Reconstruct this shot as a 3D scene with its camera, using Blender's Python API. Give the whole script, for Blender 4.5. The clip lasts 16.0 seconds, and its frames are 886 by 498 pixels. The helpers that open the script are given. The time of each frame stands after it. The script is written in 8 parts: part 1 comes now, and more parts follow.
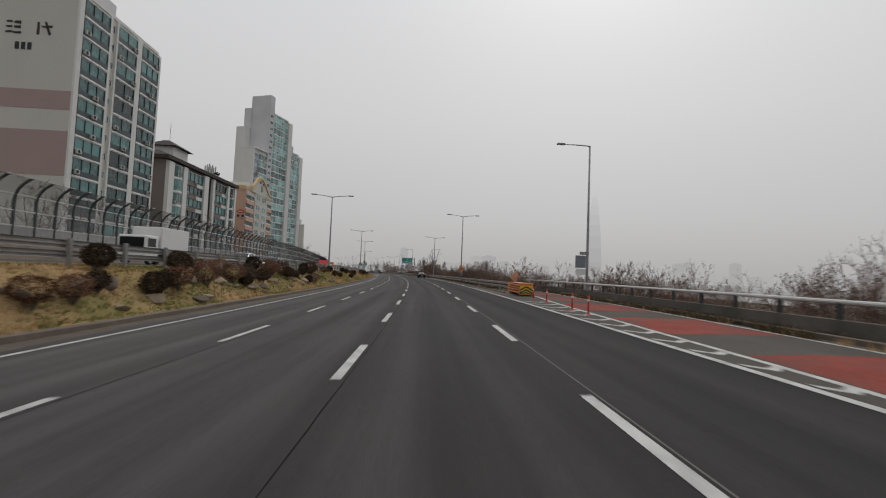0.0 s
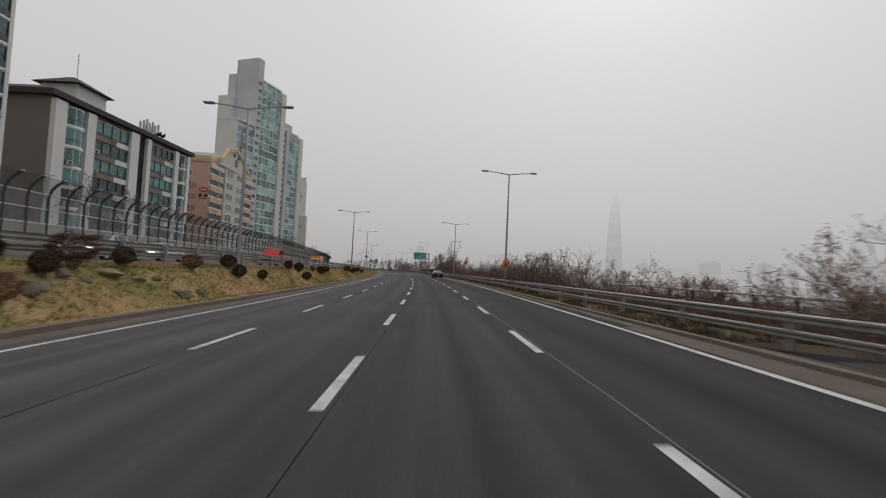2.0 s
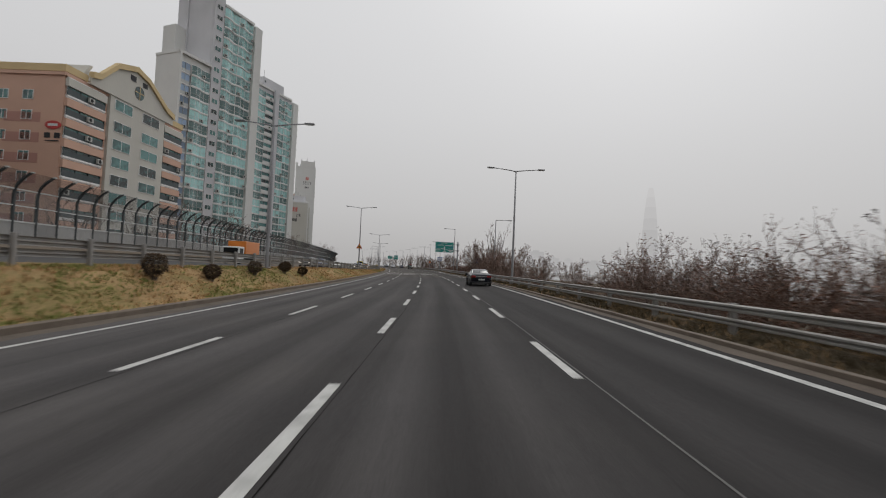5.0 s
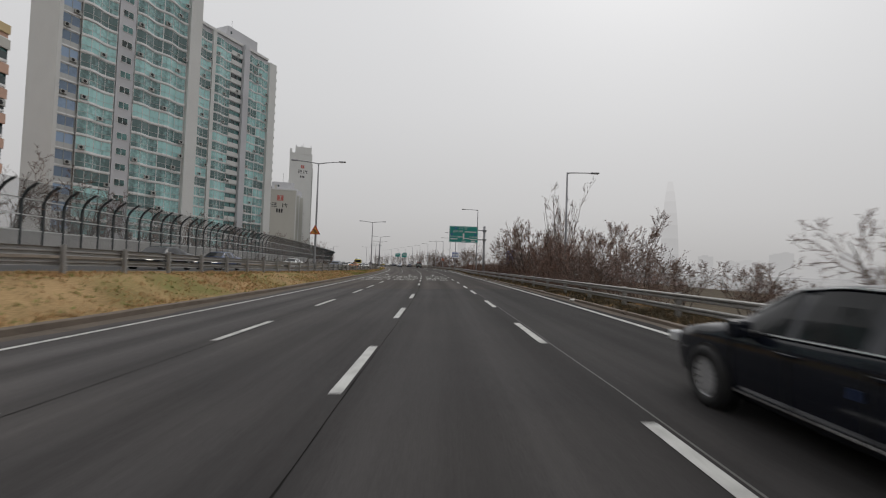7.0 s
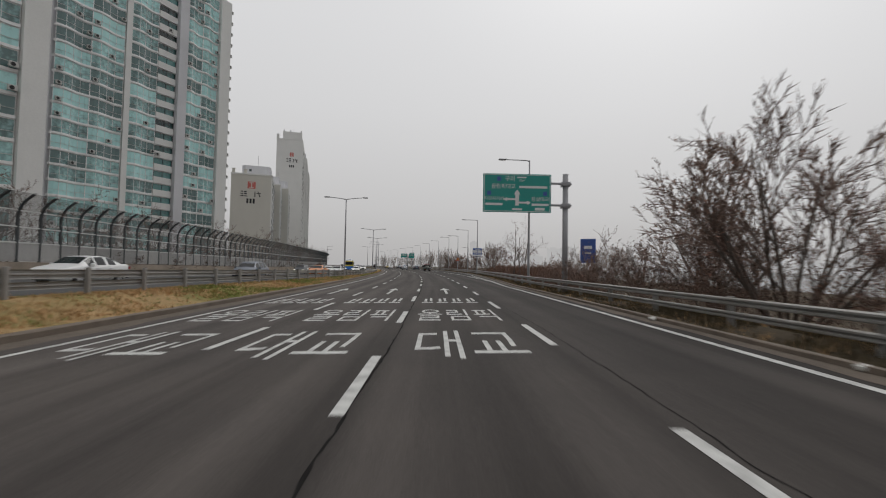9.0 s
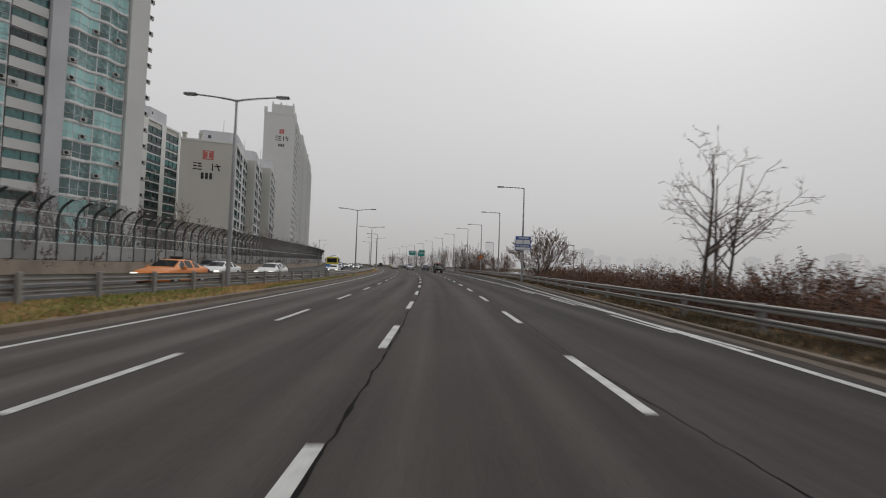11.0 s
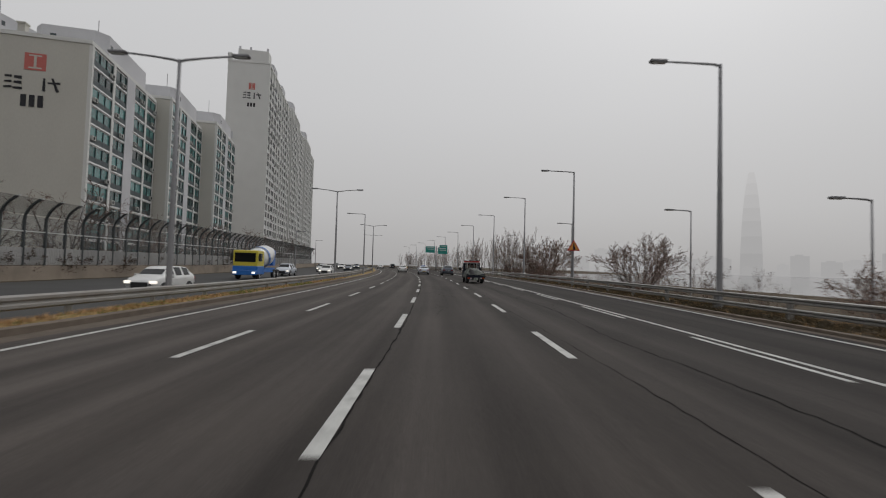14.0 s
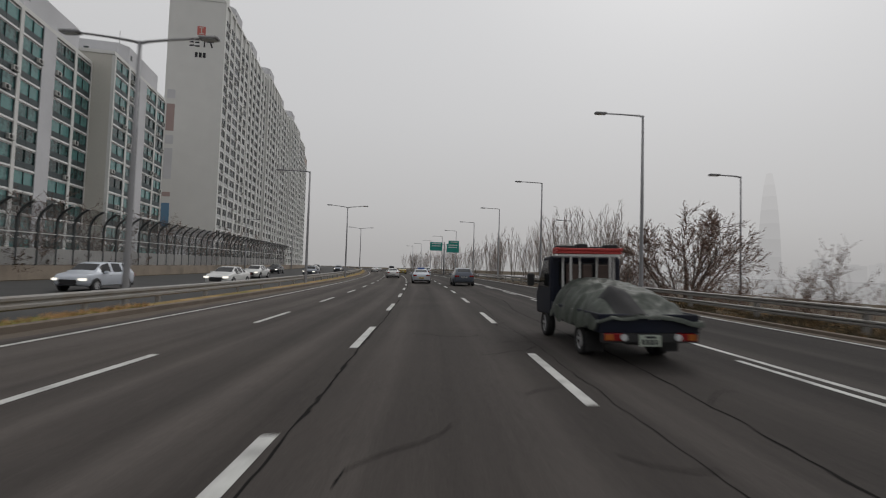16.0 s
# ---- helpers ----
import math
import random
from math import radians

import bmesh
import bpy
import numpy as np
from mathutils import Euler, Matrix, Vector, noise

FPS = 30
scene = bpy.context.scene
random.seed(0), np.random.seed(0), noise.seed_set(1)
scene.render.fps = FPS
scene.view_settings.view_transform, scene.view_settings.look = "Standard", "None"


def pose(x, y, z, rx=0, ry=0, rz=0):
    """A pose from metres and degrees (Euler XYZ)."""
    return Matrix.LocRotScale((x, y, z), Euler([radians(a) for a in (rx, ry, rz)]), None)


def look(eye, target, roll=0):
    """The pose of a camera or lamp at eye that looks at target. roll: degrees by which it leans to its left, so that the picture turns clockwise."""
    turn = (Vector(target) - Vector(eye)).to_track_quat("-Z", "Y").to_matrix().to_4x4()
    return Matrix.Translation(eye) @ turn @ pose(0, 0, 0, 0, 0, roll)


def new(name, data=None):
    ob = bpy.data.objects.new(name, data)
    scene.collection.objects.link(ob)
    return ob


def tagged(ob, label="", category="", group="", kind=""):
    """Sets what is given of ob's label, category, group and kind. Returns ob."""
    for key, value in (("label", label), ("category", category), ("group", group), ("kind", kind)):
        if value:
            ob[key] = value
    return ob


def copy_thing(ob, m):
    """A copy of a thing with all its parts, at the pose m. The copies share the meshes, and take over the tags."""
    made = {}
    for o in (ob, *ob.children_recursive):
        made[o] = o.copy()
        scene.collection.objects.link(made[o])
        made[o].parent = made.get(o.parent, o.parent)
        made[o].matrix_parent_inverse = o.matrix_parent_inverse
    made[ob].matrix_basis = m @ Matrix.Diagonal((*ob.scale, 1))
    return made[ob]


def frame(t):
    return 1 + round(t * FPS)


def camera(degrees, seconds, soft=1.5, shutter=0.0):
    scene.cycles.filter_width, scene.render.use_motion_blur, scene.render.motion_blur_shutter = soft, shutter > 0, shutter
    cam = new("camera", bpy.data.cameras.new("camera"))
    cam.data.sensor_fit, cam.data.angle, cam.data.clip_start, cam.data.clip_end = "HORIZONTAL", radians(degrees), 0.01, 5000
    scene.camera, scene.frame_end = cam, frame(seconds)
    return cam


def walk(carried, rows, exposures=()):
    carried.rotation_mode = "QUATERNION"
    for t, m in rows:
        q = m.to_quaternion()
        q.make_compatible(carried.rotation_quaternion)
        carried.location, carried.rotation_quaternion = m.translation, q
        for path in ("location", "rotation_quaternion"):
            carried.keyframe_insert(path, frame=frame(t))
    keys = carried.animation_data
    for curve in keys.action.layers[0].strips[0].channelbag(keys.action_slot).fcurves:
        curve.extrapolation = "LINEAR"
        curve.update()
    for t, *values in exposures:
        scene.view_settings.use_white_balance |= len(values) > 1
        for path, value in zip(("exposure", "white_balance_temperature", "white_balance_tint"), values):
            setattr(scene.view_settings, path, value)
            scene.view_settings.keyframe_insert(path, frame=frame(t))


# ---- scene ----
# ---- road line, camera and walk ----
K0, K1 = 0.000694, 1.62e-6          # curvature to the left (1/m) and its growth
S_TAB = np.arange(-120.0, 1400.0, 1.0)
S_BEND = np.interp(S_TAB, [-120, 80, 88, 1400], [-120, 80, 80, 1392])
K_TAB = np.clip(K0 + K1 * S_BEND, 0.0004, 0.00118) * np.clip((620 - S_BEND) / 250, 0, 1) - np.where((S_TAB > 158) & (S_TAB < 190), 0.00034, 0.0)
TH_TAB = np.concatenate(([0], np.cumsum((K_TAB[1:] + K_TAB[:-1]) / 2)))
TH_TAB -= TH_TAB[120]
X_TAB = np.concatenate(([0], np.cumsum(-(np.sin(TH_TAB[1:]) + np.sin(TH_TAB[:-1])) / 2)))
Y_TAB = np.concatenate(([0], np.cumsum((np.cos(TH_TAB[1:]) + np.cos(TH_TAB[:-1])) / 2)))
X_TAB -= X_TAB[120]
Y_TAB -= Y_TAB[120]


def heading(s):
    """Direction of the road at s metres along it, radians to the left of +y."""
    return float(np.interp(s, S_TAB, TH_TAB))


def bank(s):
    """Cross fall of the carriageway: rise to the right per metre."""
    return math.tan(radians(float(np.interp(s, [0, 60, 118, 198, 258, 308], [2.3, 2.0, 1.6, 0.95, 0.75, 1.1]))))


def cross(s, l):
    """Height of the carriageway's plane at s along and l across (0: the lane line left of the camera)."""
    return bank(s) * (max(-8.0, min(9.0, l)) - 1.2)


def at(s, l, z=0.0):
    """World place of a spot s along the road and l to the right of it, z above the carriageway's plane."""
    th = heading(s)
    x, y = float(np.interp(s, S_TAB, X_TAB)), float(np.interp(s, S_TAB, Y_TAB))
    return Vector((x + l * math.cos(th), y + l * math.sin(th), cross(s, l) + z))


def road_pose(s, l, z=0.0, turn=0.0, tilt=False):
    """Frame at a spot of the road: x to the right, y ahead along it."""
    m = Matrix.Translation(at(s, l, z)) @ pose(0, 0, 0, 0, 0, math.degrees(heading(s)) + turn)
    return m @ pose(0, 0, 0, 0, -math.degrees(math.atan(bank(s))), 0) if tilt else m


EYE = 1.618
cam = camera(88.84, 16.0, soft=1.1, shutter=0.25)
ROWS = [  # seconds, along the road, across it, yaw to it, pitch, roll
    (0.0, 0.10, 1.321, -1.83, 2.99, 0.02),
    (0.5, 8.75, 1.260, -1.53, 2.81, 0.03),
    (1.0, 17.21, 1.253, -1.30, 2.80, 0.18),
    (1.5, 25.50, 1.249, -1.20, 2.72, 0.36),
    (2.0, 33.81, 1.250, -1.16, 2.69, 0.58),
    (2.5, 41.95, 1.295, -1.08, 2.73, 0.64),
    (3.0, 50.19, 1.350, -1.05, 2.74, 0.62),
    (3.5, 58.49, 1.390, -0.90, 2.74, 0.67),
    (4.0, 66.74, 1.449, -0.57, 2.59, 0.69),
    (6.5, 111.86, 1.250, 0.20, 2.08, 0.48),
    (7.0, 121.36, 1.282, 0.01, 2.02, 0.33),
    (7.5, 130.97, 1.252, -0.01, 1.96, 0.18),
    (8.0, 140.61, 1.173, -0.41, 1.92, 0.10),
    (8.5, 150.26, 1.115, -0.46, 2.12, -0.17),
    (11.0, 195.80, 1.071, -0.06, 2.12, 1.01),
    (11.5, 204.94, 1.150, -0.01, 2.25, 1.00),
    (12.0, 213.99, 1.178, 0.03, 2.32, 0.89),
    (12.5, 222.95, 1.206, -0.02, 2.33, 0.87),
    (13.0, 231.81, 1.192, 0.00, 2.28, 0.88),
    (13.5, 240.49, 1.201, -0.33, 2.25, 0.89),
    (14.0, 248.78, 1.055, -0.07, 2.17, 0.78),
    (14.5, 257.16, 1.011, 0.00, 2.20, 0.82),
    (15.0, 265.82, 1.051, -0.26, 2.28, 0.81),
    (15.5, 274.60, 1.369, -0.50, 2.44, 0.99),
    (16.0, 283.46, 1.508, -1.14, 2.45, 0.80),
]
walk(cam, [(t, road_pose(s, l, EYE, 0, True) @ pose(0, 0, 0, 90 + pitch, 0, yaw) @ pose(0, 0, 0, 0, 0, roll))
           for t, s, l, yaw, pitch, roll in ROWS],
     [(0.0, -0.06), (4.2, -0.04), (6.4, 0.03), (11.0, 0.02), (11.8, -0.08), (13.0, -0.14), (16.0, -0.13)])

# ---- sky and light: a low, even overcast ----
world = bpy.data.worlds.new("overcast_sky")
scene.world = world
world.use_nodes = True
wn = world.node_tree.nodes
wl = world.node_tree.links
wn.clear()
w_sky = wn.new("ShaderNodeTexSky")
w_sky.sky_type = "NISHITA"
w_sky.sun_disc = False
w_sky.sun_elevation, w_sky.sun_rotation = radians(50), radians(22)
w_sky.air_density, w_sky.dust_density, w_sky.ozone_density = 1.0, 6.0, 1.0
w_sat = wn.new("ShaderNodeHueSaturation")
w_sat.inputs["Saturation"].default_value = 0.12
w_sat.inputs["Value"].default_value = 0.075
w_mix = wn.new("ShaderNodeMix")
w_mix.data_type = "RGBA"
w_mix.inputs["Factor"].default_value = 0.88
# even cloud, darker and slightly browner in the haze low down
w_tc = wn.new("ShaderNodeTexCoord")
w_xyz = wn.new("ShaderNodeSeparateXYZ")
w_ramp = wn.new("ShaderNodeValToRGB")
w_ramp.color_ramp.interpolation = "B_SPLINE"
for pos_, col_ in ((0.12, (0.560, 0.553, 0.553)), (0.32, (0.665, 0.664, 0.672)), (0.6, (0.75, 0.752, 0.765))):
    w_ramp.color_ramp.elements.new(pos_).color = (*col_, 1)
w_ramp.color_ramp.elements[0].color = (0.485, 0.474, 0.470, 1)
w_ramp.color_ramp.elements[-1].color = (0.78, 0.783, 0.80, 1)
wl.new(w_tc.outputs["Generated"], w_xyz.inputs[0])
wl.new(w_xyz.outputs["Z"], w_ramp.inputs["Fac"])
wl.new(w_ramp.outputs["Color"], w_mix.inputs["B"])
w_bg = wn.new("ShaderNodeBackground")
w_bg.inputs["Strength"].default_value = 1.0
w_out = wn.new("ShaderNodeOutputWorld")
wl.new(w_sky.outputs["Color"], w_sat.inputs["Color"])
wl.new(w_sat.outputs["Color"], w_mix.inputs["A"])
wl.new(w_mix.outputs["Result"], w_bg.inputs["Color"])
wl.new(w_bg.outputs["Background"], w_out.inputs["Surface"])
sun = new("sun", bpy.data.lights.new("sun", "SUN"))
sun.data.energy, sun.data.angle, sun.data.color = 0.6, radians(25), (1.0, 0.97, 0.93)
sun.matrix_world = look((0, 0, 100), (-31, -78, 0))


# ---- materials ----
def mat(name, color, rough=0.6, metal=0.0, vary=0.12, scale=3.0, fine=60.0, bump=0.1, spec=0.5, tint=None, stretch=(1, 1, 1), island=0.0, per_object=0.0, coat=0.0, dirt=None, dirt_amount=0.0, dirt_scale=1.0):
    """A surface with colour variation at two scales, fine relief, and optional dirt patches."""
    m = bpy.data.materials.new(name)
    m.use_nodes = True
    n, k = m.node_tree.nodes, m.node_tree.links
    b = n["Principled BSDF"]
    b.inputs["Roughness"].default_value, b.inputs["Metallic"].default_value = rough, metal
    b.inputs["Specular IOR Level"].default_value = spec
    b.inputs["Coat Weight"].default_value = coat
    tc = n.new("ShaderNodeTexCoord")
    mp = n.new("ShaderNodeMapping")
    mp.inputs["Scale"].default_value = stretch
    k.new(tc.outputs["Object"], mp.inputs["Vector"])
    big = n.new("ShaderNodeTexNoise")
    big.inputs["Scale"].default_value, big.inputs["Detail"].default_value = scale, 5.0
    small = n.new("ShaderNodeTexNoise")
    small.inputs["Scale"].default_value, small.inputs["Detail"].default_value = fine, 3.0
    k.new(mp.outputs["Vector"], big.inputs["Vector"])
    k.new(mp.outputs["Vector"], small.inputs["Vector"])
    add = n.new("ShaderNodeMath")
    add.operation = "MULTIPLY_ADD"
    add.inputs[1].default_value = 0.5
    k.new(small.outputs["Fac"], add.inputs[0])
    half = n.new("ShaderNodeMath")
    half.operation = "MULTIPLY"
    half.inputs[1].default_value = 0.5
    k.new(big.outputs["Fac"], half.inputs[0])
    k.new(half.outputs[0], add.inputs[2])
    last = add.outputs[0]
    if island or per_object:
        src = n.new("ShaderNodeObjectInfo").outputs["Random"] if per_object else n.new("ShaderNodeNewGeometry").outputs["Random Per Island"]
        more = n.new("ShaderNodeMath")
        more.operation = "MULTIPLY_ADD"
        more.inputs[1].default_value = (per_object or island) / max(vary, 0.01) * 0.5
        k.new(src, more.inputs[0])
        k.new(last, more.inputs[2])
        shift = n.new("ShaderNodeMath")
        shift.operation = "SUBTRACT"
        shift.inputs[1].default_value = (per_object or island) / max(vary, 0.01) * 0.25
        k.new(more.outputs[0], shift.inputs[0])
        last = shift.outputs[0]
    ramp = n.new("ShaderNodeMapRange")
    ramp.inputs["From Min"].default_value, ramp.inputs["From Max"].default_value = 0.3, 0.7
    k.new(last, ramp.inputs["Value"])
    mix = n.new("ShaderNodeMix")
    mix.data_type = "RGBA"
    c2 = tint or color
    mix.inputs["A"].default_value = (*[max(0, c * (1 - vary)) for c in color], 1)
    mix.inputs["B"].default_value = (*[min(1, c * (1 + vary)) for c in c2], 1)
    k.new(ramp.outputs["Result"], mix.inputs["Factor"])
    col = mix.outputs["Result"]
    if dirt:
        dn = n.new("ShaderNodeTexNoise")
        dn.inputs["Scale"].default_value, dn.inputs["Detail"].default_value = dirt_scale, 6.0
        k.new(mp.outputs["Vector"], dn.inputs["Vector"])
        dr = n.new("ShaderNodeMapRange")
        dr.inputs["From Min"].default_value, dr.inputs["From Max"].default_value = 0.45, 0.75
        dr.inputs["To Max"].default_value = dirt_amount
        k.new(dn.outputs["Fac"], dr.inputs["Value"])
        m2 = n.new("ShaderNodeMix")
        m2.data_type = "RGBA"
        m2.inputs["B"].default_value = (*dirt, 1)
        k.new(dr.outputs["Result"], m2.inputs["Factor"])
        k.new(col, m2.inputs["A"])
        col = m2.outputs["Result"]
    k.new(col, b.inputs["Base Color"])
    if bump:
        bp = n.new("ShaderNodeBump")
        bp.inputs["Strength"].default_value, bp.inputs["Distance"].default_value = bump, 0.02
        k.new(small.outputs["Fac"], bp.inputs["Height"])
        k.new(bp.outputs["Normal"], b.inputs["Normal"])
    return m


def plain_glow(name, color, strength=1.0):
    m = bpy.data.materials.new(name)
    m.use_nodes = True
    b = m.node_tree.nodes["Principled BSDF"]
    b.inputs["Base Color"].default_value = (0, 0, 0, 1)
    b.inputs["Specular IOR Level"].default_value = 0.0
    b.inputs["Emission Color"].default_value = (*color, 1)
    b.inputs["Emission Strength"].default_value = strength
    return m


def see_through(name, tint, alpha, rough=0.15):
    """Thin clear or smoked sheet: part of the light goes straight through."""
    m = bpy.data.materials.new(name)
    m.use_nodes = True
    b = m.node_tree.nodes["Principled BSDF"]
    b.inputs["Base Color"].default_value = (*tint, 1)
    b.inputs["Roughness"].default_value = rough
    b.inputs["Alpha"].default_value = alpha
    return m


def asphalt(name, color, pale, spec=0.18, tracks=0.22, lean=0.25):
    """Road surfacing: fine aggregate, long wear streaks, paler wheel tracks and darker oil strips in each lane; lean
    paints in a vignette.
    """
    m = mat(name, color, 0.88, vary=0.16, scale=0.35, fine=14.0, bump=0.3, spec=spec, dirt=pale, dirt_amount=0.55, dirt_scale=0.3)
    n, k = m.node_tree.nodes, m.node_tree.links
    b = n["Principled BSDF"]
    base = b.inputs["Base Color"].links[0].from_socket
    uv = n.new("ShaderNodeUVMap")
    uv.uv_map = "lane"
    sep = n.new("ShaderNodeSeparateXYZ")
    k.new(uv.outputs["UV"], sep.inputs[0])

    def op(kind, a, c, d=None):
        q = n.new("ShaderNodeMath")
        q.operation = kind
        for i, v in enumerate((a, c, d)):
            if v is None:
                continue
            if isinstance(v, (int, float)):
                q.inputs[i].default_value = v
            else:
                k.new(v, q.inputs[i])
        return q.outputs[0]

    mp = n.new("ShaderNodeMapping")
    mp.inputs["Scale"].default_value = (1.5, 0.035, 1)
    k.new(uv.outputs["UV"], mp.inputs["Vector"])
    streak = n.new("ShaderNodeTexNoise")
    streak.inputs["Scale"].default_value, streak.inputs["Detail"].default_value = 1.0, 5.0
    k.new(mp.outputs["Vector"], streak.inputs["Vector"])
    wave = op("COSINE", op("MULTIPLY", op("SUBTRACT", sep.outputs["X"], 0.85), 2 * math.pi / 1.715), 0.0)
    f1 = op("MULTIPLY_ADD", wave, tracks * 0.6, 1.0)
    f2 = op("MULTIPLY_ADD", op("SUBTRACT", streak.outputs["Fac"], 0.5), 1.5, 1.0)
    # vignette painted into the colour: steadily darker from left to right
    vignette = op("MULTIPLY_ADD", sep.outputs["X"], -lean / 8.0, 1.0)
    grit = n.new("ShaderNodeTexNoise")
    grit.inputs["Scale"].default_value, grit.inputs["Detail"].default_value = 70.0, 2.0
    k.new(n["Texture Coordinate"].outputs["Object"], grit.inputs["Vector"])
    f4 = op("MULTIPLY_ADD", op("SUBTRACT", grit.outputs["Fac"], 0.5), 1.3, 1.0)
    f = op("MULTIPLY", op("MULTIPLY", f1, f2), op("MULTIPLY", vignette, f4))
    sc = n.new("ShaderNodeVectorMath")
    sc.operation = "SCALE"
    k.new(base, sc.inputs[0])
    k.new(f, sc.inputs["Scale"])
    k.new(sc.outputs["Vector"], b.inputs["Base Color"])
    return m


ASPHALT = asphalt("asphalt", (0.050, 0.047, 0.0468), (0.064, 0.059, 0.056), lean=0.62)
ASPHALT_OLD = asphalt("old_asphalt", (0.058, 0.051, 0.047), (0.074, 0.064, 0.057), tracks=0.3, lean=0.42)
ASPHALT_RAMP = mat("ramp_asphalt", (0.085, 0.077, 0.068), 0.9, vary=0.25, scale=0.6, fine=12.0, bump=0.3, spec=0.15)
PARAPET = mat("stained_parapet_concrete", (0.11, 0.10, 0.088), 0.95, vary=0.3, scale=0.8, fine=14, bump=0.3, dirt=(0.045, 0.042, 0.032), dirt_amount=0.8, dirt_scale=0.7)
ASPHALT_LEFT = mat("opposite_asphalt", (0.055, 0.054, 0.053), 0.8, vary=0.2, scale=0.4, fine=8.0, spec=0.3)
TAR = mat("tar_seam", (0.016, 0.015, 0.0145), 0.95, vary=0.3, scale=2.0, bump=0.2, spec=0.05)
PAINT = mat("road_paint", (0.50, 0.50, 0.48), 0.7, vary=0.2, scale=2.5, fine=30.0, bump=0.15, dirt=(0.20, 0.195, 0.19), dirt_amount=0.75, dirt_scale=3.0)
RED_ROAD = mat("red_surfacing", (0.25, 0.055, 0.04), 0.9, vary=0.3, scale=0.8, fine=12, bump=0.25, spec=0.15, dirt=(0.085, 0.07, 0.062), dirt_amount=1.0, dirt_scale=0.5)
DIRT = mat("road_dirt", (0.10, 0.078, 0.060), 0.95, vary=0.35, scale=1.2, fine=14.0, bump=0.4)
KERB = mat("kerb_concrete", (0.135, 0.108, 0.085), 0.9, vary=0.25, scale=1.5, fine=20, bump=0.3, per_object=0.2, dirt=(0.09, 0.07, 0.055), dirt_amount=0.6, dirt_scale=2.0)
BARRIER_BASE = mat("tan_base_concrete", (0.27, 0.225, 0.18), 0.9, vary=0.2, scale=0.8, fine=18, bump=0.2, dirt=(0.12, 0.10, 0.08), dirt_amount=0.6, dirt_scale=0.5)
SOIL_GRASS = mat("dry_turf", (0.225, 0.165, 0.072), 0.95, vary=0.45, scale=0.5, fine=16.0, bump=0.5, spec=0.1, tint=(0.33, 0.222, 0.115), dirt=(0.135, 0.155, 0.045), dirt_amount=1.0, dirt_scale=0.22)
GRASS_DRY = mat("dry_grass", (0.43, 0.272, 0.135), 0.9, vary=0.3, scale=1.0, island=0.3, bump=0, spec=0.2)
GRASS_GREEN = mat("green_grass", (0.185, 0.21, 0.06), 0.9, vary=0.35, scale=1.0, island=0.3, bump=0, spec=0.2)
BANK = mat("river_bank_soil", (0.050, 0.042, 0.033), 0.95, vary=0.4, scale=0.4, fine=10, bump=0.5, spec=0.1, tint=(0.095, 0.075, 0.05))
RIVER = mat("river_water", (0.16, 0.165, 0.165), 0.12, vary=0.1, scale=0.1, fine=1.5, bump=0.1)
STEEL = mat("galvanised_steel", (0.27, 0.262, 0.25), 0.6, metal=0.25, vary=0.14, scale=2.0, fine=40, bump=0.08, dirt=(0.20, 0.17, 0.14), dirt_amount=0.55, dirt_scale=1.3)
STEEL_POLE = mat("pole_steel", (0.27, 0.27, 0.28), 0.5, metal=0.3, vary=0.12, scale=1.5, bump=0.05)
DARK_POST = mat("dark_green_post", (0.030, 0.036, 0.038), 0.55, vary=0.2, scale=3, bump=0.1)
WHITE_RAIL = mat("pale_rail", (0.52, 0.52, 0.51), 0.55, vary=0.15, scale=2)
LOUVRE = mat("pale_louvre_panel", (0.38, 0.375, 0.365), 0.7, vary=0.15, scale=1.0, per_object=0.15, dirt=(0.17, 0.15, 0.135), dirt_amount=0.5, dirt_scale=0.8)
CLEAR = see_through("dusty_clear_panel", (0.2, 0.21, 0.21), 0.22, 0.25)
WALL_WHITE = mat("cream_render", (0.54, 0.525, 0.475), 0.85, vary=0.06, scale=0.3, fine=6, bump=0.05, dirt=(0.47, 0.45, 0.41), dirt_amount=0.4, dirt_scale=0.12, stretch=(1, 1, 0.4))
WALL_GREY = mat("grey_render", (0.58, 0.58, 0.60), 0.85, vary=0.07, scale=0.3, fine=6, bump=0.05, dirt=(0.30, 0.31, 0.32), dirt_amount=0.4, dirt_scale=0.15)
WALL_PALE = mat("pale_render", (0.66, 0.66, 0.64), 0.85, vary=0.06, scale=0.3, fine=6, bump=0.05)
WALL_PINK = mat("dusty_pink_band", (0.36, 0.27, 0.255), 0.85, vary=0.06, scale=0.3, bump=0.05)
WALL_SALMON = mat("salmon_render", (0.58, 0.37, 0.28), 0.85, vary=0.08, scale=0.4, bump=0.05)
WALL_BRICK = mat("brick_red_band", (0.43, 0.23, 0.19), 0.85, vary=0.08, scale=0.4, bump=0.05)
WALL_TAUPE = mat("taupe_render", (0.20, 0.175, 0.155), 0.85, vary=0.08, scale=0.3, bump=0.05)
OCHRE = mat("ochre_trim", (0.60, 0.46, 0.25), 0.8, vary=0.08, scale=0.5)
ROOF_DARK = mat("dark_brown_shingles", (0.052, 0.040, 0.038), 0.85, vary=0.25, scale=1.0, fine=8, bump=0.3)
FRAME = mat("white_window_frame", (0.78, 0.78, 0.77), 0.5, vary=0.06, scale=2.0, bump=0)
GLASS_PALE = mat("pale_teal_window_glass", (0.25, 0.43, 0.42), 0.12, vary=0.62, scale=0.5, fine=2, bump=0, per_object=0.9, spec=0.6)
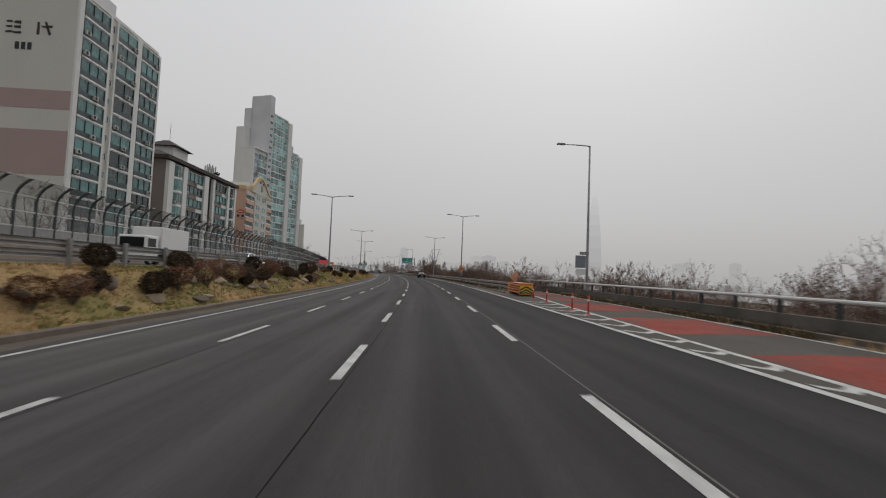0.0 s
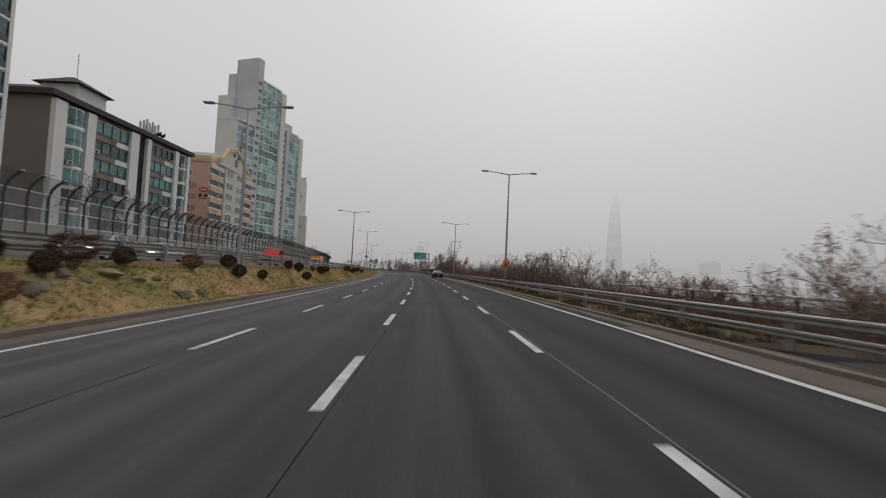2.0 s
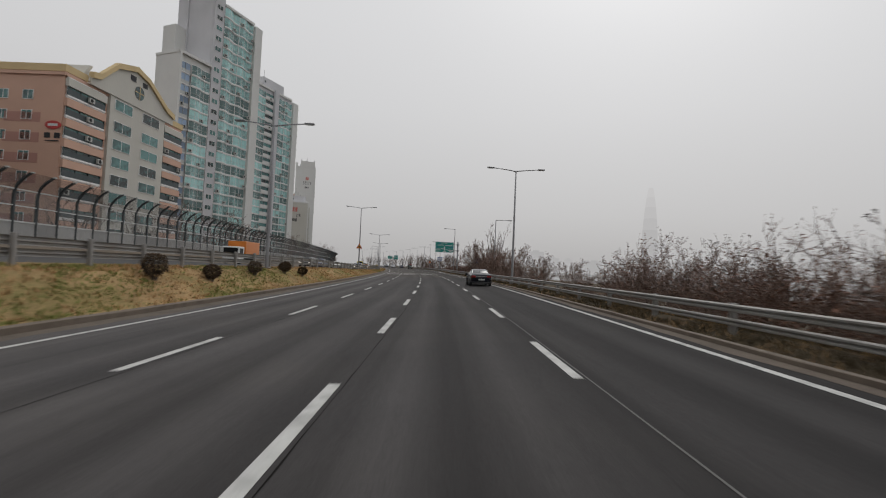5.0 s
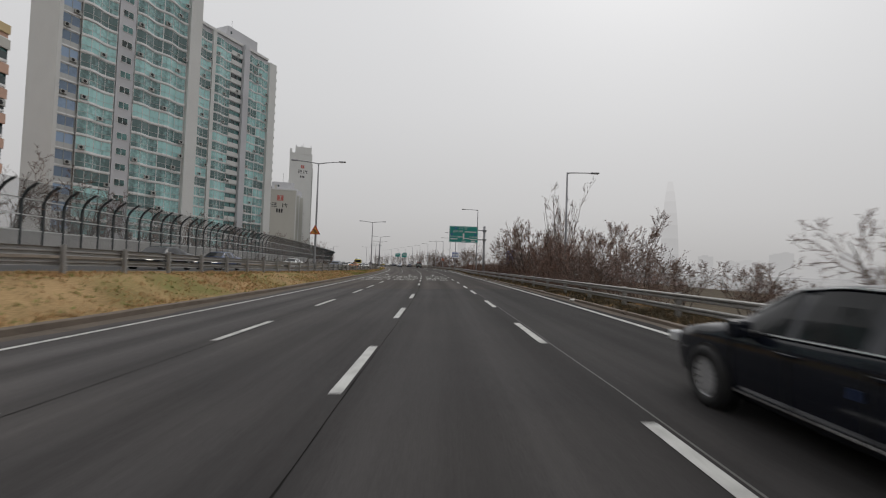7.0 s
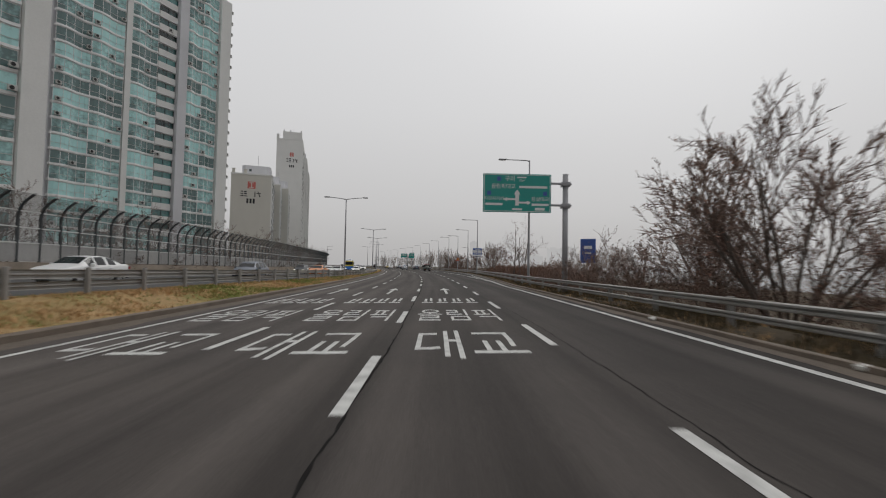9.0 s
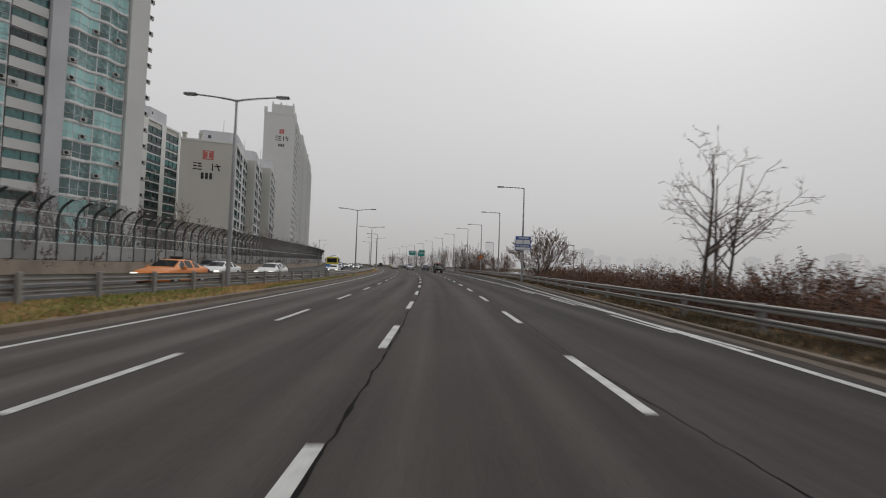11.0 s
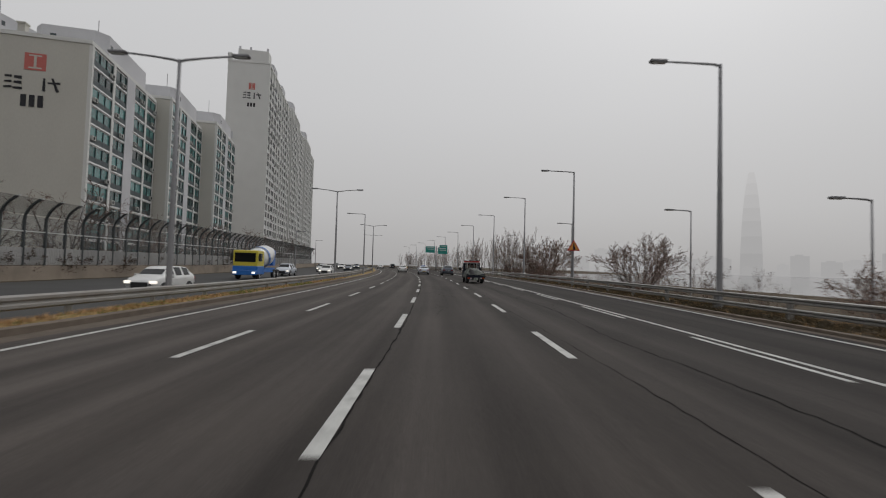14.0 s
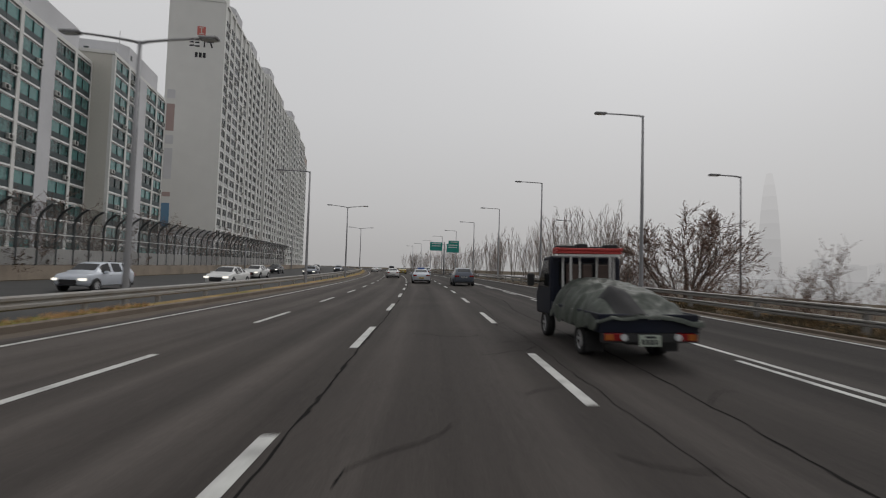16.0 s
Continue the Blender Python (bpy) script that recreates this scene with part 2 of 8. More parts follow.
GLASS_SKY = mat("slate_blue_panel", (0.25, 0.34, 0.47), 0.4, vary=0.3, scale=0.5, fine=2, bump=0, per_object=0.7)
GLASS_TEAL = mat("teal_window_glass", (0.055, 0.135, 0.13), 0.1, vary=0.85, scale=0.5, fine=2, bump=0, per_object=0.9, spec=0.6)
GLASS_DARK = mat("dark_window_glass", (0.05, 0.065, 0.07), 0.12, vary=0.3, scale=0.5, fine=2, bump=0, per_object=0.9, spec=0.6)
GLASS_BLUE = mat("blue_window_glass", (0.10, 0.19, 0.29), 0.12, vary=0.3, scale=0.5, fine=2, bump=0, per_object=0.7, spec=0.6)
GLASS_GREY = mat("grey_window_glass", (0.022, 0.028, 0.032), 0.15, vary=0.4, scale=0.5, fine=2, bump=0, per_object=0.9, spec=0.4)
RAIL_DARK = mat("balcony_rail", (0.045, 0.062, 0.066), 0.5, vary=0.2, scale=2.0, bump=0)
RAIL_PALE = mat("pale_balcony_rail", (0.50, 0.51, 0.50), 0.5, vary=0.15, scale=2.0, bump=0)
AC_WHITE = mat("weathered_white_metal", (0.45, 0.45, 0.43), 0.6, vary=0.12, scale=3)
BLACK = mat("black_rubber", (0.018, 0.018, 0.019), 0.75, vary=0.2, scale=6, bump=0.1)
DARK = mat("dark_void", (0.012, 0.012, 0.013), 0.8, vary=0.2, bump=0)
INK = mat("black_lettering", (0.015, 0.015, 0.02), 0.7, vary=0.1, bump=0)
LOGO_RED = mat("coral_red_sign_paint", (0.52, 0.14, 0.12), 0.7, vary=0.1, bump=0)


# ---- building helpers ----
def finish(bm, smooth=False):
    me = bpy.data.meshes.new("mesh")
    if smooth:
        for f in bm.faces:
            f.smooth = True
    bm.to_mesh(me)
    bm.free()
    return me


def part(name, bm, material, parent=None, label="", smooth=False):
    """Link a bmesh (or a ready mesh) as one object, under parent if given."""
    me = bm if isinstance(bm, bpy.types.Mesh) else finish(bm, smooth)
    if material is not None and not me.materials:
        me.materials.append(material)
    ob = new(name, me)
    if parent is not None:
        ob.parent = parent
    if label:
        ob["label"] = label
    return ob


def thing(name, label, category, m=None, group="", kind=""):
    ob = new(name)
    ob.empty_display_size = 0.2
    if m is not None:
        ob.matrix_world = m
    return tagged(ob, label, category, group, kind)


def box(bm, x0, x1, y0, y1, z0, z1):
    v = [bm.verts.new(p) for p in ((x0, y0, z0), (x1, y0, z0), (x1, y1, z0), (x0, y1, z0), (x0, y0, z1), (x1, y0, z1), (x1, y1, z1), (x0, y1, z1))]
    for f in ((3, 2, 1, 0), (4, 5, 6, 7), (0, 1, 5, 4), (1, 2, 6, 5), (2, 3, 7, 6), (3, 0, 4, 7)):
        bm.faces.new([v[i] for i in f])
    return bm


def boxes(*spans):
    bm = bmesh.new()
    for s in spans:
        box(bm, *s)
    return bm


def bevelled(bm, width, segments=1):
    bmesh.ops.bevel(bm, geom=list(bm.edges), offset=width, segments=segments, affect="EDGES", profile=0.5)
    return bm


def tube(bm, path, radii, sides=8, caps=True):
    """A round bar along a path of points."""
    rings = []
    pts = [Vector(p) for p in path]
    if not hasattr(radii, "__len__"):
        radii = [radii] * len(pts)
    ref = None
    for i, p in enumerate(pts):
        d = (pts[min(i + 1, len(pts) - 1)] - pts[max(i - 1, 0)]).normalized()
        if ref is None:
            ref = d.orthogonal().normalized()
        u = (ref - d * ref.dot(d)).normalized()
        ref = u
        w = d.cross(u)
        rings.append([bm.verts.new(p + (u * math.cos(a) + w * math.sin(a)) * radii[i]) for a in [2 * math.pi * j / sides for j in range(sides)]])
    for a, b in zip(rings, rings[1:]):
        for j in range(sides):
            bm.faces.new((a[j], a[(j + 1) % sides], b[(j + 1) % sides], b[j]))
    if caps:
        bm.faces.new(rings[0][::-1])
        bm.faces.new(rings[-1])
    return bm


def prism(bm, outline, x0, x1):
    """Extrude a closed outline of (y, z) points from x0 to x1."""
    a = [bm.verts.new((x0, y, z)) for y, z in outline]
    b = [bm.verts.new((x1, y, z)) for y, z in outline]
    n = len(outline)
    for i in range(n):
        bm.faces.new((a[i], a[(i + 1) % n], b[(i + 1) % n], b[i]))
    bm.faces.new(a[::-1])
    bm.faces.new(b)
    bmesh.ops.recalc_face_normals(bm, faces=list(bm.faces))
    return bm


def ribbon(s0, s1, step, profile, closed=False, level=False, lanes=False):
    """Sweep a cross profile(s) -> [(l, z), ...] along the road; z is above the carriageway's plane, or true height if level."""
    bm = bmesh.new()
    rows = []
    spot = {}
    n = max(1, int(round((s1 - s0) / step)))
    for i in range(n + 1):
        s = s0 + (s1 - s0) * i / n
        row = []
        for l, z in profile(s):
            p = at(s, l, z)
            if level:
                p.z = z
            row.append(bm.verts.new(p))
            spot[row[-1]] = (l, s)
        rows.append(row)
    for a, b in zip(rows, rows[1:]):
        m = len(a)
        for j in range(m if closed else m - 1):
            bm.faces.new((a[j], a[(j + 1) % m], b[(j + 1) % m], b[j]))
    if lanes:
        lay = bm.loops.layers.uv.new("lane")
        for f in bm.faces:
            for lp in f.loops:
                lp[lay].uv = spot[lp.vert]
    if closed:
        bm.faces.new(rows[0][::-1])
        bm.faces.new(rows[-1])
        bmesh.ops.recalc_face_normals(bm, faces=list(bm.faces))
    return bm


def along(s, table):
    return float(np.interp(s, [a for a, _ in table], [b for _, b in table]))

# ---- the place: carriageways, verge, banks ----
def z_left(s):
    """True height of the opposite carriageway."""
    return along(s, [(-120, 1.5), (14, 1.42), (74, 1.3), (135, 0.98), (163, 0.55), (211, 0.1), (237, -0.15), (271, -0.3), (308, -0.25), (428, 0.3)])


def rail_left(s):
    return along(s, [(-120, -11.3), (158, -11.3), (220, -10.5), (268, -9.8), (308, -9.4), (428, -9.0)])


def line_right(s):
    """The outer edge line of the near carriageway."""
    return along(s, [(0, 6.72), (196, 6.78), (230, 8.4), (244, 9.6), (267, 10.9), (293, 11.6), (700, 12.0)])


def rail_right(s):
    return along(s, [(38, 8.9), (60, 8.6), (196, 8.6), (230, 10.6), (248, 12.0), (293, 13.2), (700, 13.6)])


S_A, S_B = -60.0, 760.0
SEAM = 151.5     # new surfacing ends, older surfacing begins

ground = part("ground", boxes((-4000, 4000, -3000, 6000, -4.2, -3.6)), BANK)
tagged(ground, "bare brown winter ground reaching the horizon", "ground", kind="structure")
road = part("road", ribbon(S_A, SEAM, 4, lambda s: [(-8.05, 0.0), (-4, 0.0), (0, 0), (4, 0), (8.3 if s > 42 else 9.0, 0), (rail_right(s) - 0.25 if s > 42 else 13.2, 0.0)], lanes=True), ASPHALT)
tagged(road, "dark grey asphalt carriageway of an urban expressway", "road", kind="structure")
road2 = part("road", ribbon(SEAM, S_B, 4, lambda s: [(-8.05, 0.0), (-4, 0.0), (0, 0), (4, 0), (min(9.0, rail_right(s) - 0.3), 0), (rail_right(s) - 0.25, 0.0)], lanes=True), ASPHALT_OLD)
tagged(road2, "older brownish grey cracked asphalt carriageway", "road", kind="structure")
verge = part("verge", ribbon(S_A, S_B, 3, lambda s: [(-8.18, 0.17), (-8.6, 0.2 + 0.02 * math.sin(s * 0.9)), (-9.3, 0.2 + 0.35 * (z_left(s) - cross(s, -9) - 0.2)), (rail_left(s) + 0.9, 0.2 + 0.85 * (z_left(s) - cross(s, -10) - 0.2) + 0.04 * math.sin(s * 1.7)), (rail_left(s) - 0.6, z_left(s) - cross(s, -11) + 0.02)]), SOIL_GRASS)
tagged(verge, "sloping verge of dry turf and fresh green grass", "verge", kind="structure")
road3 = part("road", ribbon(S_A, S_B, 5, lambda s: [(rail_left(s) - 0.6, z_left(s)), (-18, z_left(s)), (-27.9, z_left(s))], level=True), ASPHALT_LEFT)
tagged(road3, "worn grey asphalt of the opposite carriageway", "road", kind="structure")
left_land = part("ground", ribbon(S_A, S_B, 10, lambda s: [(-27.9, z_left(s) - 0.01), (-60, z_left(s) - 0.01), (-130, z_left(s) - 0.2), (-200, -3.7)], level=True), BANK)
tagged(left_land, "bare planted strip in front of apartment blocks", "ground", kind="structure")
bank_land = part("ground", ribbon(S_A, S_B, 4, lambda s: [((rail_right(s) - 0.95 if s > 42 else 13.2), 0.03 if s > 42 else -0.01), ((rail_right(s) if s > 42 else 13.4) + 0.9, 0.05), ((rail_right(s) if s > 42 else 13.4) + 3.0, -0.5 + 0.15 * math.sin(s * 0.35)), (25, -1.6), (45, -2.6), (90, -3.2), (110, -3.75)]), BANK)
tagged(bank_land, "scrubby brown river bank falling away beside the road", "ground", kind="structure")
water = part("water", ribbon(S_A, S_B, 20, lambda s: [(95, -3.35), (300, -3.35), (900, -3.35)], level=True), RIVER)
tagged(water, "flat pale grey river under mist", "water", kind="structure")

far_water = part("water", boxes((150, 4000, -3000, 6000, -3.58, -3.5)), RIVER)
tagged(far_water, "wide pale grey river reaching into the mist", "water", kind="structure")


def marking(s0, s1, l, width=0.15, lift=0.006, step=3.0):
    lf = l if callable(l) else (lambda s: l)
    return ribbon(s0, s1, step, lambda s: [(lf(s) - width / 2, lift), (lf(s) + width / 2, lift)])


def road_marking(bm, label="white painted lane dash"):
    ob = part("lane_marking", bm, PAINT)
    return tagged(ob, label, "road marking", kind="structure")


road_marking(marking(S_A, S_B, -6.74, 0.16), "solid white edge line beside the kerb")
road_marking(marking(S_A, 213, line_right, 0.17), "solid white edge line")
road_marking(marking(213, S_B, line_right, 0.15), "solid white outer edge line")
dashes = {0.0: (7.07, 4.62), 3.47: (2.80, 0.89), -3.42: (2.93, 0.55)}
for l_, (ph0, ph1) in dashes.items():
    wid = 0.17 if l_ == 0 else 0.16
    for k_ in range(-8, 95):
        a_ = ph0 + 8 * k_
        if S_A < a_ < SEAM - 2.2:
            road_marking(marking(a_, a_ + 3.25, l_, wid))
        a_ = ph1 + 8 * k_
        if SEAM - 1.0 < a_ < S_B - 10:
            road_marking(marking(a_, a_ + 3.25, l_, wid))

# ---- kerbs, dirt, guard rails, noise barrier ----
S_DETAIL = 520.0
left_kerb = part("kerb", ribbon(S_A, S_DETAIL, 2, lambda s: [(-8.02, 0.0), (-8.02, 0.15 + 0.012 * math.sin(s * 2.1)), (-8.06, 0.175), (-8.26, 0.175), (-8.26, 0.0)], closed=True), KERB)
tagged(left_kerb, "low stained concrete kerb beside the verge", "kerb", kind="structure")
right_kerb = part("kerb", ribbon(36, S_DETAIL, 2, lambda s: [(rail_right(s) - 1.08, 0.0), (rail_right(s) - 1.08, 0.09 + 0.012 * math.sin(s * 1.9)), (rail_right(s) - 1.05, 0.10), (rail_right(s) - 0.92, 0.10), (rail_right(s) - 0.92, 0.0)], closed=True), KERB)
tagged(right_kerb, "low stained concrete kerb under the guard rail", "kerb", kind="structure")


def wavering(s, k):
    return 0.10 * math.sin(s * 0.7 + k) + 0.07 * math.sin(s * 1.9 + 2 * k)


gutter = part("gutter_dirt", ribbon(S_A, S_DETAIL, 1.0, lambda s: [(-8.04, 0.006), (-7.35 + wavering(s, 1), 0.005)]), DIRT)
tagged(gutter, "brown grit swept against the kerb", "dirt", kind="structure")
gutter2 = part("gutter_dirt", ribbon(37, S_DETAIL, 1.0, lambda s: [(rail_right(s) - 1.45 + 0.6 * wavering(s, 2), 0.005), (rail_right(s) - 1.09, 0.007)]), DIRT)
tagged(gutter2, "brown grit swept against the kerb", "dirt", kind="structure")


def wbeam(z0, z1, face):
    """Cross profile of a corrugated steel beam between two heights, bulging towards face (+1 or -1)."""
    h = z1 - z0
    front = [(0.00, z0), (0.075, z0 + 0.13 * h), (0.075, z0 + 0.33 * h), (0.015, z0 + 0.45 * h), (0.015, z0 + 0.55 * h), (0.075, z0 + 0.67 * h), (0.075, z0 + 0.87 * h), (0.0, z1)]
    back = [(x - 0.012, z) for x, z in reversed(front)]
    return [(face * x, z) for x, z in front + back]


def rail_run(s0, s1, line, base, levels, spacing, post_top, face, label, gap=0.0, posts_from=None):
    """A run of guard rail: beams on posts. base(s): height of the ground under it above the carriageway's plane."""
    rail = thing("guard_rail", label, "guard rail", Matrix())
    for z0, z1 in levels:
        prof = wbeam(z0, z1, face)
        part("beam", ribbon(s0, s1, 3.0, lambda s: [(line(s) + x, z + base(s)) for x, z in prof], closed=True), STEEL, rail)
    me = finish(bevelled(boxes((-0.075, 0.075, -0.07, 0.07, -0.5, post_top)), 0.012))
    me.materials.append(STEEL)
    s = s0 + 0.5
    while s < min(s1, 430):
        p = part("post", me, None, rail)
        p.matrix_world = road_pose(s, line(s) - face * 0.09, base(s))
        s += spacing
    return rail


def base_left(s):
    return z_left(s) - cross(s, rail_left(s)) + 0.02


rail_run(-59.0, 246.0, rail_left, base_left, [(0.20, 0.44), (0.53, 0.82)], 3.0, 0.90, -1, "weathered galvanised guard rail with two corrugated beams on the verge")
rail_run(246.0, 520.0, rail_left, base_left, [(0.40, 0.80)], 4.0, 0.72, 1, "galvanised guard rail with one broad beam on short posts")
rail_run(38.8, 520.0, rail_right, lambda s: 0.0, [(0.27, 0.45), (0.60, 0.80)], 4.0, 0.82, -1, "dirty galvanised guard rail with two corrugated beams above a kerb")

FENCE_L = -29.3
barrier = thing("noise_barrier", "tall noise barrier with dark curved posts, clear panels and pale louvres", "noise barrier", Matrix())
part("base_wall", ribbon(S_A, S_B, 4, lambda s: [(FENCE_L - 0.2, z_left(s) - 0.3), (FENCE_L + 0.22, z_left(s) - 0.3), (FENCE_L + 0.16, z_left(s) + 1.1), (FENCE_L - 0.16, z_left(s) + 1.1)], closed=True, level=True), BARRIER_BASE, barrier, "stained concrete base wall")
CURVE = [(0.0, 1.0), (0.0, 4.5), (0.06, 4.85), (0.24, 5.25), (0.55, 5.62), (0.95, 5.92), (1.2, 6.08)]
bm = bmesh.new()
prev = None
for x, z in CURVE:
    w = 0.085 if z < 4.7 else 0.07
    row = [bm.verts.new((x + a * w * 0.9, b * w, z + (a * -0.04 if z > 5 else 0))) for a, b in ((-1, -1), (1, -1), (1, 1), (-1, 1))]
    if prev:
        for j in range(4):
            bm.faces.new((prev[j], prev[(j + 1) % 4], row[(j + 1) % 4], row[j]))
    prev = row
bm.faces.new(prev)
bmesh.ops.recalc_face_normals(bm, faces=list(bm.faces))
ME_POST = finish(bm)
ME_POST.materials.append(DARK_POST)
ME_CAP = finish(boxes((1.10, 1.30, -0.09, 0.09, 6.02, 6.12)))
ME_CAP.materials.append(WHITE_RAIL)


def sheet_mesh(pts, material, y0=0.08, y1=1.92, thick=0.02):
    """A thin panel that follows (x, z) points, between two posts."""
    bm = bmesh.new()
    rows = [[bm.verts.new((x + dx, y, z)) for y, dx in ((y0, 0), (y1, 0), (y1, thick), (y0, thick))] for x, z in pts]
    for a, b in zip(rows, rows[1:]):
        for j in range(4):
            bm.faces.new((a[j], a[(j + 1) % 4], b[(j + 1) % 4], b[j]))
    bm.faces.new(rows[0][::-1])
    bm.faces.new(rows[-1])
    bmesh.ops.recalc_face_normals(bm, faces=list(bm.faces))
    me = finish(bm)
    me.materials.append(material)
    return me


ME_CLEAR_LOW = sheet_mesh([(0, 2.56), (0, 3.62)], CLEAR)
ME_CLEAR_UP = sheet_mesh([(0, 3.70), (0, 4.82)], CLEAR)
ME_CLEAR_TOP = sheet_mesh([(0.03, 4.92), (0.24, 5.27), (0.55, 5.62), (0.95, 5.92), (1.15, 6.05)], CLEAR)
bm = boxes((-0.02, 0.0, 0.09, 1.91, 1.14, 2.46))
for i in range(11):
    y = 0.13 + i * 0.163
    box(bm, 0.0, 0.045, y, y + 0.09, 1.18, 2.42)
ME_LOUVRE = finish(bm)
ME_LOUVRE.materials.append(LOUVRE)
RAILS = []
for z0_, z1_ in ((2.46, 2.56), (3.62, 3.70), (4.82, 4.91)):
    RAILS.append(finish(boxes((-0.03, 0.06, 0.0, 2.0, z0_, z1_))))
    RAILS[-1].materials.append(WHITE_RAIL)
s_ = 1.3
while s_ < 408:
    m_ = road_pose(s_, FENCE_L, 0)
    m_.translation.z = z_left(s_ + 1)
    for nm_, me_ in (("post", ME_POST), ("cap", ME_CAP), ("louvre_panel", ME_LOUVRE), ("clear_panel", ME_CLEAR_LOW), ("clear_panel", ME_CLEAR_UP), ("top_panel", ME_CLEAR_TOP), ("cross_rail", RAILS[0]), ("cross_rail", RAILS[1]), ("cross_rail", RAILS[2])):
        if s_ > 250 and nm_ == "cross_rail" and me_ is not RAILS[1]:
            continue
        if s_ > 330 and nm_ == "cap":
            continue
        part(nm_, me_, None, barrier).matrix_world = m_
    s_ += 2.0


# ---- street lamps and signs ----
LAMP_HEAD = mat("grey_lamp_housing", (0.22, 0.22, 0.23), 0.45, metal=0.2, vary=0.1, bump=0)
LENS = mat("lamp_lens", (0.55, 0.56, 0.56), 0.2, vary=0.05, bump=0)


def street_lamp(s, l, top, arms, label="grey galvanised steel street lamp pole beside the road", reach=2.4, base=None, r=0.11):
    """arms: list of (side, reach); top: true height of the pole's head."""
    z0 = at(s, l).z - 1.0 if base is None else base
    lamp = thing("street_lamp", label, "street lamp", Matrix.Translation((at(s, l).x, at(s, l).y, z0)) @ pose(0, 0, 0, 0, 0, math.degrees(heading(s))), group="street lamps")
    h = top - z0
    part("pole", tube(bmesh.new(), [(0, 0, 0), (0, 0, 1.2), (0, 0, h * 0.6), (0, 0, h)], [r * 1.25, r * 1.15, r * 0.85, r * 0.6], 10), STEEL_POLE, lamp, smooth=True)
    part("base_plate", bevelled(boxes((-0.25, 0.25, -0.25, 0.25, 0.9, 1.0)), 0.02), STEEL_POLE, lamp)
    for side, rch in arms:
        up = 0.22 if len(arms) > 1 else 0.03
        part("arm", tube(bmesh.new(), [(0, 0, h - 0.08), (side * 0.25, 0, h - 0.01), (side * rch * 0.5, 0, h + up * 0.5), (side * rch, 0, h + up)], [0.055, 0.055, 0.045, 0.04], 8), STEEL_POLE, lamp, smooth=True)
        bm = bmesh.new()
        box(bm, side * rch - 0.12 if side > 0 else side * rch - 0.6, side * rch + 0.6 if side > 0 else side * rch + 0.12, -0.14, 0.14, h + up - 0.06, h + up + 0.07)
        head = part("head", bevelled(bm, 0.05, 2), LAMP_HEAD, lamp)
        part("lens", boxes((side * rch + (0.0 if side > 0 else -0.5), side * rch + (0.5 if side > 0 else 0.0), -0.1, 0.1, h + up - 0.075, h + up - 0.055)), LENS, head)
    return lamp


TWO = [(-1, 2.3), (1, 2.3)]
street_lamp(37.8, 15.3, 13.1, [(-1, 2.3)], base=-1.5)
street_lamp(79.8, 9.43, 11.9, TWO)
street_lamp(128.7, 9.1, 11.55, TWO)
street_lamp(160.0, 12.5, 10.0, [(1, 2.2)], base=-1.6)
street_lamp(201.1, 9.85, 11.6, [(-1, 2.3)], base=-1.4)
street_lamp(245.0, 11.1, 10.5, [(-1, 2.4)], base=-1.2)
street_lamp(267.2, 12.7, 10.4, [(-1, 2.4)], base=-1.2)
street_lamp(288.6, 13.6, 10.4, [(-1, 2.4)], base=-1.2)
for k_ in range(9):
    street_lamp(310.0 + 21.5 * k_, 14.4 + 0.02 * k_, 11.3 - 0.02 * k_, [(-1, 2.4)], base=-1.2)
for s_, l_, z_ in ((283.4, 21.2, 6.5), (311.2, 21.5, 8.1), (341.0, 21.5, 8.4), (252.4, 19.5, 4.8), (270, 22.0, 5.4)):
    street_lamp(s_, l_, z_, [(-1, 1.5)], "slim grey park lamp on the river bank", base=-2.4, r=0.07)
for s_, l_, z_ in ((63.4, -11.0, 11.6), (117.3, -11.0, 11.5), (170.1, -11.4, 12.1), (220.8, -10.3, 10.4), (267.5, -9.9, 9.9), (300.5, -9.6, 9.8), (349, -8.6, 10.0), (393, -9.2, 10.6)):
    street_lamp(s_, l_, z_, TWO, "grey double-armed street lamp standing on the median verge", base=z_left(s_) - 1.0)
street_lamp(323.6, -8.7, 9.8, [(-1, 2.3)], "grey single-armed street lamp standing on the median verge", base=z_left(323) - 1.0)
for s_ in (370, 418):
    street_lamp(s_, -28.8, 9.6, [(1, 1.8)], "grey street lamp beside the noise barrier", base=z_left(s_))

SIGN_GREEN = mat("green_sign_sheeting", (0.006, 0.24, 0.205), 0.45, vary=0.1, scale=0.8, bump=0)
SIGN_BLUE = mat("blue_sign_sheeting", (0.035, 0.085, 0.30), 0.45, vary=0.1, scale=0.8, bump=0)
SIGN_WHITE = mat("white_sign_sheeting", (0.62, 0.63, 0.63), 0.5, vary=0.05, bump=0)
SIGN_ORANGE = mat("orange_sign_sheeting", (0.62, 0.25, 0.035), 0.5, vary=0.08, bump=0)
SIGN_RED = mat("red_sign_border", (0.45, 0.035, 0.03), 0.5, vary=0.08, bump=0)


def text_mesh(body, size, thick=0.004):
    cu = bpy.data.curves.new("text", "FONT")
    cu.body, cu.size, cu.extrude, cu.resolution_u = body, size, thick, 2
    cu.align_x, cu.align_y = "CENTER", "CENTER"
    ob = bpy.data.objects.new("text", cu)
    scene.collection.objects.link(ob)
    dg = bpy.context.evaluated_depsgraph_get()
    me = bpy.data.meshes.new_from_object(ob.evaluated_get(dg))
    bpy.data.objects.remove(ob)
    me.materials.clear()
    return me


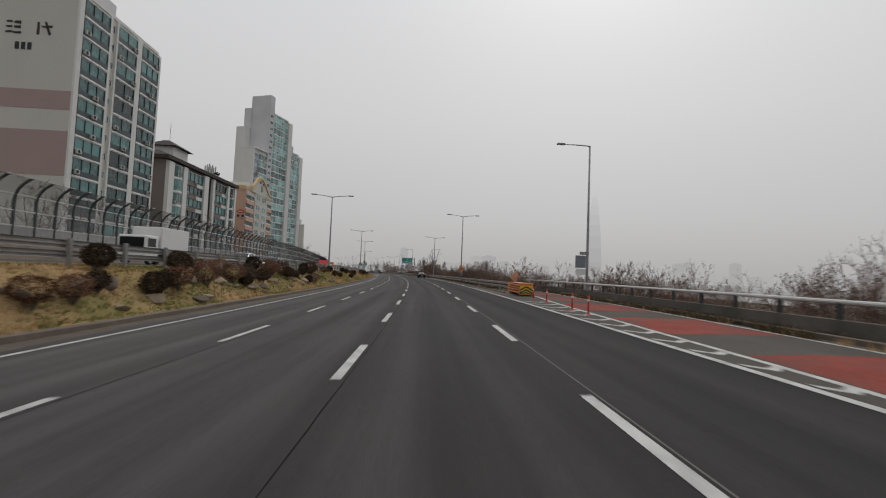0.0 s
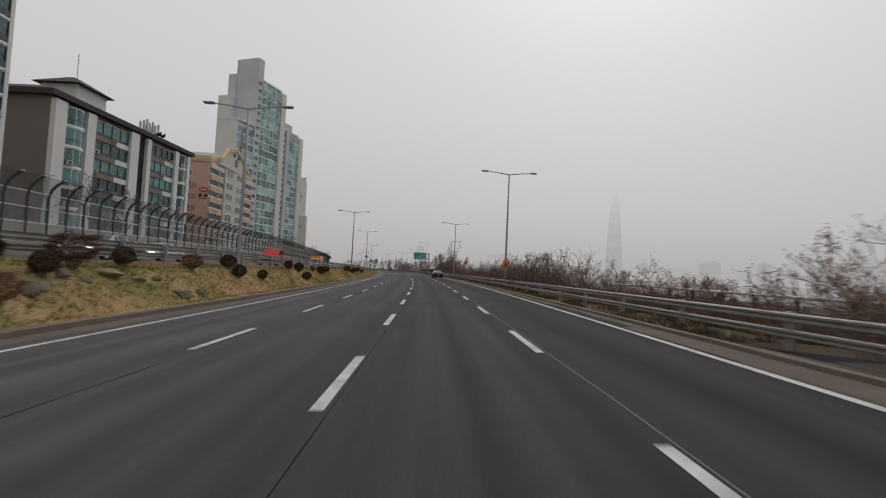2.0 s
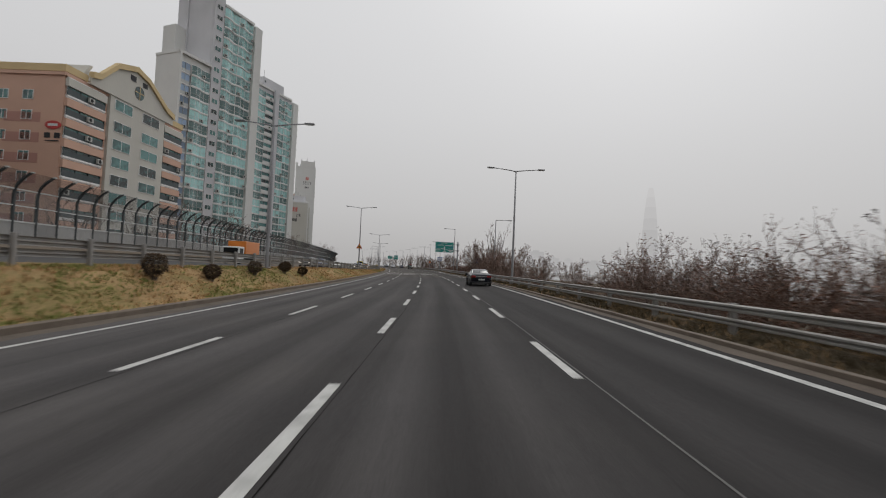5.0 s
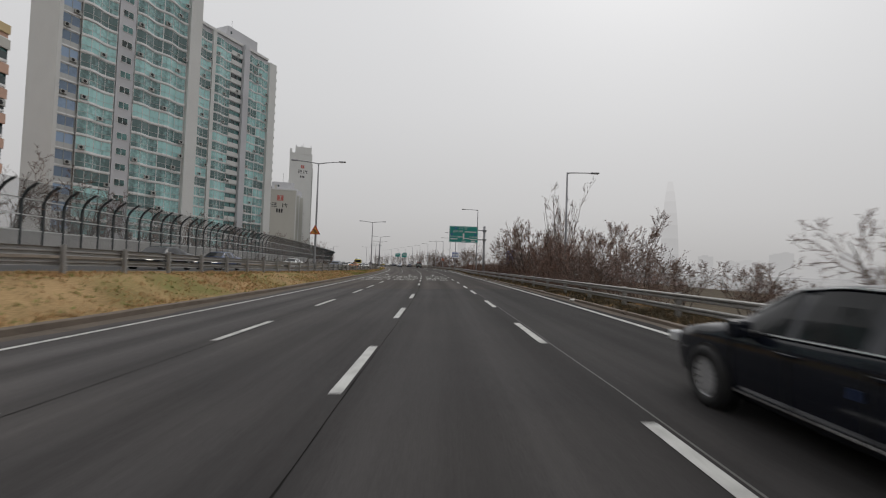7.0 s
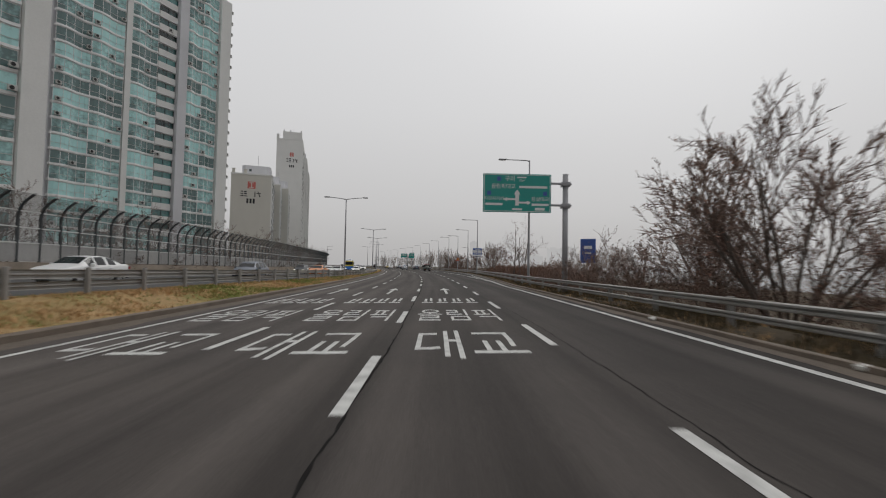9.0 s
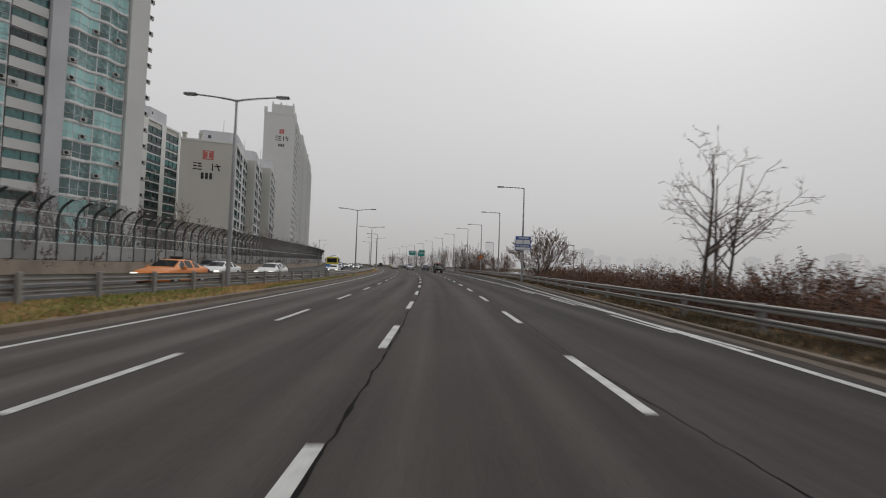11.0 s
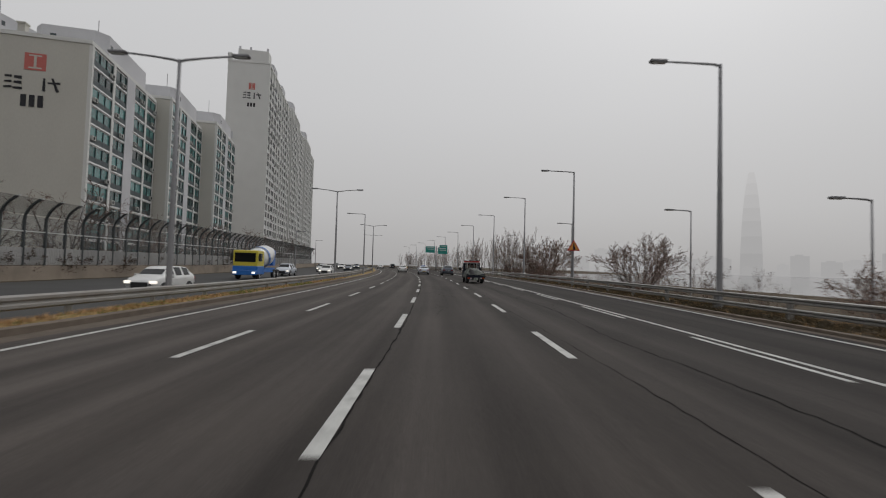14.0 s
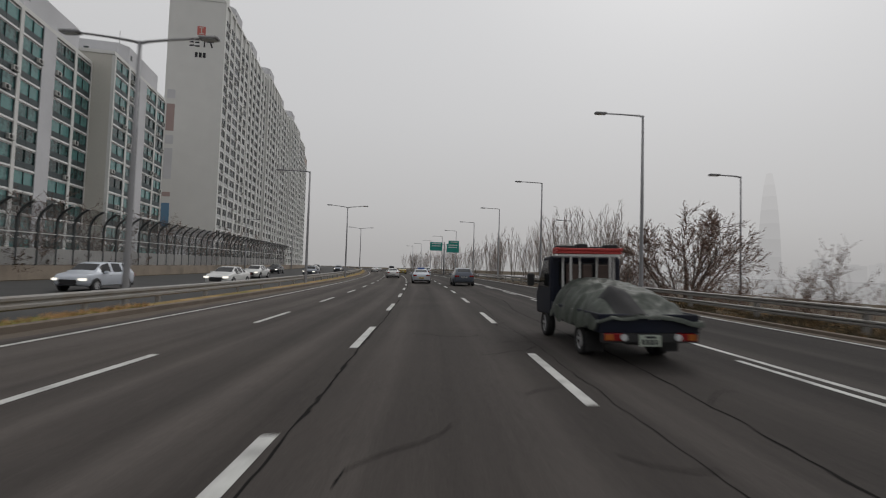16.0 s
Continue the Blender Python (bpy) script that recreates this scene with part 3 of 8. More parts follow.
def triangle_sign(s, l, zmid, side, picture, label):
    """Orange warning triangle with a red border, facing oncoming traffic (towards -y)."""
    sg = thing("warning_sign", label, "road sign", Matrix.Translation((*at(s, l).xy, zmid)) @ pose(0, 0, 0, 0, 0, math.degrees(heading(s))))
    def tri(r, y0, y1):
        bm = bmesh.new()
        prism(bm, [(-r * 0.866, -r * 0.5), (r * 0.866, -r * 0.5), (0, r)], y0, y1)
        bmesh.ops.rotate(bm, verts=bm.verts, cent=(0, 0, 0), matrix=Matrix.Rotation(radians(90), 3, "Z"))
        return bm
    part("border", tri(0.66, -0.16, -0.13), SIGN_RED, sg)
    part("panel", tri(0.50, -0.175, -0.161), SIGN_ORANGE, sg)
    bm = bmesh.new()
    for x0, x1, z0, z1 in picture:
        box(bm, x0, x1, -0.183, -0.176, z0, z1)
    part("pictogram", bm, INK, sg)
    part("bracket", boxes((-0.05, 0.05, -0.135, 0.0, -0.2, -0.12), (-0.05, 0.05, -0.135, 0.0, 0.2, 0.28)), STEEL_POLE, sg)
    return sg


MERGE = [(-0.06, 0.05, -0.25, 0.32), (0.05, 0.14, -0.22, -0.05), (0.05, 0.10, -0.08, 0.05)]
CONGEST = [(-0.22, 0.02, 0.12, 0.19), (-0.14, 0.14, 0.0, 0.08), (-0.05, 0.26, -0.14, -0.04), (-0.2, 0.05, -0.02, 0.03)]
triangle_sign(79.6, 9.38, 2.62, 1, [(-0.2, 0.2, -0.22, -0.16), (-0.12, 0.12, -0.12, 0.05), (-0.04, 0.04, 0.05, 0.2)], "orange warning triangle with a red border on a lamp pole")
triangle_sign(169.9, -11.4, 4.75, 1, CONGEST, "orange triangle warning of queues, on a lamp pole")
triangle_sign(288.4, 13.55, 3.62, 1, MERGE, "orange triangle warning of merging traffic, on a lamp pole")

# direction sign on its cantilever
gs = thing("direction_sign", "large green overhead direction sign with white lettering on a cantilever post", "road sign", Matrix.Translation((*at(187.2, 6.0).xy, 0)) @ pose(0, 0, 0, 0, 0, math.degrees(heading(187.2))))
part("panel", bevelled(boxes((-2.1, 2.1, -0.05, 0.03, 5.0, 7.38)), 0.015), SIGN_GREEN, gs)
bm = boxes((-2.05, 2.05, -0.058, -0.051, 7.30, 7.335), (-2.05, 2.05, -0.058, -0.051, 5.045, 5.08), (-2.05, -2.015, -0.058, -0.051, 5.08, 7.30), (2.015, 2.05, -0.058, -0.051, 5.08, 7.30))
part("border", bm, SIGN_WHITE, gs)
part("post", tube(bmesh.new(), [(3.1, 0.35, -1.2), (3.1, 0.35, 7.5)], 0.17, 12), STEEL_POLE, gs, smooth=True)
for z_ in (5.5, 6.85):
    part("arm", boxes((-1.8, 3.4, 0.06, 0.18, z_ - 0.06, z_ + 0.06)), STEEL_POLE, gs)
    part("clamp", boxes((2.85, 3.35, 0.12, 0.58, z_ - 0.14, z_ + 0.14)), STEEL_POLE, gs)
bm = boxes((-0.11, 0.11, -0.06, -0.052, 5.42, 6.1), (0.1, 0.62, -0.06, -0.052, 5.55, 5.66), (-0.62, -0.1, -0.06, -0.052, 5.75, 5.86))
for sx, zz in ((1, 5.605), (-1, 5.805)):
    v = [bm.verts.new((sx * x, -0.06, z)) for x, z in ((0.62, zz - 0.13), (0.85, zz), (0.62, zz + 0.13))]
    bm.faces.new(v if sx < 0 else v[::-1])
v = [bm.verts.new((x, -0.06, z)) for x, z in ((-0.2, 6.1), (0.2, 6.1), (0.0, 6.42))]
bm.faces.new(v)
part("arrow", bm, SIGN_WHITE, gs, "white junction arrows")
for body_, x_, z_, sz_ in (("구리", -0.45, 7.05, 0.36), ("Guri", 0.3, 6.97, 0.2), ("올림픽대교", -0.85, 6.58, 0.33), ("자양사거리", -1.42, 5.82, 0.27), ("잠실대교", 1.42, 5.82, 0.3)):
    t_ = part("lettering", text_mesh(body_, sz_), SIGN_WHITE, gs)
    t_.matrix_local = pose(x_, -0.062, z_, 90, 0, 0)
bm = boxes((0.12, 1.85, -0.06, -0.052, 6.5, 6.64), (-1.95, -0.9, -0.06, -0.052, 5.42, 5.56), (0.9, 1.95, -0.06, -0.052, 5.42, 5.56), (-0.3, 0.3, -0.06, -0.052, 5.13, 5.25), (1.1, 1.7, -0.06, -0.052, 5.14, 5.3), (0.0, 0.55, -0.06, -0.052, 7.12, 7.2))
part("small_lettering", bm, SIGN_WHITE, gs, "small white lines of lettering")
bm = boxes((-1.85, -1.6, -0.06, -0.052, 6.05, 6.3), (1.6, 1.85, -0.06, -0.052, 6.05, 6.3), (-1.25, -1.0, -0.06, -0.052, 6.92, 7.18))
part("route_shield", bm, SIGN_BLUE, gs, "small blue route shields")

# blue notice board on a lamp pole
bs = thing("notice_board", "blue roadside notice board with white text panels on a lamp pole", "road sign", Matrix.Translation((*at(245.0, 11.1).xy, 0)) @ pose(0, 0, 0, 0, 0, math.degrees(heading(245))))
part("panel", bevelled(boxes((-0.85, 0.85, -0.2, -0.15, 3.62, 5.15)), 0.012), SIGN_BLUE, bs)
part("text_panel", boxes((-0.76, -0.04, -0.21, -0.201, 4.28, 4.76), (0.04, 0.76, -0.21, -0.201, 4.28, 4.76), (-0.8, 0.8, -0.21, -0.201, 3.68, 3.93)), SIGN_WHITE, bs)
part("text_line", boxes(*[(-0.7 + 0.36 * (k % 4), -0.42 + 0.36 * (k % 4), -0.214, -0.2105, 4.02 + 0.1 * (k // 4), 4.08 + 0.1 * (k // 4)) for k in range(8)], *[(-0.7 + 0.78 * (k % 2), -0.1 + 0.78 * (k % 2), -0.214, -0.2105, 4.36 + 0.12 * (k // 2), 4.41 + 0.12 * (k // 2)) for k in range(6)], (-0.6, 0.55, -0.214, -0.2105, 3.76, 3.84), (-0.5, 0.6, -0.214, -0.2105, 4.9, 5.02)), SIGN_WHITE, bs)
part("bracket", boxes((-0.12, 0.12, -0.15, 0.0, 3.9, 4.0), (-0.12, 0.12, -0.15, 0.0, 4.8, 4.9)), STEEL_POLE, bs)
# blue board on two posts down the bank
bb = thing("notice_board", "tall blue sign board on two posts on the river bank", "road sign", Matrix.Translation((*at(204.0, 16.5).xy, 0)) @ pose(0, 0, 0, 0, 0, math.degrees(heading(204)) - 35))
part("panel", bevelled(boxes((-0.75, 0.75, -0.06, 0.0, 2.2, 4.6)), 0.012), SIGN_BLUE, bb)
part("text_line", boxes((-0.4, 0.4, -0.068, -0.061, 3.6, 3.9), (-0.3, 0.3, -0.068, -0.061, 3.1, 3.25)), SIGN_WHITE, bb)
for x_ in (-0.45, 0.45):
    part("post", tube(bmesh.new(), [(x_, 0.05, -2.0), (x_, 0.05, 4.5)], 0.05, 8), STEEL_POLE, bb)
# signs on the first lamp, by the exit ramp
es = thing("sign_cluster", "grey back-lit direction plates clamped to a lamp pole", "road sign", Matrix.Translation((*at(37.8, 15.3).xy, 0)) @ pose(0, 0, 0, 0, 0, math.degrees(heading(37.8)) - 12))
part("panel", bevelled(boxes((-1.0, -0.15, -0.16, -0.12, 2.55, 3.6)), 0.01), mat("slate_sign_back", (0.16, 0.18, 0.21), 0.5, vary=0.15, scale=2.0), es)
part("plate", boxes((-0.95, -0.15, -0.16, -0.12, 1.95, 2.48)), SIGN_WHITE, es)
part("plate", boxes((-0.65, 0.1, -0.16, -0.12, 3.66, 3.92)), STEEL, es)
part("bracket", boxes((-1.0, 0.1, -0.12, -0.05, 3.0, 3.07), (-1.0, 0.1, -0.12, -0.05, 2.2, 2.27)), STEEL_POLE, es)

# far gantry with two green signs
fg = thing("direction_sign", "distant pair of green direction signs on a single post", "road sign", Matrix.Translation((*at(360.0, 9.5).xy, 0)) @ pose(0, 0, 0, 0, 0, math.degrees(heading(360))) @ Matrix.Translation((0, 25, 0)))
part("post", tube(bmesh.new(), [(0, 0.2, -1.0), (0, 0.2, 7.6)], 0.17, 12), STEEL_POLE, fg, smooth=True)
for x0, x1, z0, z1 in ((-3.3, -0.5, 5.6, 7.5), (0.5, 3.3, 5.3, 7.3), (0.9, 3.3, 7.3, 8.0)):
    part("panel", bevelled(boxes((x0, x1, -0.05, 0.02, z0, z1)), 0.012), SIGN_GREEN, fg)
    part("lettering", boxes(*[(x0 + 0.4, x1 - 0.4, -0.058, -0.051, z1 - 0.42 - 0.5 * k, z1 - 0.24 - 0.5 * k) for k in range(2 if z1 - z0 > 1 else 1)]), SIGN_WHITE, fg)
for z_ in (6.0, 7.0):
    part("arm", boxes((-3.0, 3.0, 0.03, 0.15, z_ - 0.05, z_ + 0.05)), STEEL_POLE, fg)


# ---- apartment blocks beyond the noise barrier ----
rnd = random.Random(7)
CACHE = {}


def multi(bms):
    """Join (bmesh, material) pairs into one mesh with several materials."""
    out = bmesh.new()
    mats = []
    for bm, m in bms:
        tmp = finish(bm)
        start = len(out.faces)
        out.from_mesh(tmp)
        out.faces.ensure_lookup_table()
        for f in out.faces[start:]:
            f.material_index = len(mats)
        mats.append(m)
        bpy.data.meshes.remove(tmp)
    me = finish(out)
    for m in mats:
        me.materials.append(m)
    return me


def unit_meshes(kind, w, h, glass):
    """Meshes of one storey's window of a facade: frame with slab edge, glass, railing. x: out of the wall, y: along it."""
    key = (kind, round(w, 2), round(h, 2), glass.name)
    if key in CACHE:
        return CACHE[key]
    out = 0.22
    if kind == "small":
        fr = boxes((0.0, 0.07, 0.0, w, 0.0, 0.06), (0.0, 0.07, 0.0, w, h - 0.06, h), (0.0, 0.07, 0.0, 0.06, 0.06, h - 0.06), (0.0, 0.07, w - 0.06, w, 0.06, h - 0.06), (0.0, 0.06, w / 2 - 0.03, w / 2 + 0.03, 0.06, h - 0.06))
        gl = boxes((0.0, 0.03, 0.06, w - 0.06, 0.06, h - 0.06))
        CACHE[key] = [finish(fr), finish(gl), None]
    else:
        n = max(2, int(round(w / (1.9 if kind == "flat" else 1.35))))
        def bulge(y):
            if kind == "curved":
                return out + 0.75 * math.sin(math.pi * min(1, max(0, y / w))) ** 0.7
            if kind == "wavy":
                return out + 0.35 + 0.3 * math.sin(2 * math.pi * y / w)
            return out
        fr, gl, rl = bmesh.new(), bmesh.new(), bmesh.new()
        steps = n * (2 if kind != "flat" else 1)
        ys = [w * i / steps for i in range(steps + 1)]
        def strip(bm, z0, z1, off, thick):
            rows = [[bm.verts.new((x, y, z)) for x, z in ((-0.02 if thick is None else bulge(y) + off - thick, z0), (bulge(y) + off, z0), (bulge(y) + off, z1), (-0.02 if thick is None else bulge(y) + off - thick, z1))] for y in ys]
            for a, b in zip(rows, rows[1:]):
                for j in range(4):
                    bm.faces.new((a[j], a[(j + 1) % 4], b[(j + 1) % 4], b[j]))
            bm.faces.new(rows[0])
            bm.faces.new(rows[-1][::-1])
        strip(fr, 0.0, 0.24 if kind == "flat" else 0.36, 0.16, None)                 # slab edge
        strip(fr, h - 0.12, h - 0.02, 0.04, 0.1)         # head
        strip(gl, 0.2, h - 0.13, 0.0, 0.03)
        if kind == "flat":
            strip(rl, 0.26, 1.0, 0.1, 0.025)             # dark balustrade
        else:
            strip(rl, 1.1, 1.16, 0.1, 0.04)
        for i in range(n + 1):
            y = min(max(w * i / n, 0.03), w - 0.03)
            if kind == "flat":
                box(rl, bulge(y) - 0.05, bulge(y) + 0.11, y - 0.025, y + 0.025, 0.3, h - 0.13)
            else:
                box(fr, bulge(y) - 0.05, bulge(y) + 0.045, y - 0.03, y + 0.03, 0.18, h - 0.1)
        if kind == "flat":
            for y in (0.0, w - 0.05):                    # jambs
                box(fr, out - 0.06, out + 0.03, y, y + 0.05, 0.2, h - 0.05)
        for bm in (fr, gl, rl):
            bmesh.ops.recalc_face_normals(bm, faces=list(bm.faces))
        CACHE[key] = [finish(fr), finish(gl), finish(rl)]
    for me, m in zip(CACHE[key], (FRAME, glass, RAIL_PALE if "pale" in glass.name or "slate" in glass.name or "grey" in glass.name else RAIL_DARK)):
        if me:
            me.materials.append(m)
    return CACHE[key]


def fan_mesh():
    bm = boxes((0.0, 0.32, 0.0, 0.85, 0.0, 0.62))
    bevelled(bm, 0.03)
    fan = bmesh.new()
    tube(fan, [(0.322, 0.34, 0.31), (0.332, 0.34, 0.31)], 0.24, 14)
    br = boxes((-0.2, 0.36, 0.05, 0.1, -0.06, -0.02), (-0.2, 0.36, 0.75, 0.8, -0.06, -0.02))
    return multi([(bm, AC_WHITE), (fan, DARK), (br, STEEL_POLE)])


AC_MESH = fan_mesh()


def place(name, me, parent, x, y, z, label=""):
    ob = part(name, me, None, parent, label)
    ob.matrix_local = Matrix.Translation((x, y, z))
    return ob


def frame_from(p, q):
    """Frame with y from p to q along a facade, x out of it to the right."""
    d = Vector((q[0] - p[0], q[1] - p[1], 0))
    return Matrix.Translation((p[0], p[1], 0)) @ Matrix.Rotation(math.atan2(-d.x, d.y), 4, "Z"), d.length


def far_facade(parent, bays, z0, storeys, h):
    """The same windows for a block too far off to tell them apart, joined."""
    bms = [bmesh.new(), bmesh.new(), bmesh.new()]
    for y0, y1, kind, glass in bays:
        meshes = unit_meshes(kind, y1 - y0, h, glass)
        for k in range(storeys):
            for bm, me in zip(bms, meshes):
                old = len(bm.verts)
                bm.from_mesh(me)
                bm.verts.ensure_lookup_table()
                bmesh.ops.translate(bm, verts=bm.verts[old:], vec=(0, y0, z0 + k * h))
    for bm, name, m in zip(bms, ("window_frame", "window_pane", "window_railing"), (FRAME, bays[0][3], RAIL_PALE)):
        tagged(part(name, bm, m, parent), kind="stuff")


def facade(parent, bays, z0, storeys, h, ac=0.0, x=0.0):
    """Fill bays [(y0, y1, kind, glass)] with one window a storey."""
    for y0, y1, kind, glass in bays:
        for k in range(storeys):
            if kind == "small":
                fr, gl, rl = unit_meshes("small", y1 - y0, 1.15, glass)
                zz = z0 + k * h + 0.95
            else:
                fr, gl, rl = unit_meshes(kind, y1 - y0, h, glass)
                zz = z0 + k * h
            win = place("window", fr, parent, x, y0, zz)
            place("pane", gl, win, 0, 0, 0)
            if rl:
                place("railing", rl, win, 0, 0, 0)
                if rnd.random() < ac:
                    bx = 0.36 if kind == "flat" else 0.9
                    place("air_conditioner", AC_MESH, win, bx, rnd.choice([0.15, (y1 - y0) - 1.0, (y1 - y0) * 0.5]), 0.32 + rnd.random() * 0.2)


def roof_box(parent, x0, x1, y0, y1, z0, z1, m, chamfer=1.2):
    """Stair and tank house on the roof, with chamfered corners and a few small openings."""
    c = chamfer
    bm = bmesh.new()
    ol = [(x0 + c, y0), (x1 - c, y0), (x1, y0 + c), (x1, y1 - c), (x1 - c, y1), (x0 + c, y1), (x0, y1 - c), (x0, y0 + c)]
    a = [bm.verts.new((x, y, z0)) for x, y in ol]
    b = [bm.verts.new((x, y, z1)) for x, y in ol]
    for i in range(8):
        bm.faces.new((a[i], a[(i + 1) % 8], b[(i + 1) % 8], b[i]))
    bm.faces.new(b)
    rb = part("roof_house", bm, m, parent)
    zc = (z0 + z1) / 2
    part("vent", boxes((x1 - 0.02, x1 + 0.03, y0 + c + 0.4, y0 + c + 1.0, zc - 0.1, zc + 0.7), (x0 + c + 1.0, x0 + c + 1.7, y0 - 0.03, y0 + 0.02, zc - 0.1, zc + 0.7)), GLASS_DARK, rb)
    part("antenna", tube(bmesh.new(), [((x0 + x1) / 2, (y0 + y1) / 2, z1 - 0.1), ((x0 + x1) / 2, (y0 + y1) / 2, z1 + 5.0)], 0.05, 6), STEEL_POLE, rb)


def glyph(parent, x0, z0, size, strokes, y=-0.06):
    """Plain dark strokes in a square, on a wall that faces -y."""
    bm = bmesh.new()
    for ax, az, bx, bz, wd in strokes:
        a, b = Vector((ax, 0, az)) * size, Vector((bx, 0, bz)) * size
        d = (b - a).normalized()
        nrm = Vector((-d.z, 0, d.x)) * wd * size * 0.8
        pts = [a - nrm * 0.7, b - nrm, b + nrm, a + nrm * 0.7]
        v0 = [bm.verts.new((p.x + x0, y, p.z + z0)) for p in pts]
        v1 = [bm.verts.new((p.x + x0, y + 0.055, p.z + z0)) for p in pts]
        for j in range(4):
            bm.faces.new((v0[j], v0[(j + 1) % 4], v1[(j + 1) % 4], v1[j]))
        bm.faces.new(v0[::-1])
    bmesh.ops.recalc_face_normals(bm, faces=list(bm.faces))
    return part("sign_mark", bm, INK, parent, "plain dark brush-like sign shapes")


MARK_A = [(0.05, 0.84, 0.42, 0.86, .09), (0.05, 0.5, 0.42, 0.52, .09), (0.02, 0.14, 0.44, 0.2, .09), (0.54, 0.82, 0.94, 0.82, .13), (0.54, 0.5, 0.94, 0.5, .12), (0.5, 0.14, 0.98, 0.14, .10)]
MARK_B = [(0.12, 0.9, 0.12, 0.08, .10), (0.32, 0.62, 0.98, 0.66, .09), (0.55, 0.94, 0.86, 0.1, .10)]


def number_bars(parent, x0, z0, w, h, m=None, y=-0.06):
    bm = boxes(*[(x0 + w * k / 3 + 0.06 * w, x0 + w * (k + 1) / 3 - 0.06 * w, y, y + 0.055, z0, z0 + h) for k in range(3)])
    return part("sign_bar", bm, m or INK, parent, "plain dark bars of a painted sign")


def logo(parent, x0, z0, w, h):
    bm = boxes((x0, x0 + w, -0.05, 0.005, z0, z0 + h))
    lg = part("sign_emblem", bm, LOGO_RED, parent, "coral red square emblem")
    part("emblem_bar", boxes((x0 + w * 0.44, x0 + w * 0.56, -0.065, -0.051, z0 + h * 0.15, z0 + h * 0.85), (x0 + w * 0.2, x0 + w * 0.8, -0.065, -0.051, z0 + h * 0.82, z0 + h * 0.9), (x0 + w * 0.2, x0 + w * 0.8, -0.065, -0.051, z0 + h * 0.1, z0 + h * 0.18)), WALL_WHITE, lg)


def building(name, label, p, q, k=1.0):
    """A building's frame along a facade from p to q; k: size of its own metres."""
    m, ln = frame_from(p, q)
    return thing(name, label, "building", Matrix.Translation((0, 0, 1.6 * (1 - k))) @ m @ Matrix.Diagonal((k, k, k, 1))), ln / k


# block with pink bands
b1, ln = building("apartment_block", "cream apartment block with dusty pink bands and teal glazed balconies", (-50.6, 64.9), (-51.15, 84.7), 1.05)
part("wall", boxes((-13, 0, 0, ln, -3, 38.4)), WALL_WHITE, b1)
part("parapet", boxes((-13.1, 0.12, -0.1, ln + 0.1, 38.4, 38.9)), WALL_PALE, b1)
part("wall_band", boxes((-13.03, -0.0, -0.03, 0.6, 21.6, 24.2), (-13.03, -0.0, -0.03, 0.6, 12.6, 18.7)), WALL_PINK, b1, "dusty pink painted bands")
facade(b1, [(0.9, 6.0, "flat", GLASS_TEAL), (6.7, 7.5, "small", GLASS_TEAL), (8.0, 12.6, "flat", GLASS_TEAL), (14.0, 18.8, "flat", GLASS_TEAL)], 1.6, 13, 2.8, ac=0.55)
for y_ in (0.0, 6.1, 7.6, 12.7, 18.9):
    part("pilaster", boxes((0.0, 0.3, y_ + 0.02, y_ + (0.8 if y_ in (0.0,) else 0.5 if y_ != 12.7 else 1.2), -2, 38.3)), WALL_PALE, b1)
glyph(b1, -9.2, 31.6, 2.1, MARK_A)
glyph(b1, -5.2, 31.6, 2.1, MARK_B)
number_bars(b1, -7.9, 29.6, 2.4, 1.0)
roof_box(b1, -10, -3, 5, 13, 38.9, 43, WALL_GREY)

# low block with a dark hipped roof
b2, ln = building("apartment_block", "low white and taupe apartment block with a dark brown hipped roof", (-53.7, 94.1), (-53.7, 126.6))
part("wall", boxes((-13, 0, 0, ln, -3, 23.0)), WALL_TAUPE, b2)
bm = bmesh.new()
z0_, z1_ = 22.9, 25.6
base_ = [bm.verts.new(v) for v in ((-13.8, -0.9, z0_), (1.0, -0.9, z0_), (1.0, ln + 0.9, z0_), (-13.8, ln + 0.9, z0_))]
eave_ = [bm.verts.new((v.co.x, v.co.y, z0_ + 0.75)) for v in base_]
top_ = [bm.verts.new(v) for v in ((-9.5, 3.5, z1_), (-3.6, 3.5, z1_), (-3.6, ln - 3.5, z1_), (-9.5, ln - 3.5, z1_))]
for a_, b_ in ((base_, eave_), (eave_, top_)):
    for j in range(4):
        bm.faces.new((a_[j], a_[(j + 1) % 4], b_[(j + 1) % 4], b_[j]))
bm.faces.new(base_[::-1])
bm.faces.new(top_)
part("roof", bm, ROOF_DARK, b2, "dark brown shingled mansard roof")
for y0_, y1_ in ((0.0, 1.9), (5.6, 7.2), (14.9, 16.9), (19.1, 20.1), (27.4, 28.6), (31.5, 32.5)):
    part("pier", boxes((0, 0.75, y0_, y1_, -2, 22.6)), WALL_PALE, b2, "white vertical pier")
part("recess", boxes((0, 0.12, 16.9, 19.1, -2, 22.6)), DARK, b2, "dark vertical slot")
facade(b2, [(2.0, 5.5, "curved", GLASS_TEAL), (7.3, 14.8, "flat", GLASS_TEAL), (20.2, 27.3, "flat", GLASS_TEAL), (28.7, 31.4, "curved", GLASS_TEAL)], 2.0, 7, 2.9, ac=0.5)
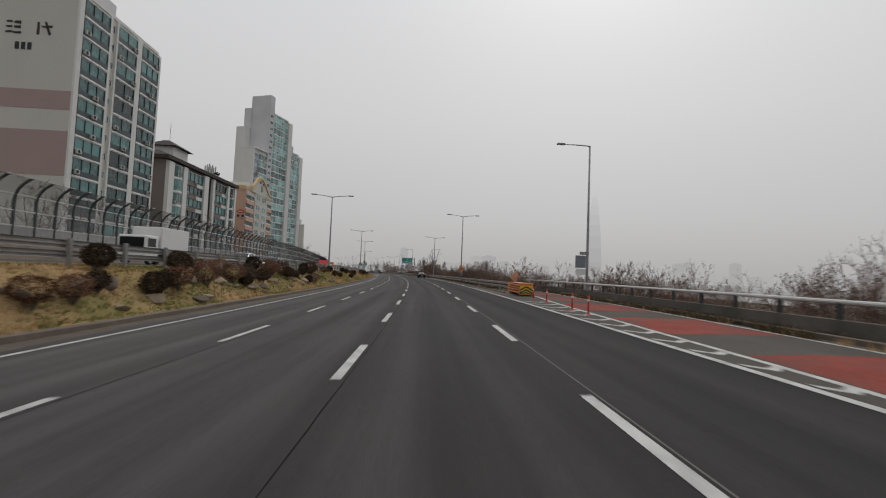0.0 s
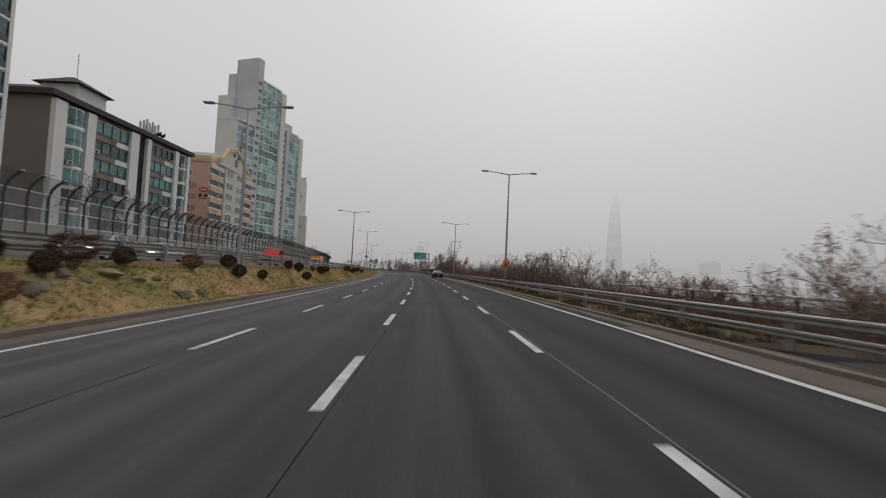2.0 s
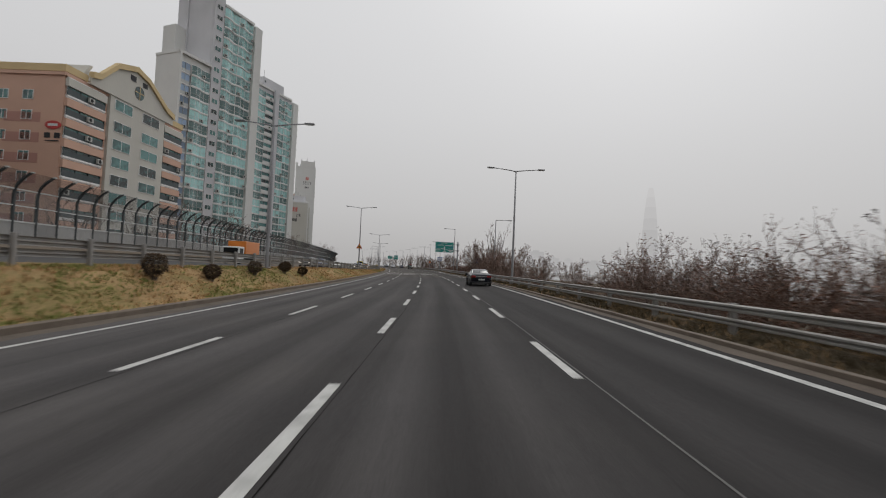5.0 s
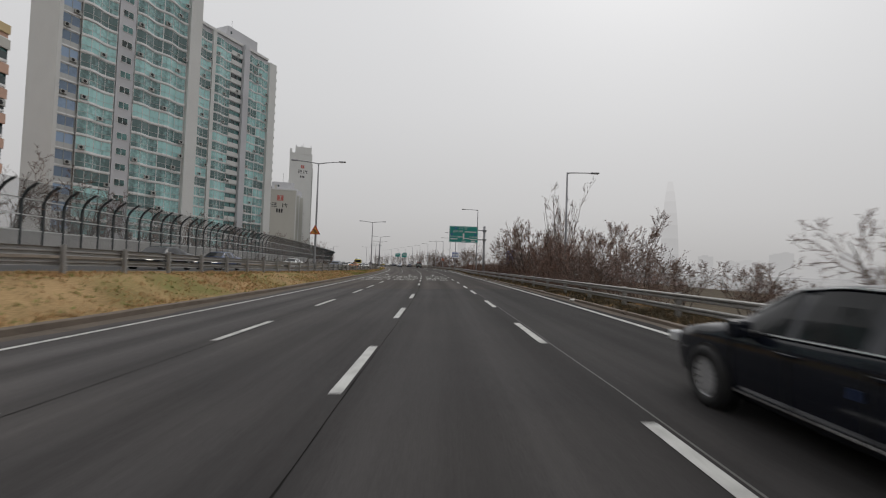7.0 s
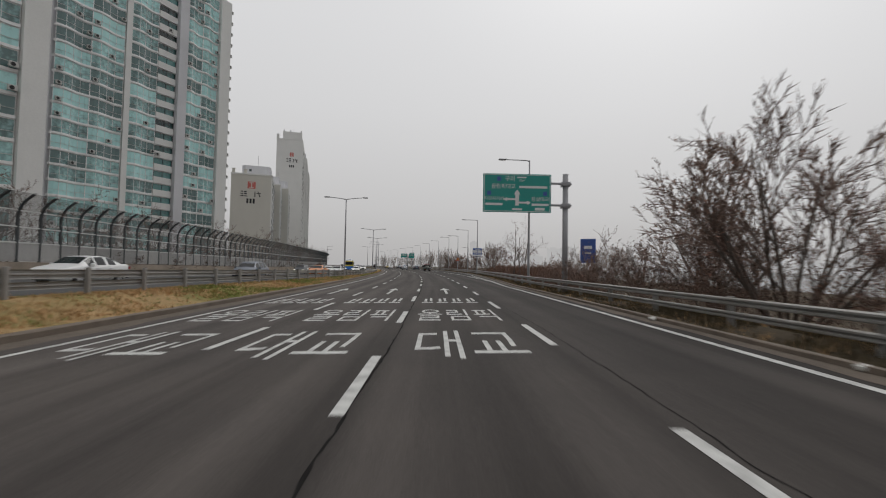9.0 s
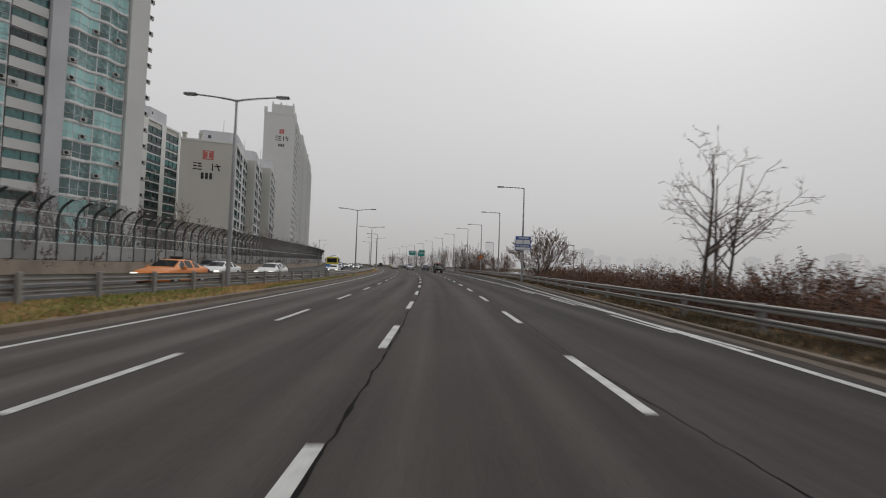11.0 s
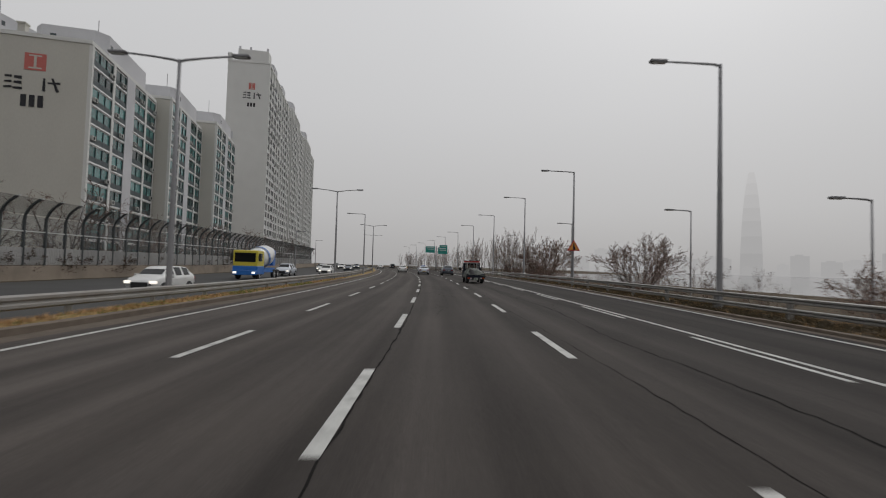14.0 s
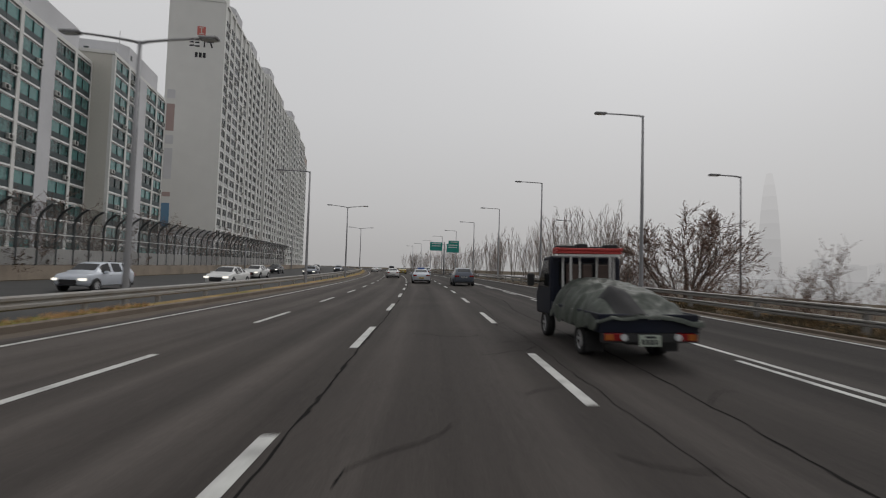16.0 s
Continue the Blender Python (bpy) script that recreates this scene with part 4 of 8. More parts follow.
for k_ in range(7):
    for y0_, y1_ in ((7.3, 14.8), (20.2, 27.3)):
        part("spandrel", boxes((0.2, 0.42, y0_, y0_ + 0.62 * (y1_ - y0_), 1.75 + 2.9 * k_, 2.55 + 2.9 * k_)), WALL_TAUPE, b2, "taupe balcony upstand")
        part("spandrel", boxes((0.2, 0.42, y0_ + 0.62 * (y1_ - y0_), y1_, 1.75 + 2.9 * k_, 2.55 + 2.9 * k_)), WALL_PALE, b2, "white balcony upstand")
part("penthouse", boxes((-8.5, -3.0, 7.5, 13.5, 25.0, 27.6)), WALL_PALE, b2)
bm = bmesh.new()
base_ = [bm.verts.new(v) for v in ((-9.4, 6.6, 27.5), (-2.1, 6.6, 27.5), (-2.1, 14.4, 27.5), (-9.4, 14.4, 27.5))]
top_ = [bm.verts.new(v) for v in ((-6.3, 9.5, 29.3), (-5.2, 9.5, 29.3), (-5.2, 11.5, 29.3), (-6.3, 11.5, 29.3))]
for j in range(4):
    bm.faces.new((base_[j], base_[(j + 1) % 4], top_[(j + 1) % 4], top_[j]))
bm.faces.new(base_[::-1])
bm.faces.new(top_)
part("roof", bm, ROOF_DARK, b2)
part("antenna", tube(bmesh.new(), [(-5.7, 10.5, 29), (-5.7, 10.5, 33.5)], 0.05, 6), STEEL_POLE, b2)
bm = bmesh.new()
for k_ in range(9):
    box(bm, -3.2 + 0.25 * (k_ % 3), -2.95 + 0.25 * (k_ % 3), 22.0 + 0.55 * k_, 22.3 + 0.55 * k_, 24.6, 26.6 + 0.4 * ((k_ * 7) % 3))
part("antenna_cluster", bm, AC_WHITE, b2, "cluster of pale panel antennas on the roof edge")
bm = bmesh.new()
for k_ in range(6):
    tube(bm, [(-2.6, 26.2 + 0.4 * k_, 25.3 + 0.12 * (k_ % 2)), (-2.2, 26.2 + 0.4 * k_, 25.6 + 0.25 * (k_ % 3))], [0.32, 0.1], 8)
part("antenna_cluster", bm, DARK, b2, "cluster of dark dish antennas on the roof edge")

# salmon and cream block with an ochre gable
b3, ln = building("clinic_building", "salmon and cream building with an ochre gable and dark strip windows", (-55.6, 139.2), (-56.9, 164.9), 1.07)
S3 = 2.52
part("wall", boxes((-13, 0, 0, ln, -3, 23.6)), WALL_SALMON, b3)
part("front_wall", boxes((0.0, 0.45, 6.9, 18.7, -3, 23.6)), WALL_WHITE, b3, "cream projecting front wall")
part("parapet", boxes((-13.1, 0.15, -0.12, 3.3, 23.6, 24.5), (-13.1, 0.15, 20.6, ln + 0.1, 23.6, 24.5), (-13.1, -12.0, 3.3, 20.6, 23.6, 24.5)), OCHRE, b3)
part("cornice", boxes((-13.15, 0.2, -0.2, 6.9, 23.1, 23.5)), WALL_SALMON, b3)
gable_pts = [(3.3, 23.4), (3.3, 24.5), (4.6, 24.8), (7.6, 27.6), (11.3, 28.7), (14.0, 28.0), (18.6, 25.2), (20.6, 24.6), (20.6, 23.4)]
bm = bmesh.new()
prism(bm, gable_pts, 0.35, 0.6)
gable_ = part("gable", bm, WALL_WHITE, b3, "cream gable wall")
bm = bmesh.new()
for i in range(1, 7):
    (ya, za), (yb, zb) = gable_pts[i], gable_pts[i + 1]
    vs = [bm.verts.new((x, y, z + d)) for x in (0.2, 0.9) for y, z, d in ((ya, za, -0.25), (yb, zb, -0.25), (yb, zb, 0.55), (ya, za, 0.55))]
    for f in ((0, 1, 2, 3), (7, 6, 5, 4), (0, 4, 5, 1), (3, 2, 6, 7), (0, 3, 7, 4), (1, 5, 6, 2)):
        bm.faces.new([vs[k] for k in f])
bmesh.ops.recalc_face_normals(bm, faces=list(bm.faces))
part("trim", bm, OCHRE, gable_, "ochre stepped trim")
part("round_window", tube(bmesh.new(), [(0.6, 12.2, 25.6), (0.66, 12.2, 25.6)], 1.0, 20), GLASS_TEAL, gable_, "round gable window")
part("window_bar", boxes((0.66, 0.7, 12.15, 12.25, 24.6, 26.6), (0.66, 0.7, 11.2, 13.2, 25.55, 25.65)), OCHRE, gable_)
part("sign_mark", boxes((0.6, 0.66, 10.2, 11.3, 26.9, 27.7), (0.6, 0.66, 12.8, 13.8, 26.8, 27.5)), INK, gable_, "plain dark sign shapes")
for k_ in range(6):
    bm = bmesh.new()
    y_ = 2.6 + 2.3 * k_
    prism(bm, [(y_, 24.4), (y_ + 0.5, 24.4), (y_ + 1.5, 26.0), (y_ + 1.0, 26.0)], -9.0, 0.0)
    part("pergola_beam", bm, WALL_WHITE, b3, "cream slanted roof beam")
bays3_ = [(0.2, 6.3), (19.0, ln - 0.2)]
facade(b3, [(a, c, "flat", GLASS_TEAL) for a, c in bays3_], 23.1 - 8 * S3, 8, S3, ac=0.5, x=-0.06)
for k_ in range(9):
    for a_, c_ in bays3_:
        part("spandrel", boxes((0.0, 0.42, a_ - 0.1, c_ + 0.1, 22.35 - S3 * k_ - 0.45, 22.35 - S3 * k_ + 0.55)), WALL_SALMON if k_ else WALL_WHITE, b3)
for k_ in range(8):
    for a_, c_ in ((7.7, 11.2), (13.4, 17.3)):
        z_ = 21.1 - S3 * k_ + (0.5 if k_ == 0 else 0)
        fr_, gl_, rl_ = unit_meshes("small", c_ - a_, 1.5, GLASS_TEAL)
        w_ = place("window", fr_, b3, 0.45, a_, z_)
        place("pane", gl_, w_, 0, 0, 0)
for k_ in range(7):
    fr_, gl_, rl_ = unit_meshes("small", 1.35, 1.2, GLASS_TEAL)
    for x_ in (-5.1, -8.2):
        w_ = place("window", fr_, b3, x_, 0.0, 20.0 - S3 * k_)
        w_.matrix_local = Matrix.Translation((x_, 0, 20.0 - S3 * k_)) @ Matrix.Rotation(radians(-90), 4, "Z")
        place("pane", gl_, w_, 0, 0, 0)
    part("wall_band", boxes((-7.2, -2.7, -0.03, 0.0, 17.2 - S3 * k_, 18.4 - S3 * k_)), WALL_BRICK, b3, "darker salmon painted band")
bm = tube(bmesh.new(), [(-1.0, -0.10, 16.9), (-1.0, 0.0, 16.9)], 1.0, 20)
bmesh.ops.scale(bm, vec=(1, 1, 0.52), verts=bm.verts, space=Matrix.Translation((0, 0, -16.9)))
part("sign_emblem", bm, SIGN_RED, b3, "dark red oval wall sign")
part("sign_bar", boxes((-1.6, -0.4, -0.13, -0.101, 16.75, 17.05)), SIGN_WHITE, b3)
part("sign_mark", boxes((-2.0, -1.3, -0.06, 0.0, 15.3, 15.95), (-0.8, -0.1, -0.06, 0.0, 15.3, 15.95), (-1.9, -0.2, -0.06, 0.0, 14.9, 15.02)), INK, b3, "plain dark sign shapes")

# pair of towers
b4, ln = building("apartment_tower", "tall grey and white apartment tower with curved teal balconies", (-72.6, 184.7), (-65.4, 208.0), 1.06)
H_ = 2.58
part("wall", boxes((-8, 0, 8.3, ln, -3, 63.6)), WALL_GREY, b4)
part("wing", boxes((-7, 0, 0.0, 8.3, -3, 47.0)), WALL_PALE, b4, "lower white wing")
part("parapet", boxes((-7.1, 0.7, -0.1, 8.3, 47.0, 47.6)), WALL_PALE, b4)
part("lift_core", boxes((-8.3, 0.6, 8.32, 11.2, 63.6, 70.9)), WALL_GREY, b4)
part("lift_core", boxes((-12.5, -8.3, 5.2, 9.0, -3, 57.5)), WALL_PALE, b4)
part("lift_core", boxes((-11.4, -8.0, 8.0, 11.0, -3, 66.0)), WALL_GREY, b4)
part("pier", boxes((0.0, 0.75, 0.0, 0.5, -3, 47.0)), WALL_PALE, b4, "white end pier")
part("pier", boxes((-2.0, 1.25, 20.7, ln + 0.1, -3, 63.4)), WALL_PALE, b4, "white end pier")
part("grey_panel", boxes((0.0, 0.59, 8.4, 11.1, -3, 63.6)), WALL_GREY, b4)
facade(b4, [(0.6, 3.0, "flat", GLASS_SKY), (3.1, 8.2, "wavy", GLASS_PALE)], 1.6, 17, H_, ac=0.5)
facade(b4, [(11.2, 15.9, "wavy", GLASS_PALE), (15.9, 20.6, "wavy", GLASS_PALE)], 1.6, 24, H_, ac=0.55)
facade(b4, [(8.9, 10.6, "small", GLASS_TEAL)], 1.6, 24, H_, x=0.59)
part("parapet", boxes((-8.1, 0.9, 11.3, 20.6, 63.6, 64.2)), WALL_PALE, b4)
b5, ln = building("apartment_tower", "tall pale apartment tower with curved teal balconies and grey roof", (-85.4, 226.5), (-74.9, 259.6), 1.04)
part("wall", boxes((-13, 0, 0, ln, -3, 62.2)), WALL_GREY, b5)
part("end_wall", boxes((-12, 1.3, ln - 2.6, ln + 0.02, -3, 61.6)), WALL_PALE, b5, "white end wall")
part("pier", boxes((0, 1.25, 21.2, 23.1, -3, 62.8)), WALL_GREY, b5, "pale grey pier")
part("pier", boxes((0, 0.9, 11.1, 12.1, -3, 62.2)), WALL_PALE, b5, "narrow white pier")
facade(b5, [(0.3, 5.6, "wavy", GLASS_PALE), (5.6, 11.0, "wavy", GLASS_PALE), (12.2, 17.2, "wavy", GLASS_PALE), (23.2, 26.9, "wavy", GLASS_PALE), (26.9, ln - 2.7, "wavy", GLASS_PALE)], 1.6, 23, H_, ac=0.5)
for k_ in range(23):
    part("spandrel", boxes((0.0, 0.5, 17.4, 21.1, 1.6 + H_ * k_, 2.9 + H_ * k_)), WALL_PALE, b5, "white balcony upstand")
facade(b5, [(17.4, 21.1, "flat", GLASS_TEAL)], 1.6, 23, H_, ac=0.1)
for k_ in range(23):
    place("air_conditioner", AC_MESH, b5, 0.3, ln + 0.2, 3.0 + H_ * k_)
part("parapet", boxes((-13.1, 0.5, -0.1, ln - 2.6, 62.2, 62.9)), WALL_PALE, b5)
roof_box(b5, -11, -1.0, 17, 28, 62.9, 66.6, WALL_GREY, 0.4)


def slab_block(name, label, p, q, z1, storeys, glass, bays, depth=11.0, ac=0.42, box_at=(), h=2.62, z0=1.2, wall=WALL_WHITE, pier_mat=WALL_GREY, far=False, pier_out=0.42):
    b, n = building(name, label, p, q)
    part("wall", boxes((-depth, 0, 0, n, -3, z1)), wall, b)
    part("parapet", boxes((-depth - 0.1, 0.35, -0.12, n + 0.1, z1, z1 + 0.5)), WALL_PALE, b)
    full = []
    for f0, f1 in bays:
        full.append((f0 * n, f1 * n, "flat", glass))
    if far:
        far_facade(b, full, z0, storeys, h)
    else:
        facade(b, full, z0, storeys, h, ac=ac)
    edges = [0.0] + [e for f in bays for e in f] + [1.0]
    for a, c in zip(edges[::2], edges[1::2]):
        if c - a > 0.004:
            part("pier", boxes((0, pier_out, a * n + 0.01, c * n - 0.01, -3, z1 - 0.02)), pier_mat if (c - a) * n > 0.9 else WALL_PALE, b)
    for f0, f1 in box_at:
        roof_box(b, -depth + 2.5, -0.4, f0 * n, f1 * n, z1 + 0.3, z1 + 4.0, WALL_GREY)
    return b, n


slab_block("apartment_block", "teal-glazed apartment block set back behind the others", at(312.0, -75.1), at(346, -70), 39.2, 14, GLASS_TEAL, [(0.03, 0.22), (0.28, 0.47), (0.53, 0.72), (0.78, 0.97)], box_at=((0.1, 0.28), (0.55, 0.85)), pier_mat=WALL_PALE)
w1, _ = slab_block("apartment_block", "cream apartment block with a painted sign on its blank gable wall", (-80.54, 293.63), (-90.23, 313.43), 28.9, 11, GLASS_TEAL, [(0.02, 0.27), (0.30, 0.47), (0.60, 0.79), (0.82, 0.99)], depth=11.6, h=2.5, box_at=((0.22, 0.92),))
logo(w1, -6.85, 24.7, 2.3, 2.15)
glyph(w1, -8.9, 22.0, 2.0, MARK_A)
glyph(w1, -4.9, 22.0, 2.0, MARK_B)
number_bars(w1, -7.2, 20.05, 2.7, 1.5)
for y_, x_ in ((0.7, -11.0), (0.7, -7.6)):
    part("chimney", boxes((x_ - 0.4, x_ + 0.4, y_ - 0.4, y_ + 0.4, 28.9, 30.6), (x_ - 0.5, x_ + 0.5, y_ - 0.5, y_ + 0.5, 30.6, 30.8)), WALL_WHITE, w1)
slab_block("apartment_block", "cream apartment block with teal glazed balconies, stepped forward", (-88.48, 315.01), (-97.22, 332.81), 30.0, 11, GLASS_TEAL, [(0.02, 0.23), (0.26, 0.44), (0.57, 0.78), (0.81, 0.99)], h=2.6, box_at=((0.25, 0.95),))
slab_block("apartment_block", "cream apartment block with teal glazed balconies, stepped forward", (-94.61, 334.08), (-103.32, 351.97), 31.9, 12, GLASS_TEAL, [(0.02, 0.23), (0.26, 0.44), (0.57, 0.78), (0.81, 0.99)], h=2.54, box_at=((0.25, 0.95),))
# long tall slab beyond, in steps
w2, _ = slab_block("apartment_tower", "tall white apartment slab with painted sign on its gable", (-105.69, 369.60), (-113.63, 389.08), 62.0, 22, GLASS_GREY, [(0.04, 0.17), (0.22, 0.36), (0.40, 0.60), (0.66, 0.78), (0.83, 0.96)], depth=11.8, box_at=((0.4, 0.8),), wall=WALL_PALE, pier_mat=WALL_PALE)
part("gable_top", boxes((-9.0, -0.2, 0.0, 4.0, 62.4, 66.0), (-11.9, -10.7, -0.1, 1.2, 62.4, 64.6)), WALL_PALE, w2)
for x_ in (-8.6, -5.5, -0.6):
    part("roof_post", boxes((x_ - 0.25, x_ + 0.25, 0.2, 0.7, 66.0, 67.0)), WALL_GREY, w2)
part("wall_band", boxes((-11.83, 0.02, -0.03, 0.3, -3, 8.6)), WALL_GREY, w2, "grey painted plinth band")
for z0_, z1_, m_ in ((38.5, 40.5, WALL_GREY), (31.0, 37.2, WALL_PINK), (28.0, 30.0, WALL_GREY), (20.0, 27.0, WALL_GREY), (16.0, 17.0, WALL_PINK), (9.0, 14.5, GLASS_BLUE)):
    part("gable_window", boxes((-11.2, -9.5, -0.05, 0.0, z0_, z1_)), m_, w2)
logo(w2, -5.6, 53.8, 1.8, 2.0)
glyph(w2, -7.2, 50.8, 2.3, MARK_A)
glyph(w2, -4.2, 50.8, 2.3, MARK_B)
number_bars(w2, -6.0, 48.5, 2.6, 1.15)
number_bars(w2, -5.2, 6.2, 2.2, 0.9, SIGN_WHITE, -0.09)
for k_ in range(5):
    e_ = 21.2 * (k_ + 1)
    p_ = (-105.69 - 0.376 * e_ + 0.5 * (k_ % 2), 369.6 + 0.926 * e_ + 0.2 * (k_ % 2))
    slab_block("apartment_tower", "tall white apartment slab with rows of balconies, stepped along the road", p_, (p_[0] - 7.9, p_[1] + 19.4), 61.3 + 1.4 * (k_ % 2), 22, GLASS_GREY, [(0.04, 0.17), (0.22, 0.36), (0.40, 0.60), (0.66, 0.78), (0.83, 0.96)], depth=11.8, ac=0.25, box_at=((0.15, 0.55),), wall=WALL_PALE, pier_mat=WALL_PALE, far=True, pier_out=0.55)
slab_block("apartment_tower", "distant slim pinkish tower in the mist", at(568, -38), at(586, -37), 68, 24, GLASS_DARK, [(0.05, 0.45), (0.55, 0.95)], wall=WALL_SALMON, pier_mat=WALL_PALE, far=True)


# ---- plants and stones ----
BARK = mat("grey_brown_bark", (0.105, 0.085, 0.072), 0.9, vary=0.3, scale=4, bump=0.3)
TWIG_PALE = mat("pale_twigs", (0.20, 0.165, 0.145), 0.9, vary=0.35, scale=1.0, island=0.35, bump=0)
TWIG = mat("brown_twigs", (0.165, 0.110, 0.088), 0.9, vary=0.35, scale=1.0, island=0.35, bump=0)
LEAF_DRY = mat("withered_leaves", (0.19, 0.105, 0.075), 0.9, vary=0.35, island=0.5, bump=0, spec=0.2)
LEAF_DARK = mat("dark_shrub_leaves", (0.036, 0.026, 0.018), 0.9, vary=0.4, island=0.5, bump=0, spec=0.2, tint=(0.075, 0.05, 0.03))
LEAF_GREY = mat("grey_brown_leaves", (0.085, 0.062, 0.05), 0.9, vary=0.4, island=0.5, bump=0, spec=0.2)
LEAF_RUST = mat("rust_shrub_leaves", (0.135, 0.066, 0.040), 0.9, vary=0.4, island=0.5, bump=0, spec=0.2)
STONE = mat("garden_boulder", (0.215, 0.165, 0.118), 0.9, vary=0.5, scale=1.5, fine=14, bump=0.6, per_object=0.6, dirt=(0.10, 0.08, 0.06), dirt_amount=0.6, dirt_scale=1.0)


def stick(bm, a, b, ra, rb, sides=3):
    d = (b - a)
    if d.length < 1e-4:
        return
    d.normalize()
    u = d.orthogonal().normalized()
    w = d.cross(u)
    r0 = [bm.verts.new(a + (u * math.cos(t) + w * math.sin(t)) * ra) for t in [2 * math.pi * j / sides for j in range(sides)]]
    r1 = [bm.verts.new(b + (u * math.cos(t) + w * math.sin(t)) * rb) for t in [2 * math.pi * j / sides for j in range(sides)]]
    for j in range(sides):
        bm.faces.new((r0[j], r0[(j + 1) % sides], r1[(j + 1) % sides], r1[j]))


def sprig(bm, a, b, ra):
    """A twig that tapers to a point."""
    d = (b - a).normalized()
    u = d.orthogonal().normalized()
    w = d.cross(u)
    r0 = [bm.verts.new(a + (u * c + w * e) * ra) for c, e in ((1, 0), (-0.5, 0.87), (-0.5, -0.87))]
    tip = bm.verts.new(b)
    for j in range(3):
        bm.faces.new((r0[j], r0[(j + 1) % 3], tip))


def leaf(bm, p, size, r):
    u = Vector((r.uniform(-1, 1), r.uniform(-1, 1), r.uniform(-1, 1))).normalized()
    w = u.orthogonal().normalized()
    bm.faces.new([bm.verts.new(p + u * size * a + w * size * b) for a, b in ((-0.6, -0.3), (0.15, -0.42), (0.7, 0.45))])


def limb(bw, bt, bl, r, p, d, length, radius, depth, spec):
    """One limb, bending on its way, with side limbs all along it. spec: kids, ratio, spread, wander, up, leaves, leaf size, twig radius."""
    kids, ratio, spread, wander, up, leaves, lsize, fine = spec
    segs = 5 if depth > 2 else 3 if depth > 1 else 2 if depth else 1
    n_kids = kids[depth - 1] if depth else 0
    marks = sorted(r.uniform(0.25, 1.0) for _ in range(n_kids))
    q, done = p, 0.0
    for k in range(segs):
        d = (d + Vector((r.uniform(-1, 1), r.uniform(-1, 1), r.uniform(-1, 1))) * wander + Vector((0, 0, up))).normalized()
        n = q + d * length / segs
        ra, rb = radius * (1 - 0.75 * k / segs), radius * (1 - 0.75 * (k + 1) / segs)
        if depth == 0:
            sprig(bt, q, n, ra)
        elif radius > 0.022:
            stick(bw, q, n, ra, rb, 6 if radius > 0.05 else 4)
        else:
            stick(bt, q, n, ra, rb, 3)
        while marks and marks[0] <= (k + 1) / segs:
            f = marks.pop(0)
            g = f * segs - k
            side = d.orthogonal().normalized()
            side = (Matrix.Rotation(r.uniform(0, 6.283), 3, d) @ side)
            nd = (d * math.cos(spread) + side * math.sin(spread)).normalized()
            limb(bw, bt, bl, r, q + (n - q) * g, nd, length * ratio * (1.15 - 0.55 * f) * r.uniform(0.75, 1.25), max(fine, (ra + (rb - ra) * g) * 0.62), depth - 1, spec)
        q = n
    if depth == 0:
        for k in range(int(leaves) + (r.random() < leaves % 1)):
            leaf(bl, p + (q - p) * (1.0 - 0.3 * k) + Vector((r.uniform(-1, 1), r.uniform(-1, 1), r.uniform(-1, 1))) * 0.04 * k, lsize * r.uniform(0.7, 1.4), r)


def bare_tree(seed, label, height, stems, kids, ratio, spread, wander, up, leaves, lean=0.25, r0=0.12, lsize=0.07, reach=0.62, leaf_mat=None, twig_mat=None, fine=0.013):
    r = random.Random(seed)
    bw, bt, bl = bmesh.new(), bmesh.new(), bmesh.new()
    for k in range(stems):
        a = 2 * math.pi * k / stems + r.uniform(-0.5, 0.5)
        t = lean * r.uniform(0.2, 1.2)
        d = Vector((math.cos(a) * t, math.sin(a) * t, 1)).normalized()
        limb(bw, bt, bl, r, Vector((math.cos(a) * 0.1, math.sin(a) * 0.1, -0.3)), d, height * reach * r.uniform(0.85, 1.15), r0 / stems ** 0.4, len(kids), (kids, ratio, spread, wander, up, leaves, lsize, fine))
    tree = thing("bare_tree", label, "tree")
    part("trunk", bw, BARK, tree)
    part("crown", bt, twig_mat or TWIG, tree)
    if len(bl.verts):
        part("foliage", bl, leaf_mat or LEAF_DRY, tree)
    else:
        bl.free()
    return tree


def shrub(seed, label, height, width, stems, leaves, leaf_mat, twig_mat=None, leaf_size=0.066, kids=(5, 4)):
    r = random.Random(seed)
    bw, bt, bl = bmesh.new(), bmesh.new(), bmesh.new()
    for k in range(stems):
        a = r.uniform(0, 2 * math.pi)
        rad = r.random() ** 0.6
        p = Vector((math.cos(a) * rad * width * 0.28, math.sin(a) * rad * width * 0.28, -0.1))
        d = Vector((math.cos(a) * rad * 0.75 * width / height, math.sin(a) * rad * 0.75 * width / height, 1)).normalized()
        limb(bt, bt, bl, r, p, d, height * r.uniform(0.5, 0.95) * (1 - 0.25 * rad), 0.016, len(kids), (kids, 0.52, 0.66, 0.16, 0.04, leaves, leaf_size, 0.011))
    bw.free()
    sh = thing("shrub", label, "shrub")
    part("crown", bt, twig_mat or TWIG, sh)
    if len(bl.verts):
        part("foliage", bl, leaf_mat, sh)
    else:
        bl.free()
    return sh


def ground_right(s, l):
    e = rail_right(s) if s > 42 else 13.4
    return at(s, l, float(np.interp(l, [e + 0.9, e + 3.0, 25, 45, 90], [0.05, -0.5, -1.6, -2.6, -3.2]))).z


prnd = random.Random(11)


